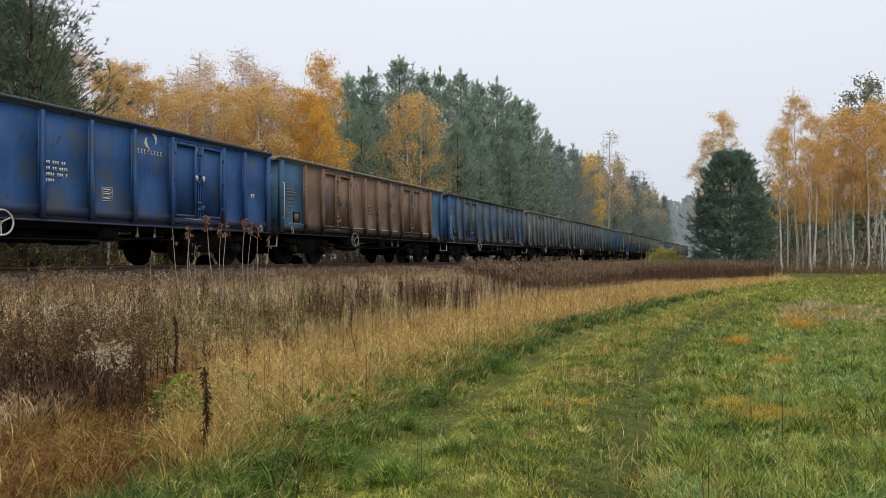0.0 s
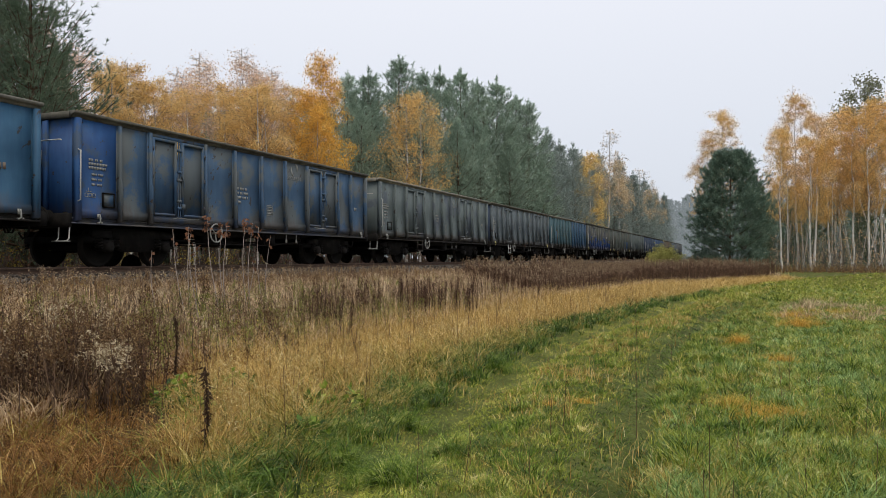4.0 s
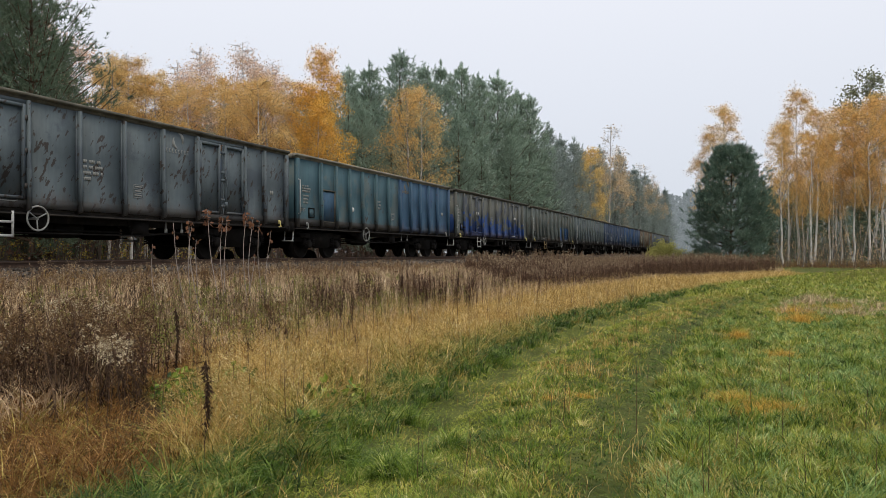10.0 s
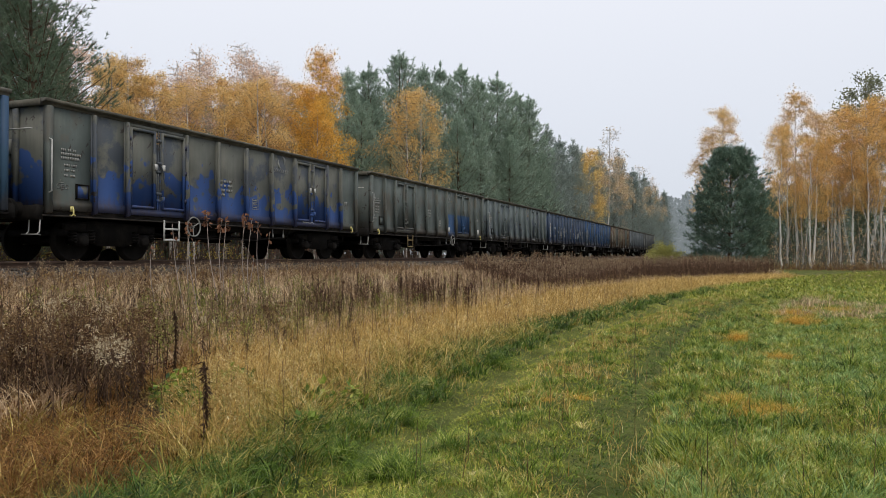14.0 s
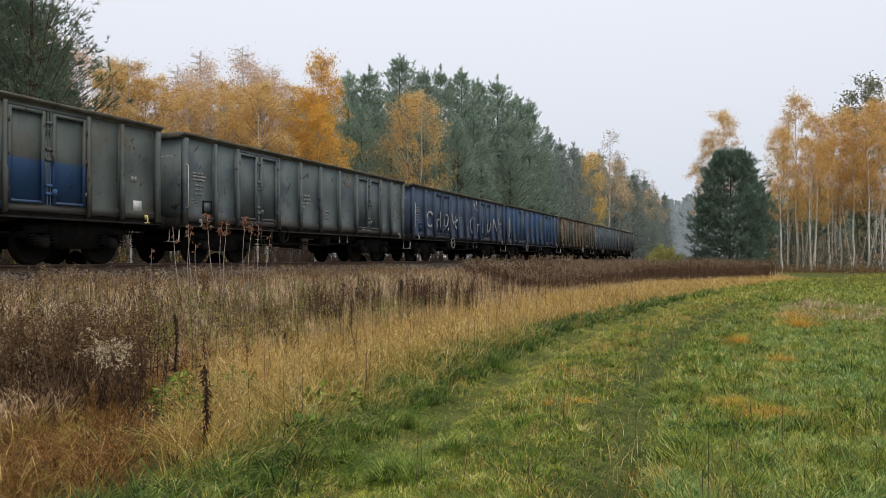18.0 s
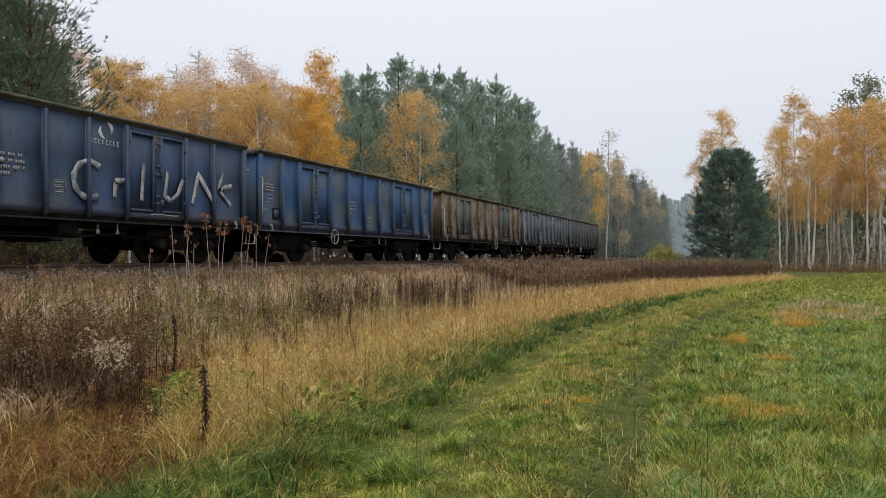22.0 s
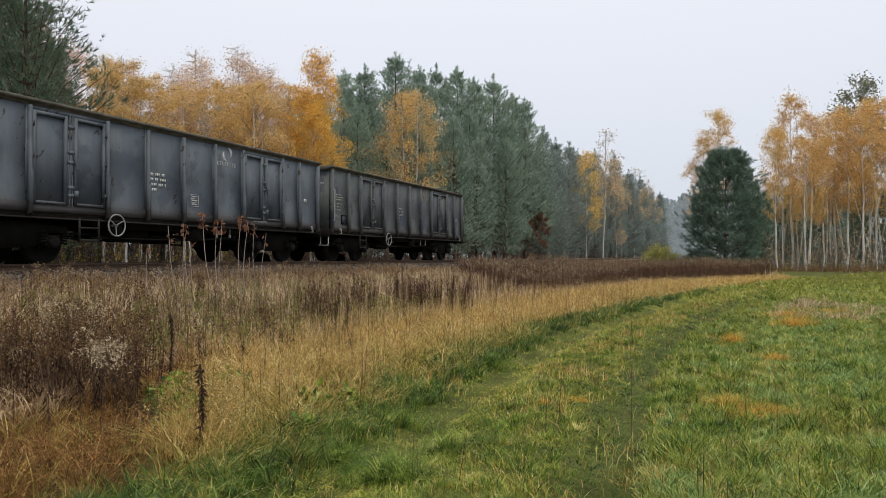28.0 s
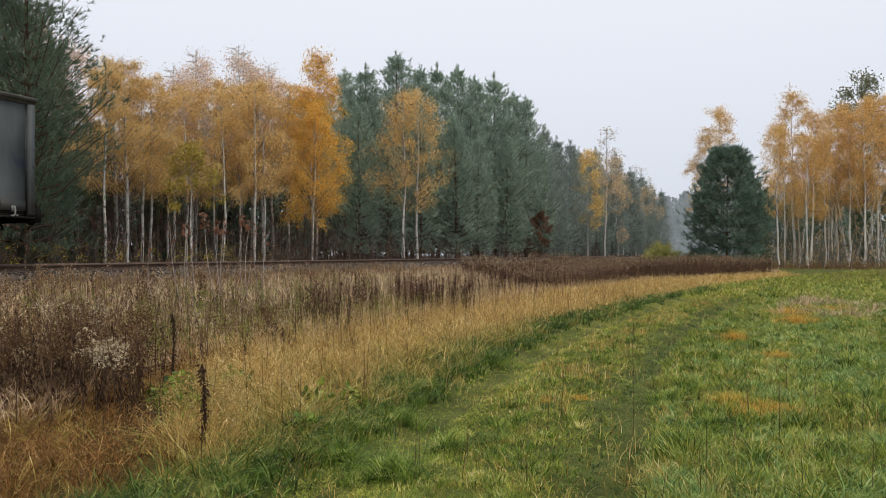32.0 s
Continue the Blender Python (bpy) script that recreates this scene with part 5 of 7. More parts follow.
lemon = [(tree("birch_tree", birch_parts(33, 6.0, 0.42, 0.2, 26, 2600, 0.10), BARK + (M["leaf_lemon"],), "small birch with yellow-green leaves", "birch tree"), 6.0)]
plant(lemon, [(-21.5, 25.2, 6.3)])
pair = [(tree("birch_tree", birch_parts(41, 12.2, 0.28, 0.17, 48, 7000, 0.095, 0, 0.11), BARK + (M["leaf_grove"],), "white birch with thinning amber leaves beside the railway", "birch tree", "pair of birches"), 12.2), (tree("birch_tree", birch_parts(43, 12.6, 0.3, 0.16, 48, 7000, 0.095, 0, 0.11, 0.03), BARK + (M["leaf_grove"],), "leaning white birch with thinning amber leaves", "birch tree", "pair of birches"), 12.6)]
plant(pair, [(-20.3, 43.9, 12.1), (-20.0, 45.4, 12.6)])

# pines
near_pine = [(tree("pine_tree", pine_parts(50 + k, 12, 0.06, 0.24, 25, 8, 19, 0.16, 15, 0.0125, power=0.65, clump=0.10), (M["bark_pine"], M["bark_pine"], M["needles"]), "dark green pine with spreading upswept branches", "pine tree", "near pines"), 12) for k in range(2)]
plant(near_pine, [(-21, 17.0, 12.1), (-20, 13.2, 11.1), (-26, 20.1, 12.1), (-27, 23.0, 10.6), (-23, 14.0, 12.5), (-24.5, 17.4, 13)])
mid_pine = [(tree("pine_tree", pine_parts(60 + k, 17, 0.08, 0.18, 27, 7, 14, 0.27, 11, 0.028, power=0.6, wild=(0.5, 1.35), clump=0.12), (M["bark_pine"], M["bark_pine"], M["needles_mid_haze"]), "tall blue-green pine in a dense stand, paled by painted haze", "pine tree", "pine stand"), 17) for k in range(3)]
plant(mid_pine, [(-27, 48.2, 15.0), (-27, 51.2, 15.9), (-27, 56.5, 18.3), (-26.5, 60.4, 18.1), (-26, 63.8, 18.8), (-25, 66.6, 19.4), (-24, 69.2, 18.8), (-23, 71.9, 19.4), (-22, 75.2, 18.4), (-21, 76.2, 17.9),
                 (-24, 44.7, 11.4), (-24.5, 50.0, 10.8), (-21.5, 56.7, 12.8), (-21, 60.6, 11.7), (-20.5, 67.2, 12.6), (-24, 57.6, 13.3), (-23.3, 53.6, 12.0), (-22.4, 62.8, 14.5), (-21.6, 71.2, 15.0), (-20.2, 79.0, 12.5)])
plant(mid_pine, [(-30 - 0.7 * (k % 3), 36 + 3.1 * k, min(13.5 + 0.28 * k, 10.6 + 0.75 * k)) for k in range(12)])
plant(near_pine, [(-31.5 - 1.2 * (k % 2), 16 + 2.2 * k, 8.6) for k in range(11)])
far_pine = [(tree("pine_tree", pine_parts(70 + k, 17, 0.05, 0.19, 28, 7, 10, 0.36, 9, 0.034), (M["bark_grey"], M["bark_grey"], M["needles_far_haze"]), "far pine, pale grey-green from painted mist haze", "pine tree", "far pines"), 17) for k in range(2)]
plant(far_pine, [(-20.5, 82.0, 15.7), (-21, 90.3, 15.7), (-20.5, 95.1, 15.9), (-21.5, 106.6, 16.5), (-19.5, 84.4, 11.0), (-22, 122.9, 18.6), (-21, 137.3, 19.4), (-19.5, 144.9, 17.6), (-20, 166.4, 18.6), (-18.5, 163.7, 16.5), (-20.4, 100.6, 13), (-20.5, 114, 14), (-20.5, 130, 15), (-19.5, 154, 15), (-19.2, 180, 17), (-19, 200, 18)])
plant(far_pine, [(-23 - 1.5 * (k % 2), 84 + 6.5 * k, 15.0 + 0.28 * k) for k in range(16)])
hazy = [(tree("birch_tree", birch_parts(81, 17, 0.38, 0.12, 46, 3000, 0.17, 0.45), (M["bark_pale_haze"], M["bark_pale_haze"], M["leaf_haze"]), "distant birch, amber leaves and bark paled by painted haze", "birch tree", "far birches"), 17)]
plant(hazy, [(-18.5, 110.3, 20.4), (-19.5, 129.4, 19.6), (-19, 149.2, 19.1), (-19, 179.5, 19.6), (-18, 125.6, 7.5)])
sunny = [(tree("birch_tree", birch_parts(85, 15, 0.22, 0.13, 50, 6500, 0.17), (M["bark_pale_haze"], M["bark_twig"], M["leaf_sun"]), "bright yellow birch before haze-painted pines", "birch tree"), 15)]
plant(sunny, [(-18.7, 97.9, 15.4)], 0.9)

# the lone round pine and the birch grove at the meadow's end
bush = tree("pine_tree", pine_parts(90, 10.1, 0.02, 0.335, 21, 12, 17, 0.25, 22, 0.019, rise=0.42, power=0.47, inner=0.5, wild=(0.72, 1.15), lift=0.3, clump=0.10), (M["bark_pine"], M["bark_pine"], M["needles_bush"]), "bushy dark green pine standing alone among weeds", "pine tree")
bush.location = (-1.0, 64.3, float(land(-1.0, 64.3)))
grove = [(tree("birch_tree", birch_parts(95 + k, 19, 0.31, 0.11, 46, 11500, 0.125, 0, 0.14, 0.01 * k, spray=0.014), (M["bark_bright"], M["bark_twig"], M["leaf_grove"]), "tall white-stemmed birch with amber leaves in a grove", "birch tree", "birch grove"), 19) for k in range(3)]
plant(grove, [(4.1, 92.3, 16.5), (6.1, 99.5, 21.3), (7.4, 93.6, 18.1), (7.0, 91.3, 14.9), (9.1, 96.4, 15.5), (10.8, 99.3, 19.4), (11.5, 95.3, 17.7), (12.9, 94.7, 18.8), (14.7, 97.6, 19.9), (16.3, 97.2, 20.6), (17.6, 95.6, 18.9),
              (5.3, 104.6, 15.9), (11.0, 110.2, 20.1), (16.1, 111.1, 21.4), (20.9, 101.2, 20.4), (-2.0, 87.6, 18.0), (-3.6, 89.2, 15.2), (23, 96, 19), (26, 100, 20)])
oak = tree("poplar_tree", birch_parts(99, 26, 0.42, 0.11, 46, 4600, 0.3, droop=0.1), (M["bark_grey"], M["bark_grey"], M["leaf_dull"]), "tall grey-green poplar behind the birch grove", "poplar tree")
oak.location = (15.7, 114.2, 0)
rust = tree("oak_tree", birch_parts(101, 5.3, 0.08, 0.3, 30, 2600, 0.16, droop=0.2), (M["bark_grey"], M["twig_dark"], M["leaf_rust"]), "small oak with rusty brown leaves below the pines", "oak tree")
rust.location = (-19.2, 75.5, 0.5)


def dome_parts(seed, h, r, n, leaf):
    """A low shrub: stems fanning from the foot, leaves in a lumpy dome."""
    rng = np.random.default_rng(seed)
    trunk, limbs, crown = Stock(), Stock(), Stock()
    trunk.pipe([(0, 0, -0.08 * h), (0.012 * h, 0, 0.12 * h), (0, 0.02 * h, 0.6 * h)], [0.022 * r, 0.018 * r, 0.007 * r], 6)
    ends = []
    for k in range(70):
        d = rng.normal(size=3)
        d[2] = abs(d[2])
        d /= np.linalg.norm(d)
        tip = d * (r, r, h) * rng.uniform(0.75, 1.05)
        limbs.pipe([(0, 0, 0.04 * h), tip * (0.45, 0.45, 0.6), tip], [0.009 * r, 0.005 * r, 0.002 * r], 3)
        ends.append(tip)
    e = np.array(ends)[rng.integers(0, 70, n)]
    c = e * rng.uniform(0.72, 1.0, (n, 1)) + rng.normal(0, 0.075 * r, (n, 3))
    c[:, 2] = np.maximum(c[:, 2], 0.02 * r)
    d = rand_dirs(n, rng)
    crown.leaves(c, d, unit(np.cross(d, rand_dirs(n, rng))), leaf * rng.uniform(0.6, 1.3, n), leaf * rng.uniform(0.4, 0.8, n))
    return trunk, limbs, crown


shrub = tree("willow_shrub", dome_parts(103, 2.75, 2.3, 8500, 0.15), (M["bark_grey"], M["twig_dark"], M["shrub"]), "round lime-green shrub beside the railway bank", "shrub")
shrub.location = (-6.3, 67.6, 0)
low_shrub = tree("willow_shrub", dome_parts(105, 1.9, 1.5, 4200, 0.15), (M["bark_grey"], M["twig_dark"], M["leaf_dull"]), "low dull green shrub under the lone pine", "shrub")
low_shrub.location = (-3.9, 66.4, 0)

# ---- undergrowth, back woods
def thicket(n, box, h0, h1, leaf_n, leaf, seed):
    rng = np.random.default_rng(seed)
    x0, x1, y0, y1 = box
    twigs, leaves = Stock(), Stock()
    b = np.stack((rng.uniform(x0, x1, n), y0 + (y1 - y0) * rng.random(n) ** 1.4, np.zeros(n)), 1)
    b[:, 2] = land(b[:, 0], b[:, 1]) - 0.05
    h = rng.uniform(h0, h1, n)
    tip = b + np.stack((rng.normal(0, 0.14, n) * h, rng.normal(0, 0.14, n) * h, h), 1)
    twigs.tubes(b, tip, 0.012 + 0.004 * h, 0.004, 3)
    i = np.repeat(np.arange(n), 5)
    f = rng.uniform(0.25, 1, len(i))[:, None]
    q0 = b[i] * (1 - f) + tip[i] * f
    q1 = q0 + np.stack((rng.normal(0, 0.22, len(i)), rng.normal(0, 0.22, len(i)), rng.uniform(0.1, 0.5, len(i))), 1) * (h[i] * 0.5)[:, None]
    twigs.tubes(q0, q1, 0.006, 0.003, 3)
    j = rng.integers(0, len(q0), leaf_n)
    f = rng.random(leaf_n)[:, None]
    c = q0[j] * (1 - f) + q1[j] * f + rng.normal(0, 0.05, (leaf_n, 3))
    d = rand_dirs(leaf_n, rng)
    leaves.leaves(c, d, unit(np.cross(d, rand_dirs(leaf_n, rng))), leaf * rng.uniform(0.6, 1.3, leaf_n), leaf * rng.uniform(0.4, 0.9, leaf_n))
    return twigs, leaves


tw, lv = thicket(1500, (-24, -18.6, 10, 115), 0.6, 2.6, 9000, 0.09, 201)
tagged(new("undergrowth", tw.mesh("undergrowth", M["twig_dark"])), "tangle of dark bare saplings along the forest edge", "undergrowth", kind="stuff")
tagged(new("undergrowth_leaves", lv.mesh("undergrowth_leaves", M["leaf_rust"])), "withered brown leaves on the forest-edge saplings", "undergrowth", kind="stuff")
tw, lv = thicket(280, (-21.5, -18.2, 7, 27), 0.4, 1.3, 7000, 0.06, 207)
tagged(new("bramble_stems", tw.mesh("bramble_stems", M["twig_dark"])), "thin brambles at the foot of the forest edge", "undergrowth", kind="stuff")
tagged(new("bramble_leaves", lv.mesh("bramble_leaves", M["leaf_lemon"])), "yellow-green bramble leaves at the forest edge", "undergrowth", kind="stuff")
tw, lv = thicket(900, (-33, -24, 12, 60), 2.0, 6.5, 16000, 0.12, 203)
tagged(new("young_wood", tw.mesh("young_wood", M["twig_dark"])), "crowded thin dark stems deep in the wood", "young wood", kind="stuff")
tagged(new("young_wood_leaves", lv.mesh("young_wood_leaves", M["leaf_rust"])), "brown leaves in the shade of the wood", "young wood", kind="stuff")
tw, lv = thicket(75, (4, 28, 90, 108), 8, 14, 2600, 0.16, 209)
tagged(new("grove_poles", tw.mesh("grove_poles", M["bark_white"])), "crowded thin white birch stems in the grove", "birch stems", kind="stuff")
tagged(new("grove_pole_leaves", lv.mesh("grove_pole_leaves", M["leaf_grove"])), "amber leaves on thin birch stems", "birch stems", kind="stuff")
tw, lv = thicket(700, (3, 30, 88, 112), 0.8, 5.5, 7000, 0.16, 205)
tagged(new("grove_undergrowth", tw.mesh("grove_undergrowth", M["bark_grey"])), "grey thin stems under the birch grove", "undergrowth", kind="stuff")
tagged(new("grove_undergrowth_leaves", lv.mesh("grove_undergrowth_leaves", M["leaf_haze"])), "pale golden leaves under the birch grove", "undergrowth", kind="stuff")


def back_wood(name, seed, spots, mat, label, n=900, kind="stuff"):
    rng = np.random.default_rng(seed)
    s = Stock()
    for x, y, h in spots:
        u = rng.random(n)
        z = h * (0.05 + 0.95 * u)
        rad = h * 0.16 * ((1 - u) ** 0.8 + 0.03) * np.sqrt(rng.random(n))
        a = rng.uniform(0, 6.28, n)
        c = np.stack((x + rad * np.cos(a), y + rad * np.sin(a), z), 1)
        d = unit(np.stack((np.cos(a), np.sin(a), rng.uniform(0.1, 1.2, n)), 1))
        s.leaves(c, d, unit(np.cross(d, rand_dirs(n, rng))), h * rng.uniform(0.03, 0.07, n), h * rng.uniform(0.012, 0.03, n))
    tagged(new(name, s.mesh(name, mat)), label, "forest", kind=kind)


rb = np.random.default_rng(5)
back_wood("conifer_wood", 301, [(2 + 2.0 * k + rb.uniform(-1, 1), 120 + rb.uniform(-4, 8), rb.uniform(9, 13)) for k in range(24)], M["needles_mid_haze"], "conifers behind the birch grove, paled by painted haze")
back_wood("backdrop", 303, [(-28 + 0.8 * k + rb.uniform(-1, 1), 225 + rb.uniform(-12, 30), rb.uniform(15, 21)) for k in range(74)], M["haze_glow_wood"], "woodland far beyond the meadow, its haze painted as glow", 1100, "structure")
back_wood("conifer_wood", 307, [(-30 - 3.5 * (k % 4) + rb.uniform(-1, 1), 2 + 1.3 * k + rb.uniform(-1, 1), rb.uniform(8.0, 9.5)) for k in range(46)], M["needles"], "dark conifers in the depth of the wood")
back_wood("conifer_wood", 309, [(2 + 1.2 * k + rb.uniform(-1, 1), 106 + 5 * (k % 3) + rb.uniform(-2, 2), rb.uniform(8, 11)) for k in range(34)], M["needles"], "dark young conifers between the birch stems")
back_wood("conifer_wood", 305, [(-27 - rb.uniform(0, 8), 82 + 5 * k + rb.uniform(-2, 2), rb.uniform(14, 17)) for k in range(28)], M["needles_far_haze"], "conifers in the depth of the wood with painted haze")

# ---- grass, weeds
def scatter(n, y0, y1, power, x_lo, x_hi):
    """n ground points between two lines across, denser near the camera."""
    y = y0 + (y1 - y0) * RNG.random(n) ** power
    lo, hi = x_lo(y), x_hi(y)
    x = lo + (hi - lo) * RNG.random(n)
    return x, y


def turf(name, n, y0, y1, power, lo, hi, h, w, bend, mat, label, keep=None, seg=3, grow=0.02, cap=None, clump=None):
    x, y = scatter(n if clump is None else n // clump[0], y0, y1, power, lo, hi)
    if keep is not None:
        k = RNG.random(len(x)) < keep(x, y)
        x, y = x[k], y[k]
    azim, tall = RNG.uniform(0, 6.28, len(x)), 1.0
    if clump is not None:
        # blades of one tuft rise from one foot and fan out
        tall = np.repeat(RNG.uniform(0.55, 1.3, len(x)), clump[0])
        x, y = np.repeat(x, clump[0]), np.repeat(y, clump[0])
        dx, dy = RNG.normal(0, clump[1], len(x)), RNG.normal(0, clump[1], len(x))
        azim = np.arctan2(dy, dx) + RNG.normal(0, 0.6, len(x))
        x, y = x + dx, y + dy
    n = len(x)
    b = np.stack((x, y, land(x, y) - 0.01), 1)
    hh = tall * RNG.uniform(h[0], h[1], n) * (1 + 0.25 * wave(x, y, 0.9, 2.0))
    if cap:
        hh = np.minimum(hh, np.maximum(0.12, (cap - b[:, 2]) * RNG.uniform(0.7, 1.1, n)))
    ww = RNG.uniform(w[0], w[1], n) * (1 + grow * np.hypot(x, y) * 2.5)
    s = Stock().blades(b, hh, ww, RNG.uniform(bend[0], bend[1], n), azim, seg)
    return tagged(new(name, s.mesh(name, mat)), label, "grass", kind="stuff")


def right_edge(y):
    return 0.17 * y + 0.8


def clumpy(x, y):
    return 0.35 + 0.65 * smooth01(-0.35, 0.35, wave(x, y, 0.22, 1.0) + 0.5 * wave(x, y, 0.6, 3.0))


def across(x, y):
    """Metres to the right of the field track's middle."""
    return x - path_x(y)


def bell(u, mid, wide):
    return np.exp(-((u - mid) / wide) ** 2)


def patches(x, y, s, seed, lo=-0.15, hi=0.35):
    return smooth01(lo, hi, wave(x, y, s, seed) + 0.35 * wave(x, y, s * 0.37, seed + 5))


# wheel ruts: the far one olive and trodden, the near one darker
turf("rut_turf", 70000, 3.2, 44, 2.0, lambda y: path_x(y) - 1.3, lambda y: path_x(y) - 0.3, (0.02, 0.05), (0.007, 0.012), (0.5, 1.8), M["grass_trod"], "trodden yellow-green grass in the wheel ruts", lambda x, y: 0.1 + 0.9 * bell(across(x, y), -0.8, 0.36), 2)
turf("rut_turf", 60000, 3.2, 44, 2.0, lambda y: path_x(y) + 0.35, lambda y: path_x(y) + 1.35, (0.025, 0.06), (0.006, 0.010), (0.5, 1.8), M["grass_verge"], "flattened dark green grass in the wheel ruts", lambda x, y: 0.1 + 0.9 * bell(across(x, y), 0.9, 0.3), 2)
turf("rut_turf", 16000, 3.2, 44, 2.0, lambda y: path_x(y) + 0.3, lambda y: path_x(y) + 1.4, (0.02, 0.05), (0.006, 0.010), (0.6, 2.0), M["grass_olive"], "withered blades trodden into the wheel ruts", lambda x, y: patches(x, y, 0.5, 77.0, 0.0, 0.4), 2)
# the strip between them: olive tufts, straw and thin stems
turf("strip_turf", 30000, 3.2, 44, 2.0, lambda y: path_x(y) - 0.62, lambda y: path_x(y) + 0.62, (0.04, 0.11), (0.003, 0.006), (0.3, 1.4), M["grass_olive"], "olive and straw tufts on the strip between the ruts", lambda x, y: bell(across(x, y), 0, 0.5) * (0.25 + 0.75 * patches(x, y, 0.5, 21.0)), 2, clump=(10, 0.03))
turf("strip_turf", 60000, 3.2, 34, 2.0, lambda y: path_x(y) - 0.7, lambda y: path_x(y) + 0.7, (0.04, 0.11), (0.004, 0.007), (0.4, 1.6), M["grass_green"], "green tufts on the strip between the ruts", lambda x, y: bell(across(x, y), 0, 0.55) * clumpy(x, y), 2, clump=(10, 0.025))
turf("strip_grass", 6500, 4.5, 40, 1.5, lambda y: path_x(y) - 0.5, lambda y: path_x(y) + 0.45, (0.1, 0.28), (0.003, 0.005), (0.2, 1.0), M["grass_gold"], "yellowed grass on the strip between the wheel ruts", lambda x, y: patches(x, y, 0.9, 9.0, 0.0, 0.5) * smooth01(5.0, 9.0, y), 3, clump=(7, 0.03))
# the open meadow right of the track
turf("meadow_grass", 130000, 3.2, 34, 2.2, lambda y: path_x(y) + 1.05, right_edge, (0.05, 0.13), (0.004, 0.008), (0.25, 1.3), M["grass_green"], "damp green meadow grass with yellow blades", lambda x, y: 0.25 + 0.75 * clumpy(x, y), 2, clump=(11, 0.028))
turf("lush_meadow", 80000, 3.2, 30, 2.2, lambda y: path_x(y) + 1.0, right_edge, (0.06, 0.16), (0.005, 0.009), (0.25, 1.4), M["grass_lush"], "fresh green grass in the meadow", lambda x, y: patches(x, y, 0.6, 83.0), 3, clump=(13, 0.032))
turf("dewy_grass", 90000, 3.2, 40, 1.9, lambda y: path_x(y) + 1.05, right_edge, (0.06, 0.15), (0.005, 0.009), (0.25, 1.4), M["grass_cool"], "longer dewy bluish green grass", lambda x, y: np.maximum(0.55 * patches(x, y, 1.0, 7.0, 0.1, 0.4), np.maximum(0.9 * smooth01(8.5, 11, y) * smooth01(21, 17, y) * smooth01(1.9, 2.9, across(x, y)), np.exp(-((x + 0.3) ** 2 + (y - 5.3) ** 2) / 0.5))), 3, clump=(13, 0.035))
turf("olive_meadow", 42000, 3.2, 36, 2.0, lambda y: path_x(y) + 0.9, right_edge, (0.06, 0.2), (0.003, 0.005), (0.3, 1.5), M["grass_olive"], "fading olive and straw grass in the meadow", lambda x, y: patches(x, y, 0.8, 47.0, 0.05, 0.45), 3, clump=(11, 0.035))
for m_key, n, seed, tuft_label in (("grass_lush", 26000, 101.0, "fresh green"), ("grass_cool", 14000, 105.0, "bluish green"), ("grass_green", 26000, 109.0, "yellowing green"), ("grass_verge", 14000, 113.0, "dark green")):
    turf("rank_tufts", n, 3.4, 30, 1.9, lambda y: path_x(y) + 1.2, right_edge, (0.09, 0.22), (0.005, 0.009), (0.25, 1.3), M[m_key], tuft_label + " rank tufts standing over the meadow", lambda x, y: patches(x, y, 0.7, seed, -0.1, 0.3), 3, clump=(55, 0.055))
turf("rank_tufts", 9000, 3.6, 26, 1.9, lambda y: path_x(y) - 0.4, lambda y: path_x(y) + 0.4, (0.06, 0.17), (0.004, 0.007), (0.25, 1.3), M["grass_lush"], "green rank tufts on the strip between the ruts", None, 3, clump=(40, 0.045))
turf("straw_blades", 9000, 3.2, 30, 2.0, lambda y: path_x(y) - 1.3, right_edge, (0.08, 0.26), (0.0025, 0.004), (0.2, 1.2), M["grass_gold"], "single straw-coloured blades in the meadow", lambda x, y: smooth01(-0.3, 0.6, wave(x, y, 0.9, 11.0)))
turf("meadow_grass", 30000, 28, 92, 1.2, lambda y: np.maximum(path_x(y) - 2.2, weed_x(y) - 0.5), lambda y: 0.20 * y + 3, (0.08, 0.26), (0.010, 0.020), (0.4, 1.4), M["grass_green"], "far meadow grass", None, 2, 0.02)
turf("far_straw", 18000, 17, 32, 1.0, lambda y: path_x(y) + 1.6 + 0.03 * y, lambda y: 0.2 * y + 3, (0.14, 0.34), (0.006, 0.011), (0.3, 1.2), M["grass_tan"], "band of bleached straw-coloured grass across the meadow", lambda x, y: smooth01(18.5, 21.5, y) * smooth01(30, 25, y) * patches(x, y, 1.4, 63.0, -0.3, 0.3), 2, clump=(8, 0.06))
# the verge before the golden grass: long, lush and dark
turf("verge_grass", 110000, 2.8, 36, 1.9, lambda y: path_x(y) - 2.7, lambda y: path_x(y) - 1.12, (0.09, 0.28), (0.006, 0.011), (0.35, 1.6), M["grass_verge"], "lush green grass along the track's edge", lambda x, y: (0.25 + 0.75 * patches(x, y, 0.55, 3.0)) * bell(across(x, y), -1.72, 0.5) * (0.45 + 0.55 * smooth01(22, 10, y)) * np.maximum(smooth01(5.2, 7.5, y), smooth01(-2.15, -1.75, across(x, y))), 3, clump=(15, 0.04))
turf("verge_grass", 16000, 2.8, 20, 1.8, lambda y: path_x(y) - 2.9, lambda y: path_x(y) - 1.2, (0.10, 0.32), (0.003, 0.006), (0.4, 1.8), M["grass_olive"], "straw blades among the lush grass of the verge", lambda x, y: patches(x, y, 0.45, 57.0, 0.0, 0.5) * np.maximum(smooth01(5.2, 7.5, y), smooth01(-2.4, -1.9, across(x, y))), 3, clump=(11, 0.04))
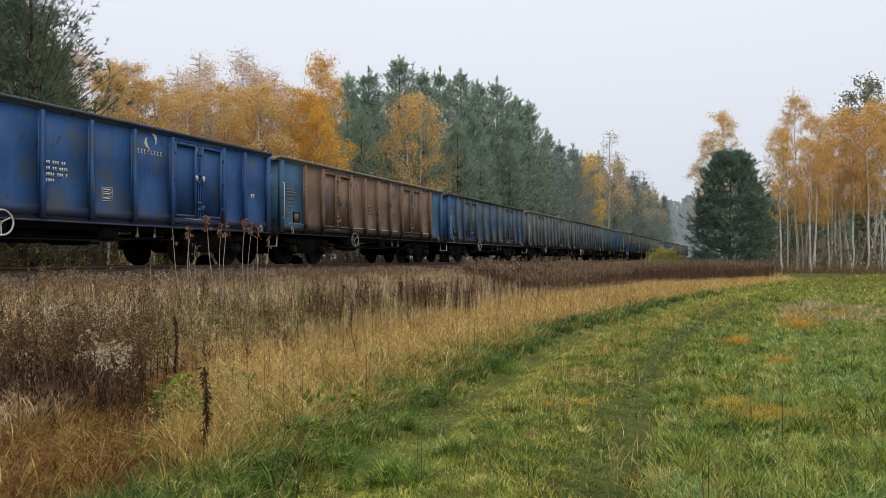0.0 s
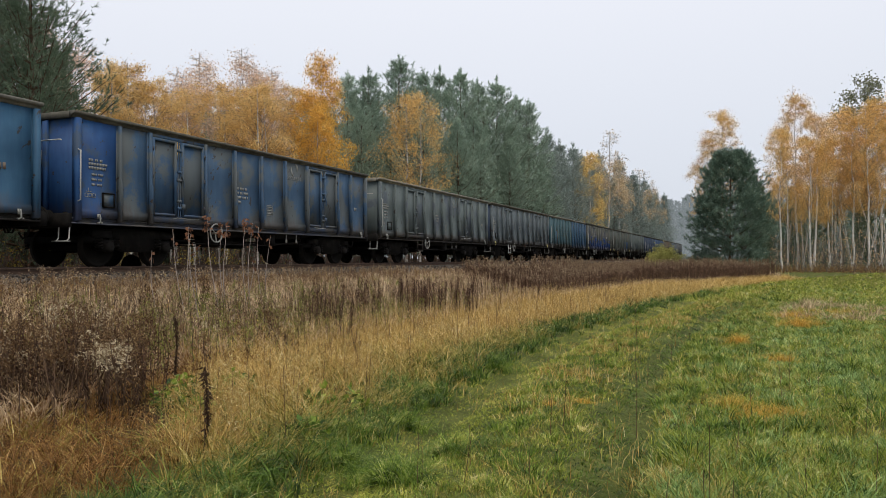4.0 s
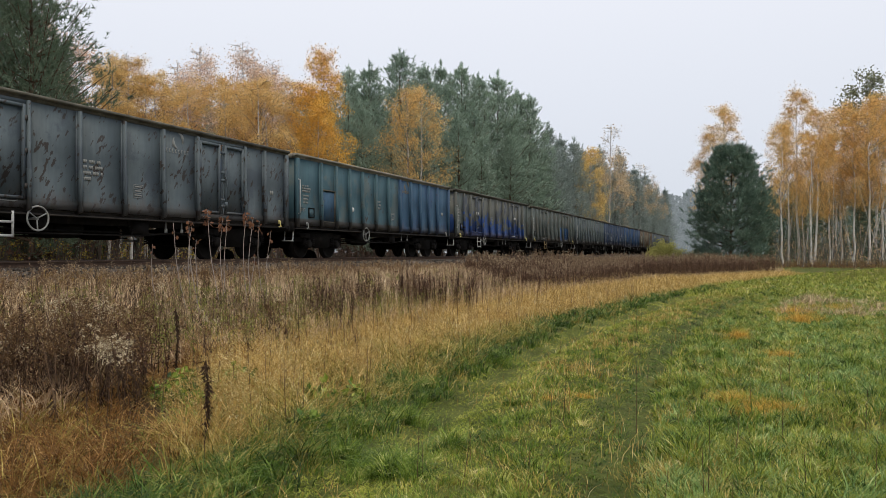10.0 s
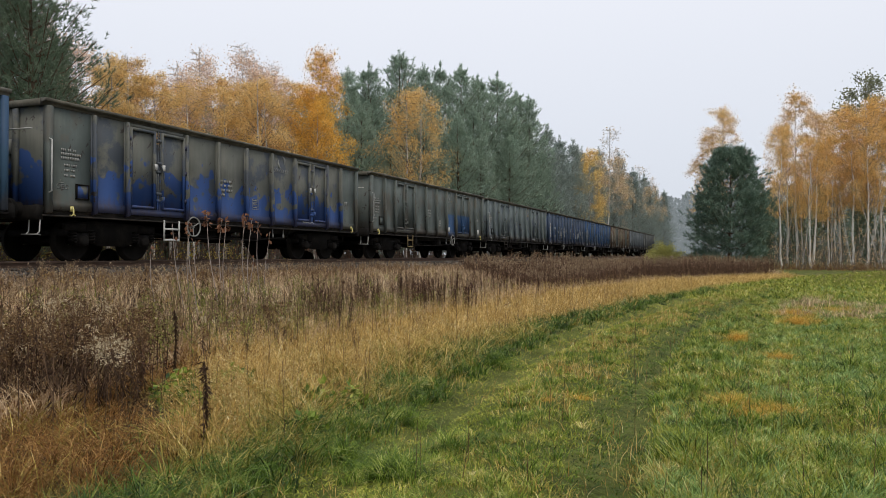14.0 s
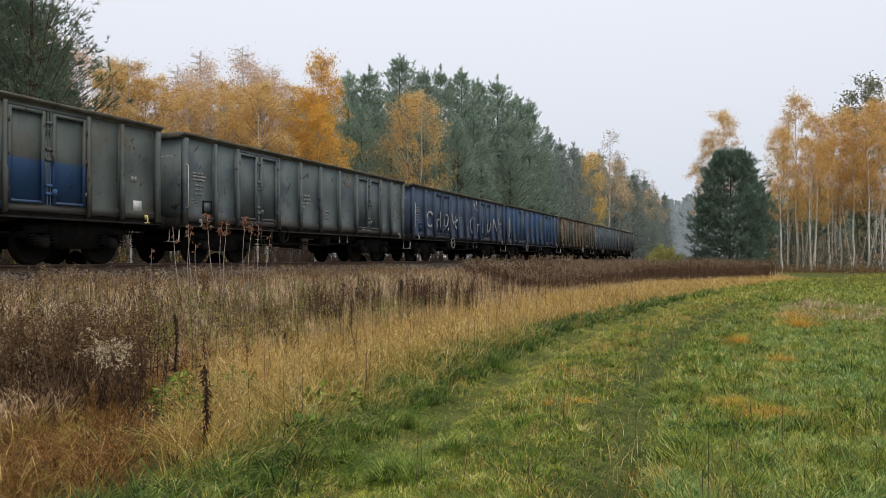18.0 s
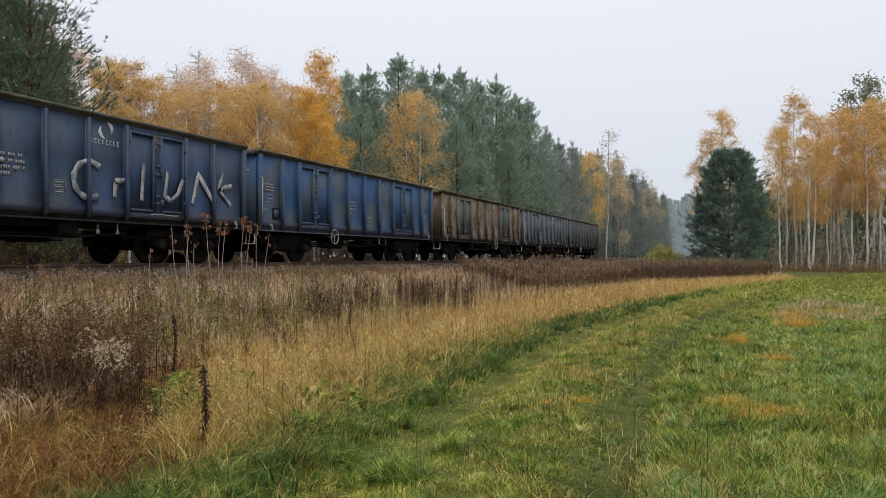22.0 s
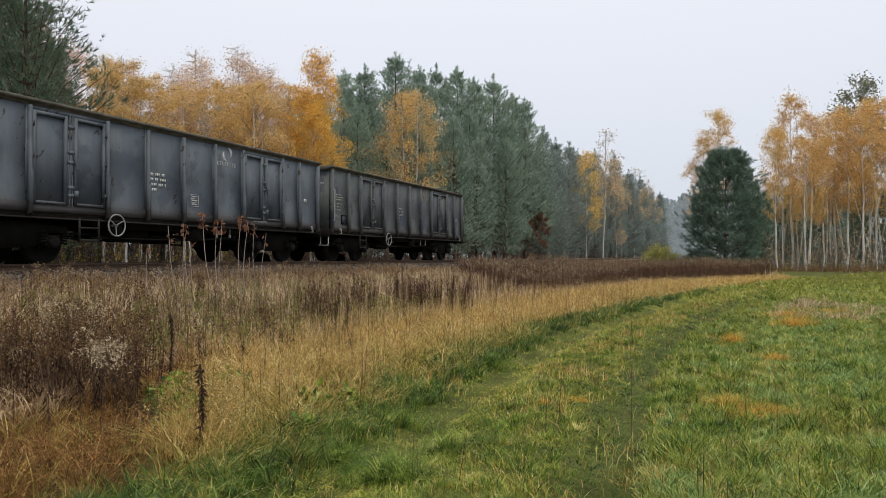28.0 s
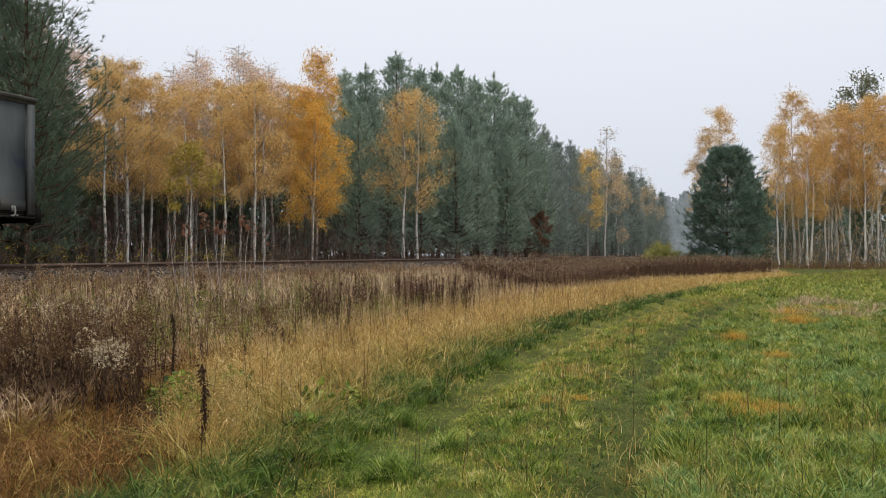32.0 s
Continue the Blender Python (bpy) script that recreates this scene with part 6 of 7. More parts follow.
turf("golden_grass", 140000, 4.4, 58, 1.6, lambda y: np.where(y < 9, -3.7 - 0.75 * np.maximum(0, y - 4), weed_x(y) - 0.8), lambda y: path_x(y) - 1.6 - 0.5 * smooth01(6, 3, y) + 0.5 * wave(y, y * 0.3, 0.7, 2), (0.16, 0.52), (0.0035, 0.0065), (0.3, 1.7), M["grass_gold"], "tall dry golden grass beside the field track", lambda x, y: np.clip(0.12 + 0.88 * smooth01(-1.5, -3.0, x - path_x(y)), 0, 1) * clumpy(x, y) * (0.45 + 0.55 * smooth01(-0.4, 0.3, wave(x, y, 0.9, 23.0))) * (0.4 + 0.6 * smooth01(4.6, 8.5, y)), 3, clump=(12, 0.06))
turf("brown_grass", 60000, 2.4, 9.5, 1.3, lambda y: -9.5 + 0 * y, lambda y: np.where(y < 5.2, path_x(y) - 2.1, -3.9 - 0.3 * y) + 0.35 * wave(y, y, 0.6, 3), (0.14, 0.38), (0.0035, 0.006), (0.5, 1.9), M["grass_brown"], "rust-brown dry grass before the goldenrod", clumpy, 3, clump=(12, 0.05))
turf("green_grass", 22000, 2.6, 40, 1.7, lambda y: -7.0 + 0 * y, lambda y: path_x(y) - 1.6, (0.15, 0.4), (0.006, 0.011), (0.5, 1.6), M["grass_lush"], "green blades low in the golden grass", lambda x, y: smooth01(-0.3, 0.5, wave(x, y, 0.8, 13.0)) * smooth01(-5.2, -4.2, x + 0.25 * (5 - y)) * smooth01(3.8, 5.5, y), clump=(8, 0.04))
turf("mixed_grass", 34000, 3.2, 14, 1.5, lambda y: -5.9 + 0 * y, lambda y: path_x(y) - 1.55, (0.16, 0.45), (0.004, 0.008), (0.5, 2.0), M["grass_olive"], "olive and straw-coloured grass mixed", lambda x, y: (0.35 + 0.65 * smooth01(-5.4, -4.2, x)) * (0.3 + 0.7 * smooth01(4.0, 5.5, y)) * smooth01(-0.3, 0.5, wave(x, y, 0.7, 29.0)), 3, clump=(12, 0.05))
turf("golden_wisps", 9000, 2.8, 7.5, 1.2, lambda y: -7.6 + 0 * y, lambda y: path_x(y) - 1.9, (0.2, 0.42), (0.004, 0.007), (0.6, 2.2), M["grass_brown"], "russet blades arching over brown grass", lambda x, y: smooth01(-0.3, 0.5, wave(x, y, 0.5, 33.0)), 3, clump=(10, 0.05))
turf("tan_grass", 70000, 4, 75, 1.7, lambda y: -12.9 + 0 * y, lambda y: weed_x(y) + 0.4, (0.25, 0.6), (0.005, 0.010), (0.3, 1.4), M["grass_tan"], "dull tan grass on the railway bank", clumpy, 2, cap=1.27)
turf("bank_green", 9000, 5, 30, 1.4, lambda y: -12.0 + 0 * y, lambda y: weed_x(y) + 0.2, (0.15, 0.4), (0.007, 0.014), (0.4, 1.4), M["grass_green"], "olive green tufts on the railway bank", lambda x, y: smooth01(0.0, 0.5, wave(x, y, 0.9, 17.0)), 2, cap=1.05)
turf("track_weeds", 16000, 4, 90, 1.5, lambda y: XC + 1.2 + 0 * y, lambda y: XC + 3.1 + 0 * y, (0.55, 0.75), (0.006, 0.012), (0.5, 1.8), M["weed_leaf"], "dry grass creeping over the railway shoulder", lambda x, y: smooth01(-0.4, 0.4, wave(x, y, 0.6, 43.0)), 2, cap=1.32)
turf("meadow_grass", 16000, -9, 3.3, 0.7, lambda y: -4.6 + 0 * y, lambda y: 8.0 + 0 * y, (0.06, 0.16), (0.006, 0.012), (0.4, 1.6), M["grass_green"], "meadow grass round the standing place", clumpy, 2, clump=(9, 0.03))
turf("short_turf", 16000, -9, 3.3, 0.7, lambda y: -4.6 + 0 * y, lambda y: 8.0 + 0 * y, (0.03, 0.08), (0.008, 0.015), (0.8, 2.2), M["grass_green"], "short grass round the standing place", None, 2)
turf("meadow_grass", 50000, 3.2, 45, 1.3, right_edge, lambda y: 0.2 * y + 9.0, (0.05, 0.16), (0.006, 0.012), (0.4, 1.6), M["grass_green"], "meadow grass beyond the field track", clumpy, 2, clump=(9, 0.04))
turf("brown_grass", 12000, -9, 2.8, 0.7, lambda y: -9.6 + 0 * y, lambda y: -3.9 + 0.3 * wave(y, y, 0.6, 3), (0.2, 0.5), (0.005, 0.011), (0.4, 1.9), M["grass_brown"], "brown dry grass beside the meadow", clumpy, 2, clump=(10, 0.05))
turf("tan_grass", 9000, -12, 5, 0.8, lambda y: -12.7 + 0 * y, lambda y: -8.8 + 0 * y, (0.25, 0.6), (0.007, 0.013), (0.3, 1.4), M["grass_tan"], "dull tan grass further along the bank", clumpy, 2, cap=1.17)


def tussock(x, y, r, h, n, mat, label):
    """A patch of ragged little clumps, higher towards its middle."""
    k = max(6, n // 22)
    a, d = RNG.uniform(0, 6.28, k), r * np.abs(RNG.normal(0, 0.62, k))
    cx, cy = x + d * np.cos(a), y + 0.8 * d * np.sin(a)
    size = RNG.uniform(0.35, 1.15, k) * np.exp(-(d / r) ** 2 * 0.35)
    i = np.repeat(np.arange(k), 22)
    dx, dy = RNG.normal(0, 0.028, len(i)), RNG.normal(0, 0.028, len(i))
    px, py = cx[i] + dx, cy[i] + dy
    b = np.stack((px, py, land(px, py) - 0.01), 1)
    s = Stock().blades(b, h * size[i] * RNG.uniform(0.5, 1.2, len(i)), RNG.uniform(0.004, 0.007, len(i)), RNG.uniform(0.3, 1.9, len(i)), np.arctan2(dy, dx) + RNG.normal(0, 0.7, len(i)), 4)
    tagged(new("grass_tussock", s.mesh("grass_tussock", mat)), label, "grass tussock", "tussocks", "stuff")


for x, y, r, h, n in ((-1.91, 7.58, 0.10, 0.09, 240), (-1.58, 7.87, 0.11, 0.10, 280), (-0.12, 8.1, 0.2, 0.2, 900), (0.26, 7.85, 0.24, 0.2, 900), (0.08, 7.5, 0.25, 0.17, 700), (0.47, 12.0, 0.28, 0.22, 600), (-0.08, 14.1, 0.35, 0.26, 700), (1.1, 18.3, 0.6, 0.4, 1100), (1.2, 20.6, 0.6, 0.4, 900), (2.2, 22.5, 0.8, 0.3, 700)):
    tussock(x, y, r, h, n, M["grass_orange"], "orange-brown withered grass tussock in the meadow")
for x, y, r, h, n in ((-2.75, 4.9, 0.28, 0.3, 900), (-3.2, 9.9, 0.4, 0.3, 700), (-4.9, 5.9, 0.4, 0.35, 800), (-3.1, 5.6, 0.3, 0.3, 600), (-2.35, 4.75, 0.36, 0.34, 1500), (-2.2, 5.5, 0.3, 0.26, 900), (-2.9, 6.3, 0.35, 0.3, 900), (-5.2, 6.2, 0.4, 0.42, 1300), (-4.65, 6.0, 0.35, 0.36, 900), (-4.2, 5.3, 0.3, 0.3, 600)):
    tussock(x, y, r, h, n, M["grass_lush"], "fresh green grass tussock at the track's edge")


def weeds(name, n, box_y, lo, hi, h, power, leaf_n, leaf, head, seed, mats, label, keep=None, stalk=0.006, cap=None):
    x, y = scatter(n, box_y[0], box_y[1], power, lo, hi)
    if keep is not None:
        k = RNG.random(n) < keep(x, y)
        x, y = x[k], y[k]
    n = len(x)
    rng = np.random.default_rng(seed)
    b = np.stack((x, y, land(x, y) - 0.02), 1)
    hh = rng.uniform(h[0], h[1], n) * (1 + 0.15 * wave(x, y, 1.3, 6.0))
    if name == "tall_weeds":
        hh = hh * (0.55 + 0.45 * smooth01(28, 46, y))
    if cap:
        hh = np.minimum(hh, np.maximum(0.15, (cap - b[:, 2]) * rng.uniform(0.7, 1.1, n)))
    tip = b + np.stack((rng.normal(0, 0.08, n) * hh, rng.normal(0, 0.08, n) * hh, hh), 1)
    s = Stock()
    s.tubes(b, tip, stalk, stalk * 0.5, 3)
    tagged(new(name + "_stalks", s.mesh(name + "_stalks", mats[0])), label + ", bare brown stalks", "weeds", kind="stuff")
    i = np.repeat(np.arange(n), leaf_n)
    m = len(i)
    f = rng.uniform(0.12, 0.9, m)[:, None]
    c = b[i] * (1 - f) + tip[i] * f
    d = unit(np.stack((rng.normal(0, 0.6, m), rng.normal(0, 0.6, m), rng.uniform(-1.8, 0.2, m)), 1))
    s = Stock().leaves(c, d, unit(np.cross(d, rand_dirs(m, rng))), leaf * rng.uniform(0.5, 1.4, m), leaf * rng.uniform(0.08, 0.2, m))
    tagged(new(name + "_leaves", s.mesh(name + "_leaves", mats[1])), label + ", withered leaves", "weeds", kind="stuff")
    if head:
        i = np.repeat(np.arange(n), head)
        m = len(i)
        d = unit(np.stack((rng.normal(0, 0.8, m), rng.normal(0, 0.8, m), rng.uniform(-0.2, 1.0, m)), 1))
        f = rng.uniform(0.82, 1.0, m)[:, None]
        c = b[i] * (1 - f) + tip[i] * f + rng.normal(0, 0.28 * leaf, (m, 3)) * (1, 1, 0.5)
        s = Stock().leaves(c, d, unit(np.cross(d, rand_dirs(m, rng))), 0.3 * leaf * rng.uniform(0.5, 2.2, m), 0.14 * leaf * rng.uniform(0.5, 1.8, m))
        tagged(new(name + "_seed_heads", s.mesh(name + "_seed_heads", mats[2])), label + ", fluffy seed heads", "weeds", kind="stuff")


WM = (M["weed_stalk"], M["weed_leaf"], M["weed_head"])


def heap(x, y):
    """The goldenrod's ragged patch."""
    d = np.hypot((x + 6.95) / 1.75, (y - 6.0) / 1.5)
    return smooth01(1.25, 0.6, d + 0.35 * wave(x, y, 0.35, 51.0)) * smooth01(-0.15, 0.3, -x - 0.945 * y)


def goldenrod_stand(n, keep, box, h, seed, label, cream=0.3):
    """Dead goldenrod: a bent stalk, dark leaves hanging along it, arching plumes at the top."""
    rng = np.random.default_rng(seed)
    x, y = rng.uniform(box[0], box[1], n), rng.uniform(box[2], box[3], n)
    k = rng.random(n) < keep(x, y)
    x, y = x[k], y[k]
    stalks, leaves, plumes, crests = Stock(), Stock(), Stock(), Stock()
    for px, py in zip(x, y):
        foot = np.array((px, py, float(land(px, py)) - 0.03))
        tall = rng.uniform(*h) * (1 + 0.18 * float(wave(px, py, 0.6, 6.0)))
        lean = rng.normal(0, 0.10, 2)
        f = np.linspace(0, 1, 5)
        line = foot + np.stack((lean[0] * tall * f ** 1.6, lean[1] * tall * f ** 1.6, tall * f), 1)
        stalks.tubes(line[:-1], line[1:], 0.0045, 0.0035, 3)
        m = 26
        u = rng.uniform(0.1, 0.85, m)
        c = np.stack([np.interp(u, f, line[:, i]) for i in range(3)], 1)
        a = rng.uniform(0, 6.28, m)
        d = unit(np.stack((np.cos(a) * 0.55, np.sin(a) * 0.55, rng.uniform(-1.5, -0.15, m)), 1))
        side = unit(np.cross(d, rand_dirs(m, rng)))
        leaves.leaves(c, d, side, rng.uniform(0.05, 0.13, m), rng.uniform(0.007, 0.018, m))
        bright = float(wave(px, py, 0.5, 19.0)) > 1 - 2 * cream
        for j in range(rng.integers(5, 9)):
            root = np.array([np.interp(rng.uniform(0.74, 1.0), f, line[:, i]) for i in range(3)])
            a, reach = rng.uniform(0, 6.28), rng.uniform(0.05, 0.15)
            out = np.array((math.cos(a), math.sin(a), 0))
            q = rng.random(13)
            c = root + out * (reach * q)[:, None] + np.stack((0 * q, 0 * q, 0.09 * np.sin(q * 2.7)), 1) + rng.normal(0, 0.005, (13, 3))
            d = unit(out + rng.normal(0, 0.6, (13, 3)) + (0, 0, -0.2))
            (crests if bright else plumes).leaves(c, d, unit(np.cross(d, rand_dirs(13, rng))), rng.uniform(0.016, 0.034, 13), rng.uniform(0.007, 0.014, 13))
    for nm, st, mt, what in (("stalks", stalks, "weed_stalk", "brown stalks"), ("leaves", leaves, "weed_dark", "dark hanging leaves"), ("plumes", plumes, "plume", "brown plumes"), ("crests", crests, "plume_crest", "faded cream plumes")):
        if st.n:
            tagged(new("goldenrod_" + nm, st.mesh("goldenrod_" + nm, M[mt])), label + ", " + what, "weeds", kind="stuff")


goldenrod_stand(1150, heap, (-9.4, -4.9, 3.9, 8.2), (0.52, 0.92), 401, "dense dead goldenrod", 0.33)
goldenrod_stand(230, lambda x, y: smooth01(-0.3, 0.3, wave(x, y, 0.8, 31.0)) * smooth01(-0.6, 0.2, -x - 0.6 * y), (-10.5, -6.2, 7.4, 13.0), (0.35, 0.65), 402, "lower dead goldenrod up the bank", 0.3)


def dock_stand(n, keep, box, h, seed, label):
    """Dead dock: straight stalks with dense rust-black seed spikes."""
    rng = np.random.default_rng(seed)
    x, y = rng.uniform(box[0], box[1], n), rng.uniform(box[2], box[3], n)
    k = rng.random(n) < keep(x, y)
    x, y = x[k], y[k]
    n = len(x)
    foot = np.stack((x, y, land(x, y) - 0.02), 1)
    tall = rng.uniform(h[0], h[1], n)
    tip = foot + np.stack((rng.normal(0, 0.05, n) * tall, rng.normal(0, 0.05, n) * tall, tall), 1)
    tagged(new("dock_stalks", Stock().tubes(foot, tip, 0.006, 0.003, 3).mesh("dock_stalks", M["weed_dark"])), label + ", stalks", "weeds", kind="stuff")
    i = np.repeat(np.arange(n), 70)
    m = len(i)
    f = rng.uniform(0.35, 1.0, m)[:, None]
    a = rng.uniform(0, 6.28, m)
    out = np.stack((np.cos(a), np.sin(a), rng.uniform(-0.3, 1.0, m)), 1)
    c = foot[i] * (1 - f) + tip[i] * f + out * rng.uniform(0.0, 0.025, m)[:, None]
    d = unit(out)
    tagged(new("dock_spikes", Stock().leaves(c, d, unit(np.cross(d, rand_dirs(m, rng))), rng.uniform(0.012, 0.035, m), rng.uniform(0.010, 0.022, m)).mesh("dock_spikes", M["dock_seed"])), label + ", seed spikes", "weeds", kind="stuff")


dock_stand(560, lambda x, y: patches(x, y, 1.1, 91.0, -0.1, 0.35), (-8.6, -6.3, 12.2, 20.0), (0.65, 1.05), 431, "rust-black dock in dry grass")
dock_stand(560, lambda x, y: patches(x, y, 1.4, 95.0, -0.1, 0.4) * smooth01(-1.2, 0.2, weed_x(y) - x), (-9.0, -4.6, 18.0, 34.0), (0.7, 1.15), 433, "rust-black dock further along the bank")
dock_stand(60, lambda x, y: smooth01(-0.15, 0.3, -x - 0.90 * y), (-7.6, -4.8, 5.2, 7.4), (0.6, 0.95), 435, "black stalks at the goldenrod's edge")
weeds("yellowing_goldenrod", 420, (7.0, 20), lambda y: -10.5 + 0 * y, lambda y: weed_x(y) + 0.4, (0.35, 0.8), 1.2, 40, 0.085, 10, 404, (M["weed_stalk"], M["weed_green"], M["plume"]), "goldenrod with yellow-green leaves left", lambda x, y: smooth01(-0.1, 0.4, wave(x, y, 0.8, 37.0)), 0.005, 1.1)
weeds("bank_weeds", 1500, (7.5, 45), lambda y: -12.5 + 0 * y, lambda y: weed_x(y) + 0.3, (0.25, 0.85), 1.5, 18, 0.10, 14, 403, WM, "thin dead weeds on the railway bank", lambda x, y: smooth01(-0.5, 0.4, wave(x, y, 0.8, 41.0)), 0.006, 1.14)
weeds("shoulder_weeds", 1300, (5, 26), lambda y: -12.8 + 0 * y, lambda y: -11.0 + 0 * y, (0.34, 0.62), 1.3, 20, 0.085, 12, 423, WM, "low brown weeds on the ballast shoulder", lambda x, y: 0.25 + 0.75 * smooth01(-0.4, 0.3, wave(x, y, 0.9, 53.0)), 0.005, 1.34)
weeds("tall_weeds", 3000, (29, 59.5), lambda y: weed_x(y) - 4.5, lambda y: weed_x(y), (1.0, 1.5), 1.0, 26, 0.15, 12, 405, (M["weed_stalk"], M["weed_russet"], M["weed_head"]), "tall dark dead weeds", None, 0.013)
weeds("green_weeds", 260, (6.5, 15), lambda y: -9.8 + 0 * y, lambda y: -6.4 + 0 * y, (0.4, 0.85), 1.0, 30, 0.08, 8, 409, (M["weed_stalk"], M["weed_green"], M["weed_head"]), "half-green goldenrod", None, 0.005)
weeds("meadow_weeds", 260, (40, 62), lambda y: path_x(y) + 1.0, lambda y: 0.17 * y + 3, (0.3, 0.7), 1.0, 16, 0.16, 6, 415, (M["weed_green"], M["weed_green"], M["weed_head"]), "yellow-green weeds at the meadow's far end", clumpy, 0.012)
weeds("grass_stems", 190, (4.2, 34), lambda y: path_x(y) - 4.8, lambda y: path_x(y) - 1.5, (0.45, 0.8), 1.4, 5, 0.03, 8, 411, (M["weed_stalk"], M["weed_stalk"], M["weed_leaf"]), "single dark stems in the golden grass", None, 0.0035)
weeds("meadow_stems", 130, (4.5, 34), lambda y: path_x(y) - 0.6, lambda y: 0.42 * y + 1, (0.25, 0.6), 1.2, 5, 0.025, 4, 413, (M["weed_stalk"], M["weed_stalk"], M["weed_leaf"]), "single dry stems in the meadow", None, 0.003)


weeds("golden_panicles", 3000, (4.6, 40), lambda y: np.where(y < 9, -3.9 - 0.6 * np.maximum(0, y - 4), weed_x(y) - 0.4), lambda y: path_x(y) - 1.9, (0.34, 0.6), 1.7, 3, 0.05, 16, 417, (M["panicle"], M["grass_gold"], M["panicle"]), "golden grass in seed", lambda x, y: 0.2 + 0.8 * smooth01(-0.3, 0.4, wave(x, y, 0.6, 71.0)), 0.0011)
weeds("grove_weeds", 1100, (80, 92), lambda y: 2.0 + 0 * y, lambda y: 30 + 0 * y, (0.4, 1.0), 0.7, 16, 0.2, 4, 419, (M["weed_stalk"], M["weed_leaf"], M["weed_head"]), "red-brown weeds along the foot of the birch grove", None, 0.012)


def herb(x, y, h, r, n, leaf):
    """A low broad-leaved plant in the grass."""
    top = tagged(new("green_herb"), "low broad-leaved green herb in the dry grass", "herb", "herbs")
    top.location = (x, y, float(land(x, y)))
    t_st, l_st, c_st = dome_parts(int(abs(x) * 97), h, r, n, leaf)
    piece("stems", l_st.mesh("stems", M["weed_green"]), None, top)
    piece("foliage", c_st.mesh("foliage", M["grass_lush"]), None, top)


for x, y, h, r, n in ((-3.9, 6.3, 0.28, 0.24, 170), (-3.6, 6.5, 0.24, 0.2, 120), (-5.35, 6.05, 0.34, 0.3, 220), (-5.0, 6.5, 0.32, 0.3, 200), (-4.75, 5.6, 0.26, 0.22, 120), (-3.3, 5.2, 0.22, 0.2, 110)):
    herb(x, y, h, r, n, 0.085)


# single plants near the track
def dock(x, y, h, label):
    top = tagged(new("dock_plant"), label, "weed")
    top.location = (x, y, float(land(x, y)))
    rng = np.random.default_rng(int(abs(x) * 100))
    k = np.linspace(0, 1, 8)
    line = np.stack((0.05 * h * np.sin(k * 3), 0.02 * k, k * h), 1)
    piece("stalk", Stock().pipe(line, 0.006, 5).mesh("stalk", M["weed_dark"]), None, top)
    m = 260
    f = rng.uniform(0.2, 1.0, m)
    c = np.stack([np.interp(f, k, line[:, i]) for i in range(3)], 1)
    d = unit(np.stack((rng.normal(0, 0.6, m), rng.normal(0, 0.6, m), rng.uniform(-2.2, -0.2, m)), 1))
    piece("withered_foliage", Stock().leaves(c, d, unit(np.cross(d, rand_dirs(m, rng))), rng.uniform(0.03, 0.08, m), rng.uniform(0.008, 0.02, m)).mesh("withered_foliage", M["weed_dark"]), None, top)


dock(-3.83, 4.58, 0.70, "black withered dock stalk in the grass")
dock(-6.2, 6.9, 0.85, "black withered weed stalk beside goldenrod")


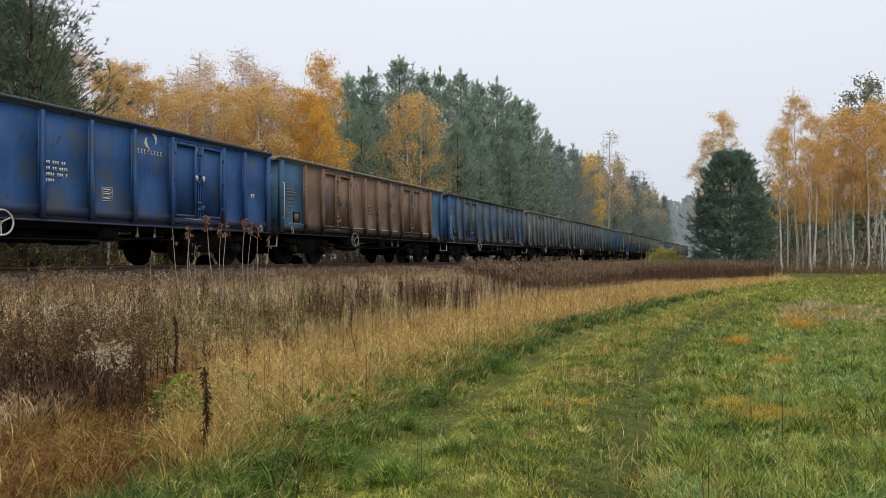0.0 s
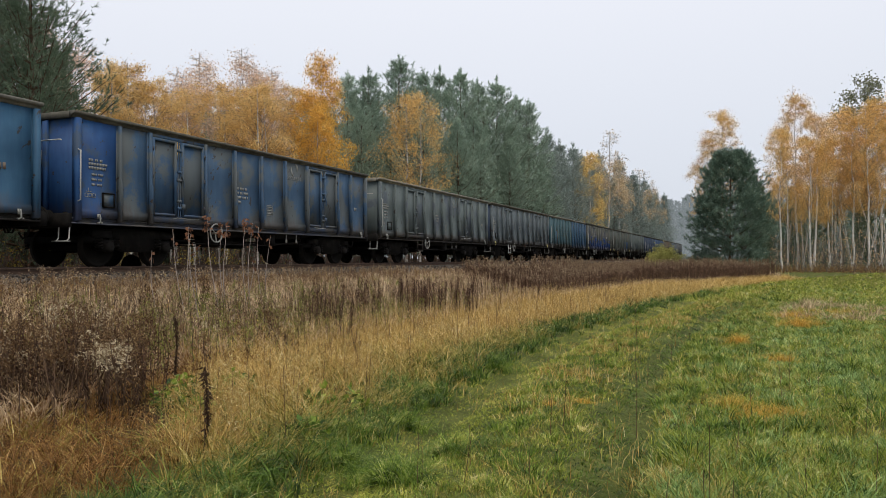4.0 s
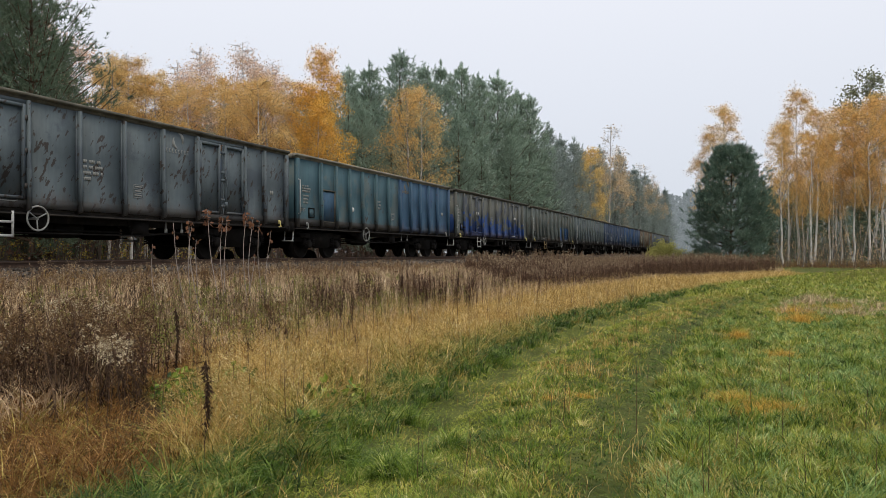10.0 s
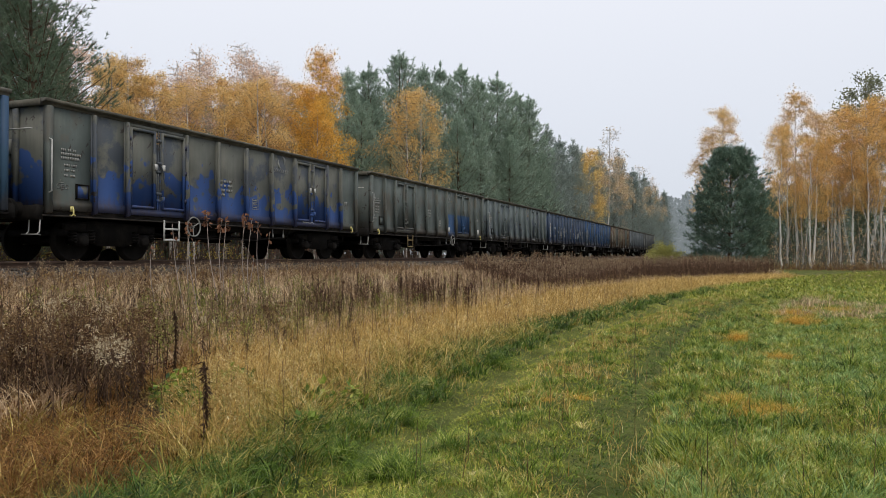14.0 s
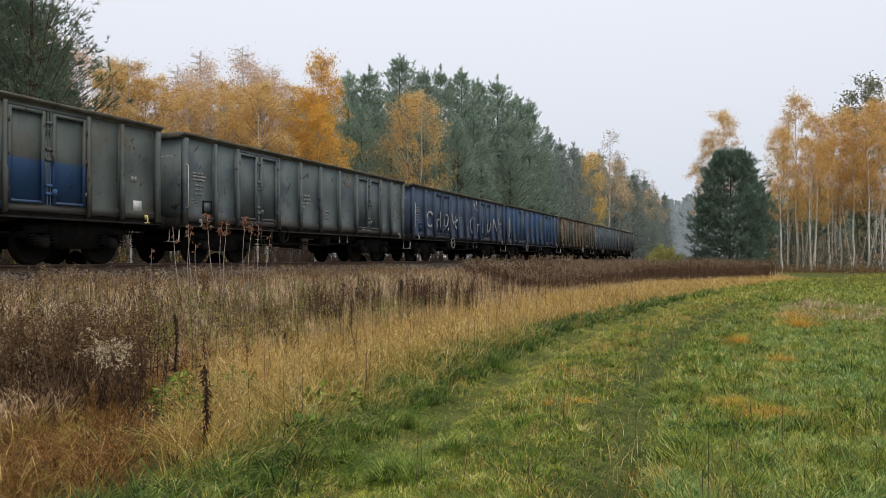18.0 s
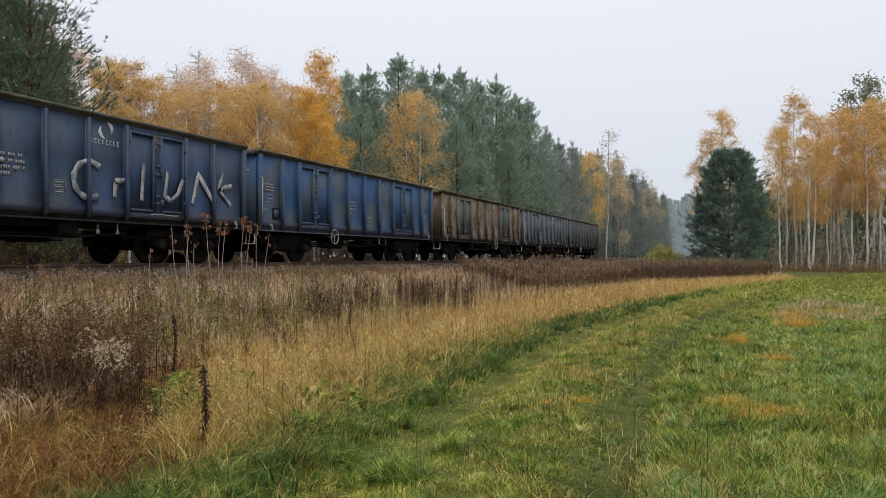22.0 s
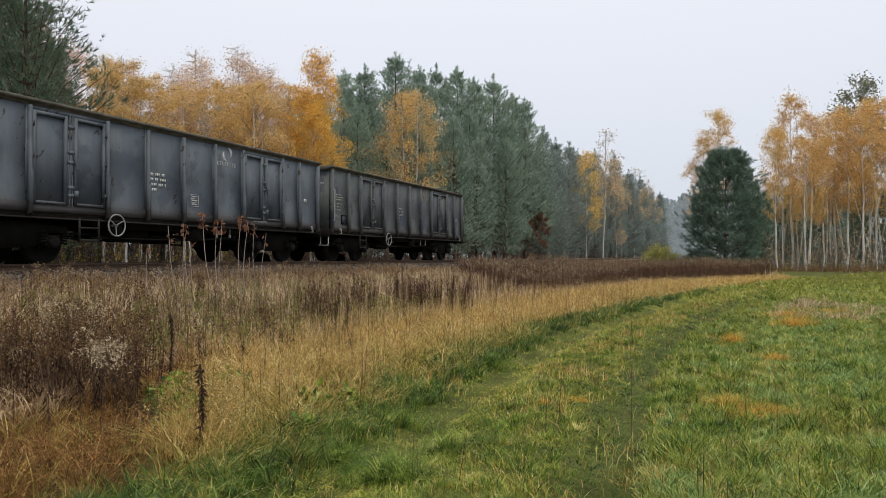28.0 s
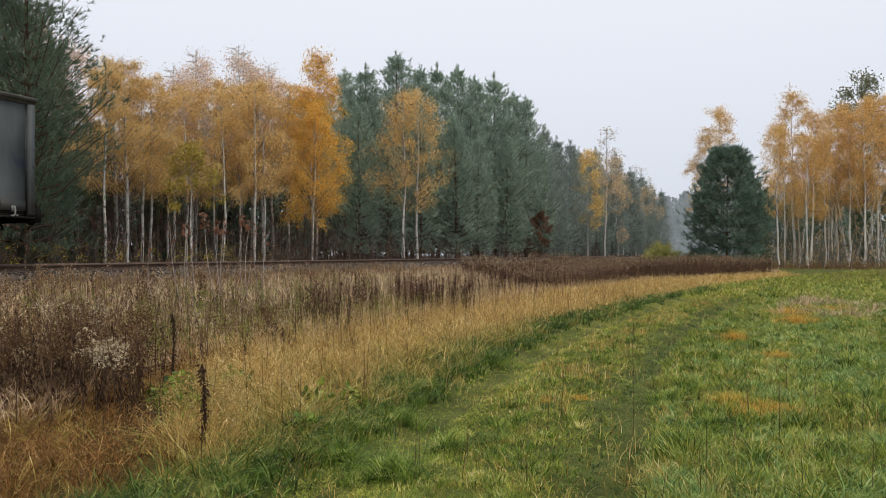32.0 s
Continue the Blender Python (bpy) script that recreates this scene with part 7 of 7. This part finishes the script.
def sapling(x, y, h, lean, leaves):
    top = tagged(new("aspen_sapling"), "thin pale sapling with a few red leaves on top", "sapling", "saplings before the railway")
    top.location = (x, y, float(land(x, y)) - 0.03)
    rng = np.random.default_rng(int(abs(x * 131 + y * 37)))
    k = np.linspace(0, 1, 9)
    line = np.stack((lean * h * k ** 1.3 + 0.03 * np.sin(k * 5 + x * 7), 0.03 * np.sin(k * 4 + x * 3), k * h), 1)
    piece("stem", Stock().pipe(line, np.linspace(0.009, 0.0045, 9), 5).mesh("stem", M["stalk_pale"]), None, top)
    c = np.stack([np.interp(rng.uniform(0.86, 1.02, leaves), k, line[:, i]) for i in range(3)], 1) + rng.normal(0, 0.03, (leaves, 3))
    d = unit(rng.normal(size=(leaves, 3)) + (0, 0, -0.8))
    piece("foliage", Stock().leaves(c, d, unit(np.cross(d, rand_dirs(leaves, rng))), rng.uniform(0.06, 0.12, leaves), rng.uniform(0.04, 0.08, leaves)).mesh("foliage", M["leaf_red"]), None, top)


for x, y, h, lean, lv_n in ((-9.6, 10.27, 1.28, -0.11, 3), (-9.55, 10.92, 1.69, -0.19, 4), (-9.7, 11.19, 1.59, 0.04, 5), (-9.6, 11.3, 1.75, -0.13, 9), (-9.6, 11.92, 1.98, -0.15, 30), (-9.5, 12.04, 1.85, -0.02, 12), (-9.65, 12.11, 1.84, -0.01, 26), (-9.6, 12.78, 1.97, -0.01, 24), (-9.55, 12.86, 1.9, 0.02, 16), (-9.6, 13.33, 1.82, -0.05, 6), (-9.5, 13.39, 1.63, 0.03, 5), (-9.9, 11.6, 1.3, 0.05, 3), (-9.3, 12.5, 1.2, 0.08, 3)):
    sapling(x, y, h, lean, lv_n)

# ---- movement
RUN = ((0.0, -0.3), (2.0, 10.39), (4.0, 21.31), (6.0, 32.42), (8.0, 43.62), (10.0, 54.8), (12.0, 66.23), (14.0, 77.95), (16.0, 90.03), (18.0, 102.22), (20.0, 114.57), (22.0, 126.89), (24.0, 139.66), (26.0, 152.31), (28.0, 164.94), (30.0, 177.56), (32.0, 189.92))


def run_at(t):
    """Metres that the train has gone by t seconds, glided between the known times."""
    k = min(int(t // 2), len(RUN) - 2)
    s = (t - RUN[k][0]) / 2
    p1, p2 = RUN[k][1], RUN[k + 1][1]
    p0 = RUN[k - 1][1] if k else 2 * p1 - p2
    p3 = RUN[k + 2][1] if k + 2 < len(RUN) else 2 * p2 - p1
    return p1 + 0.5 * s * (p2 - p0 + s * (2 * p0 - 5 * p1 + 4 * p2 - p3 + s * (3 * (p1 - p2) + p3 - p0)))


def motions():
    for k, wg in enumerate(WAGONS):
        walk(wg, [(0.5 * i, pose(XC, START[k] - run_at(0.5 * i), RZ)) for i in range(65)])
    turns = [(0.1 * i, math.degrees(run_at(0.1 * i) / 0.46)) for i in range(321)]
    for ws in WHEELS:
        at = ws.location.copy()
        walk(ws, [(t, pose(at.x, at.y, at.z, rx)) for t, rx in turns])


motions()
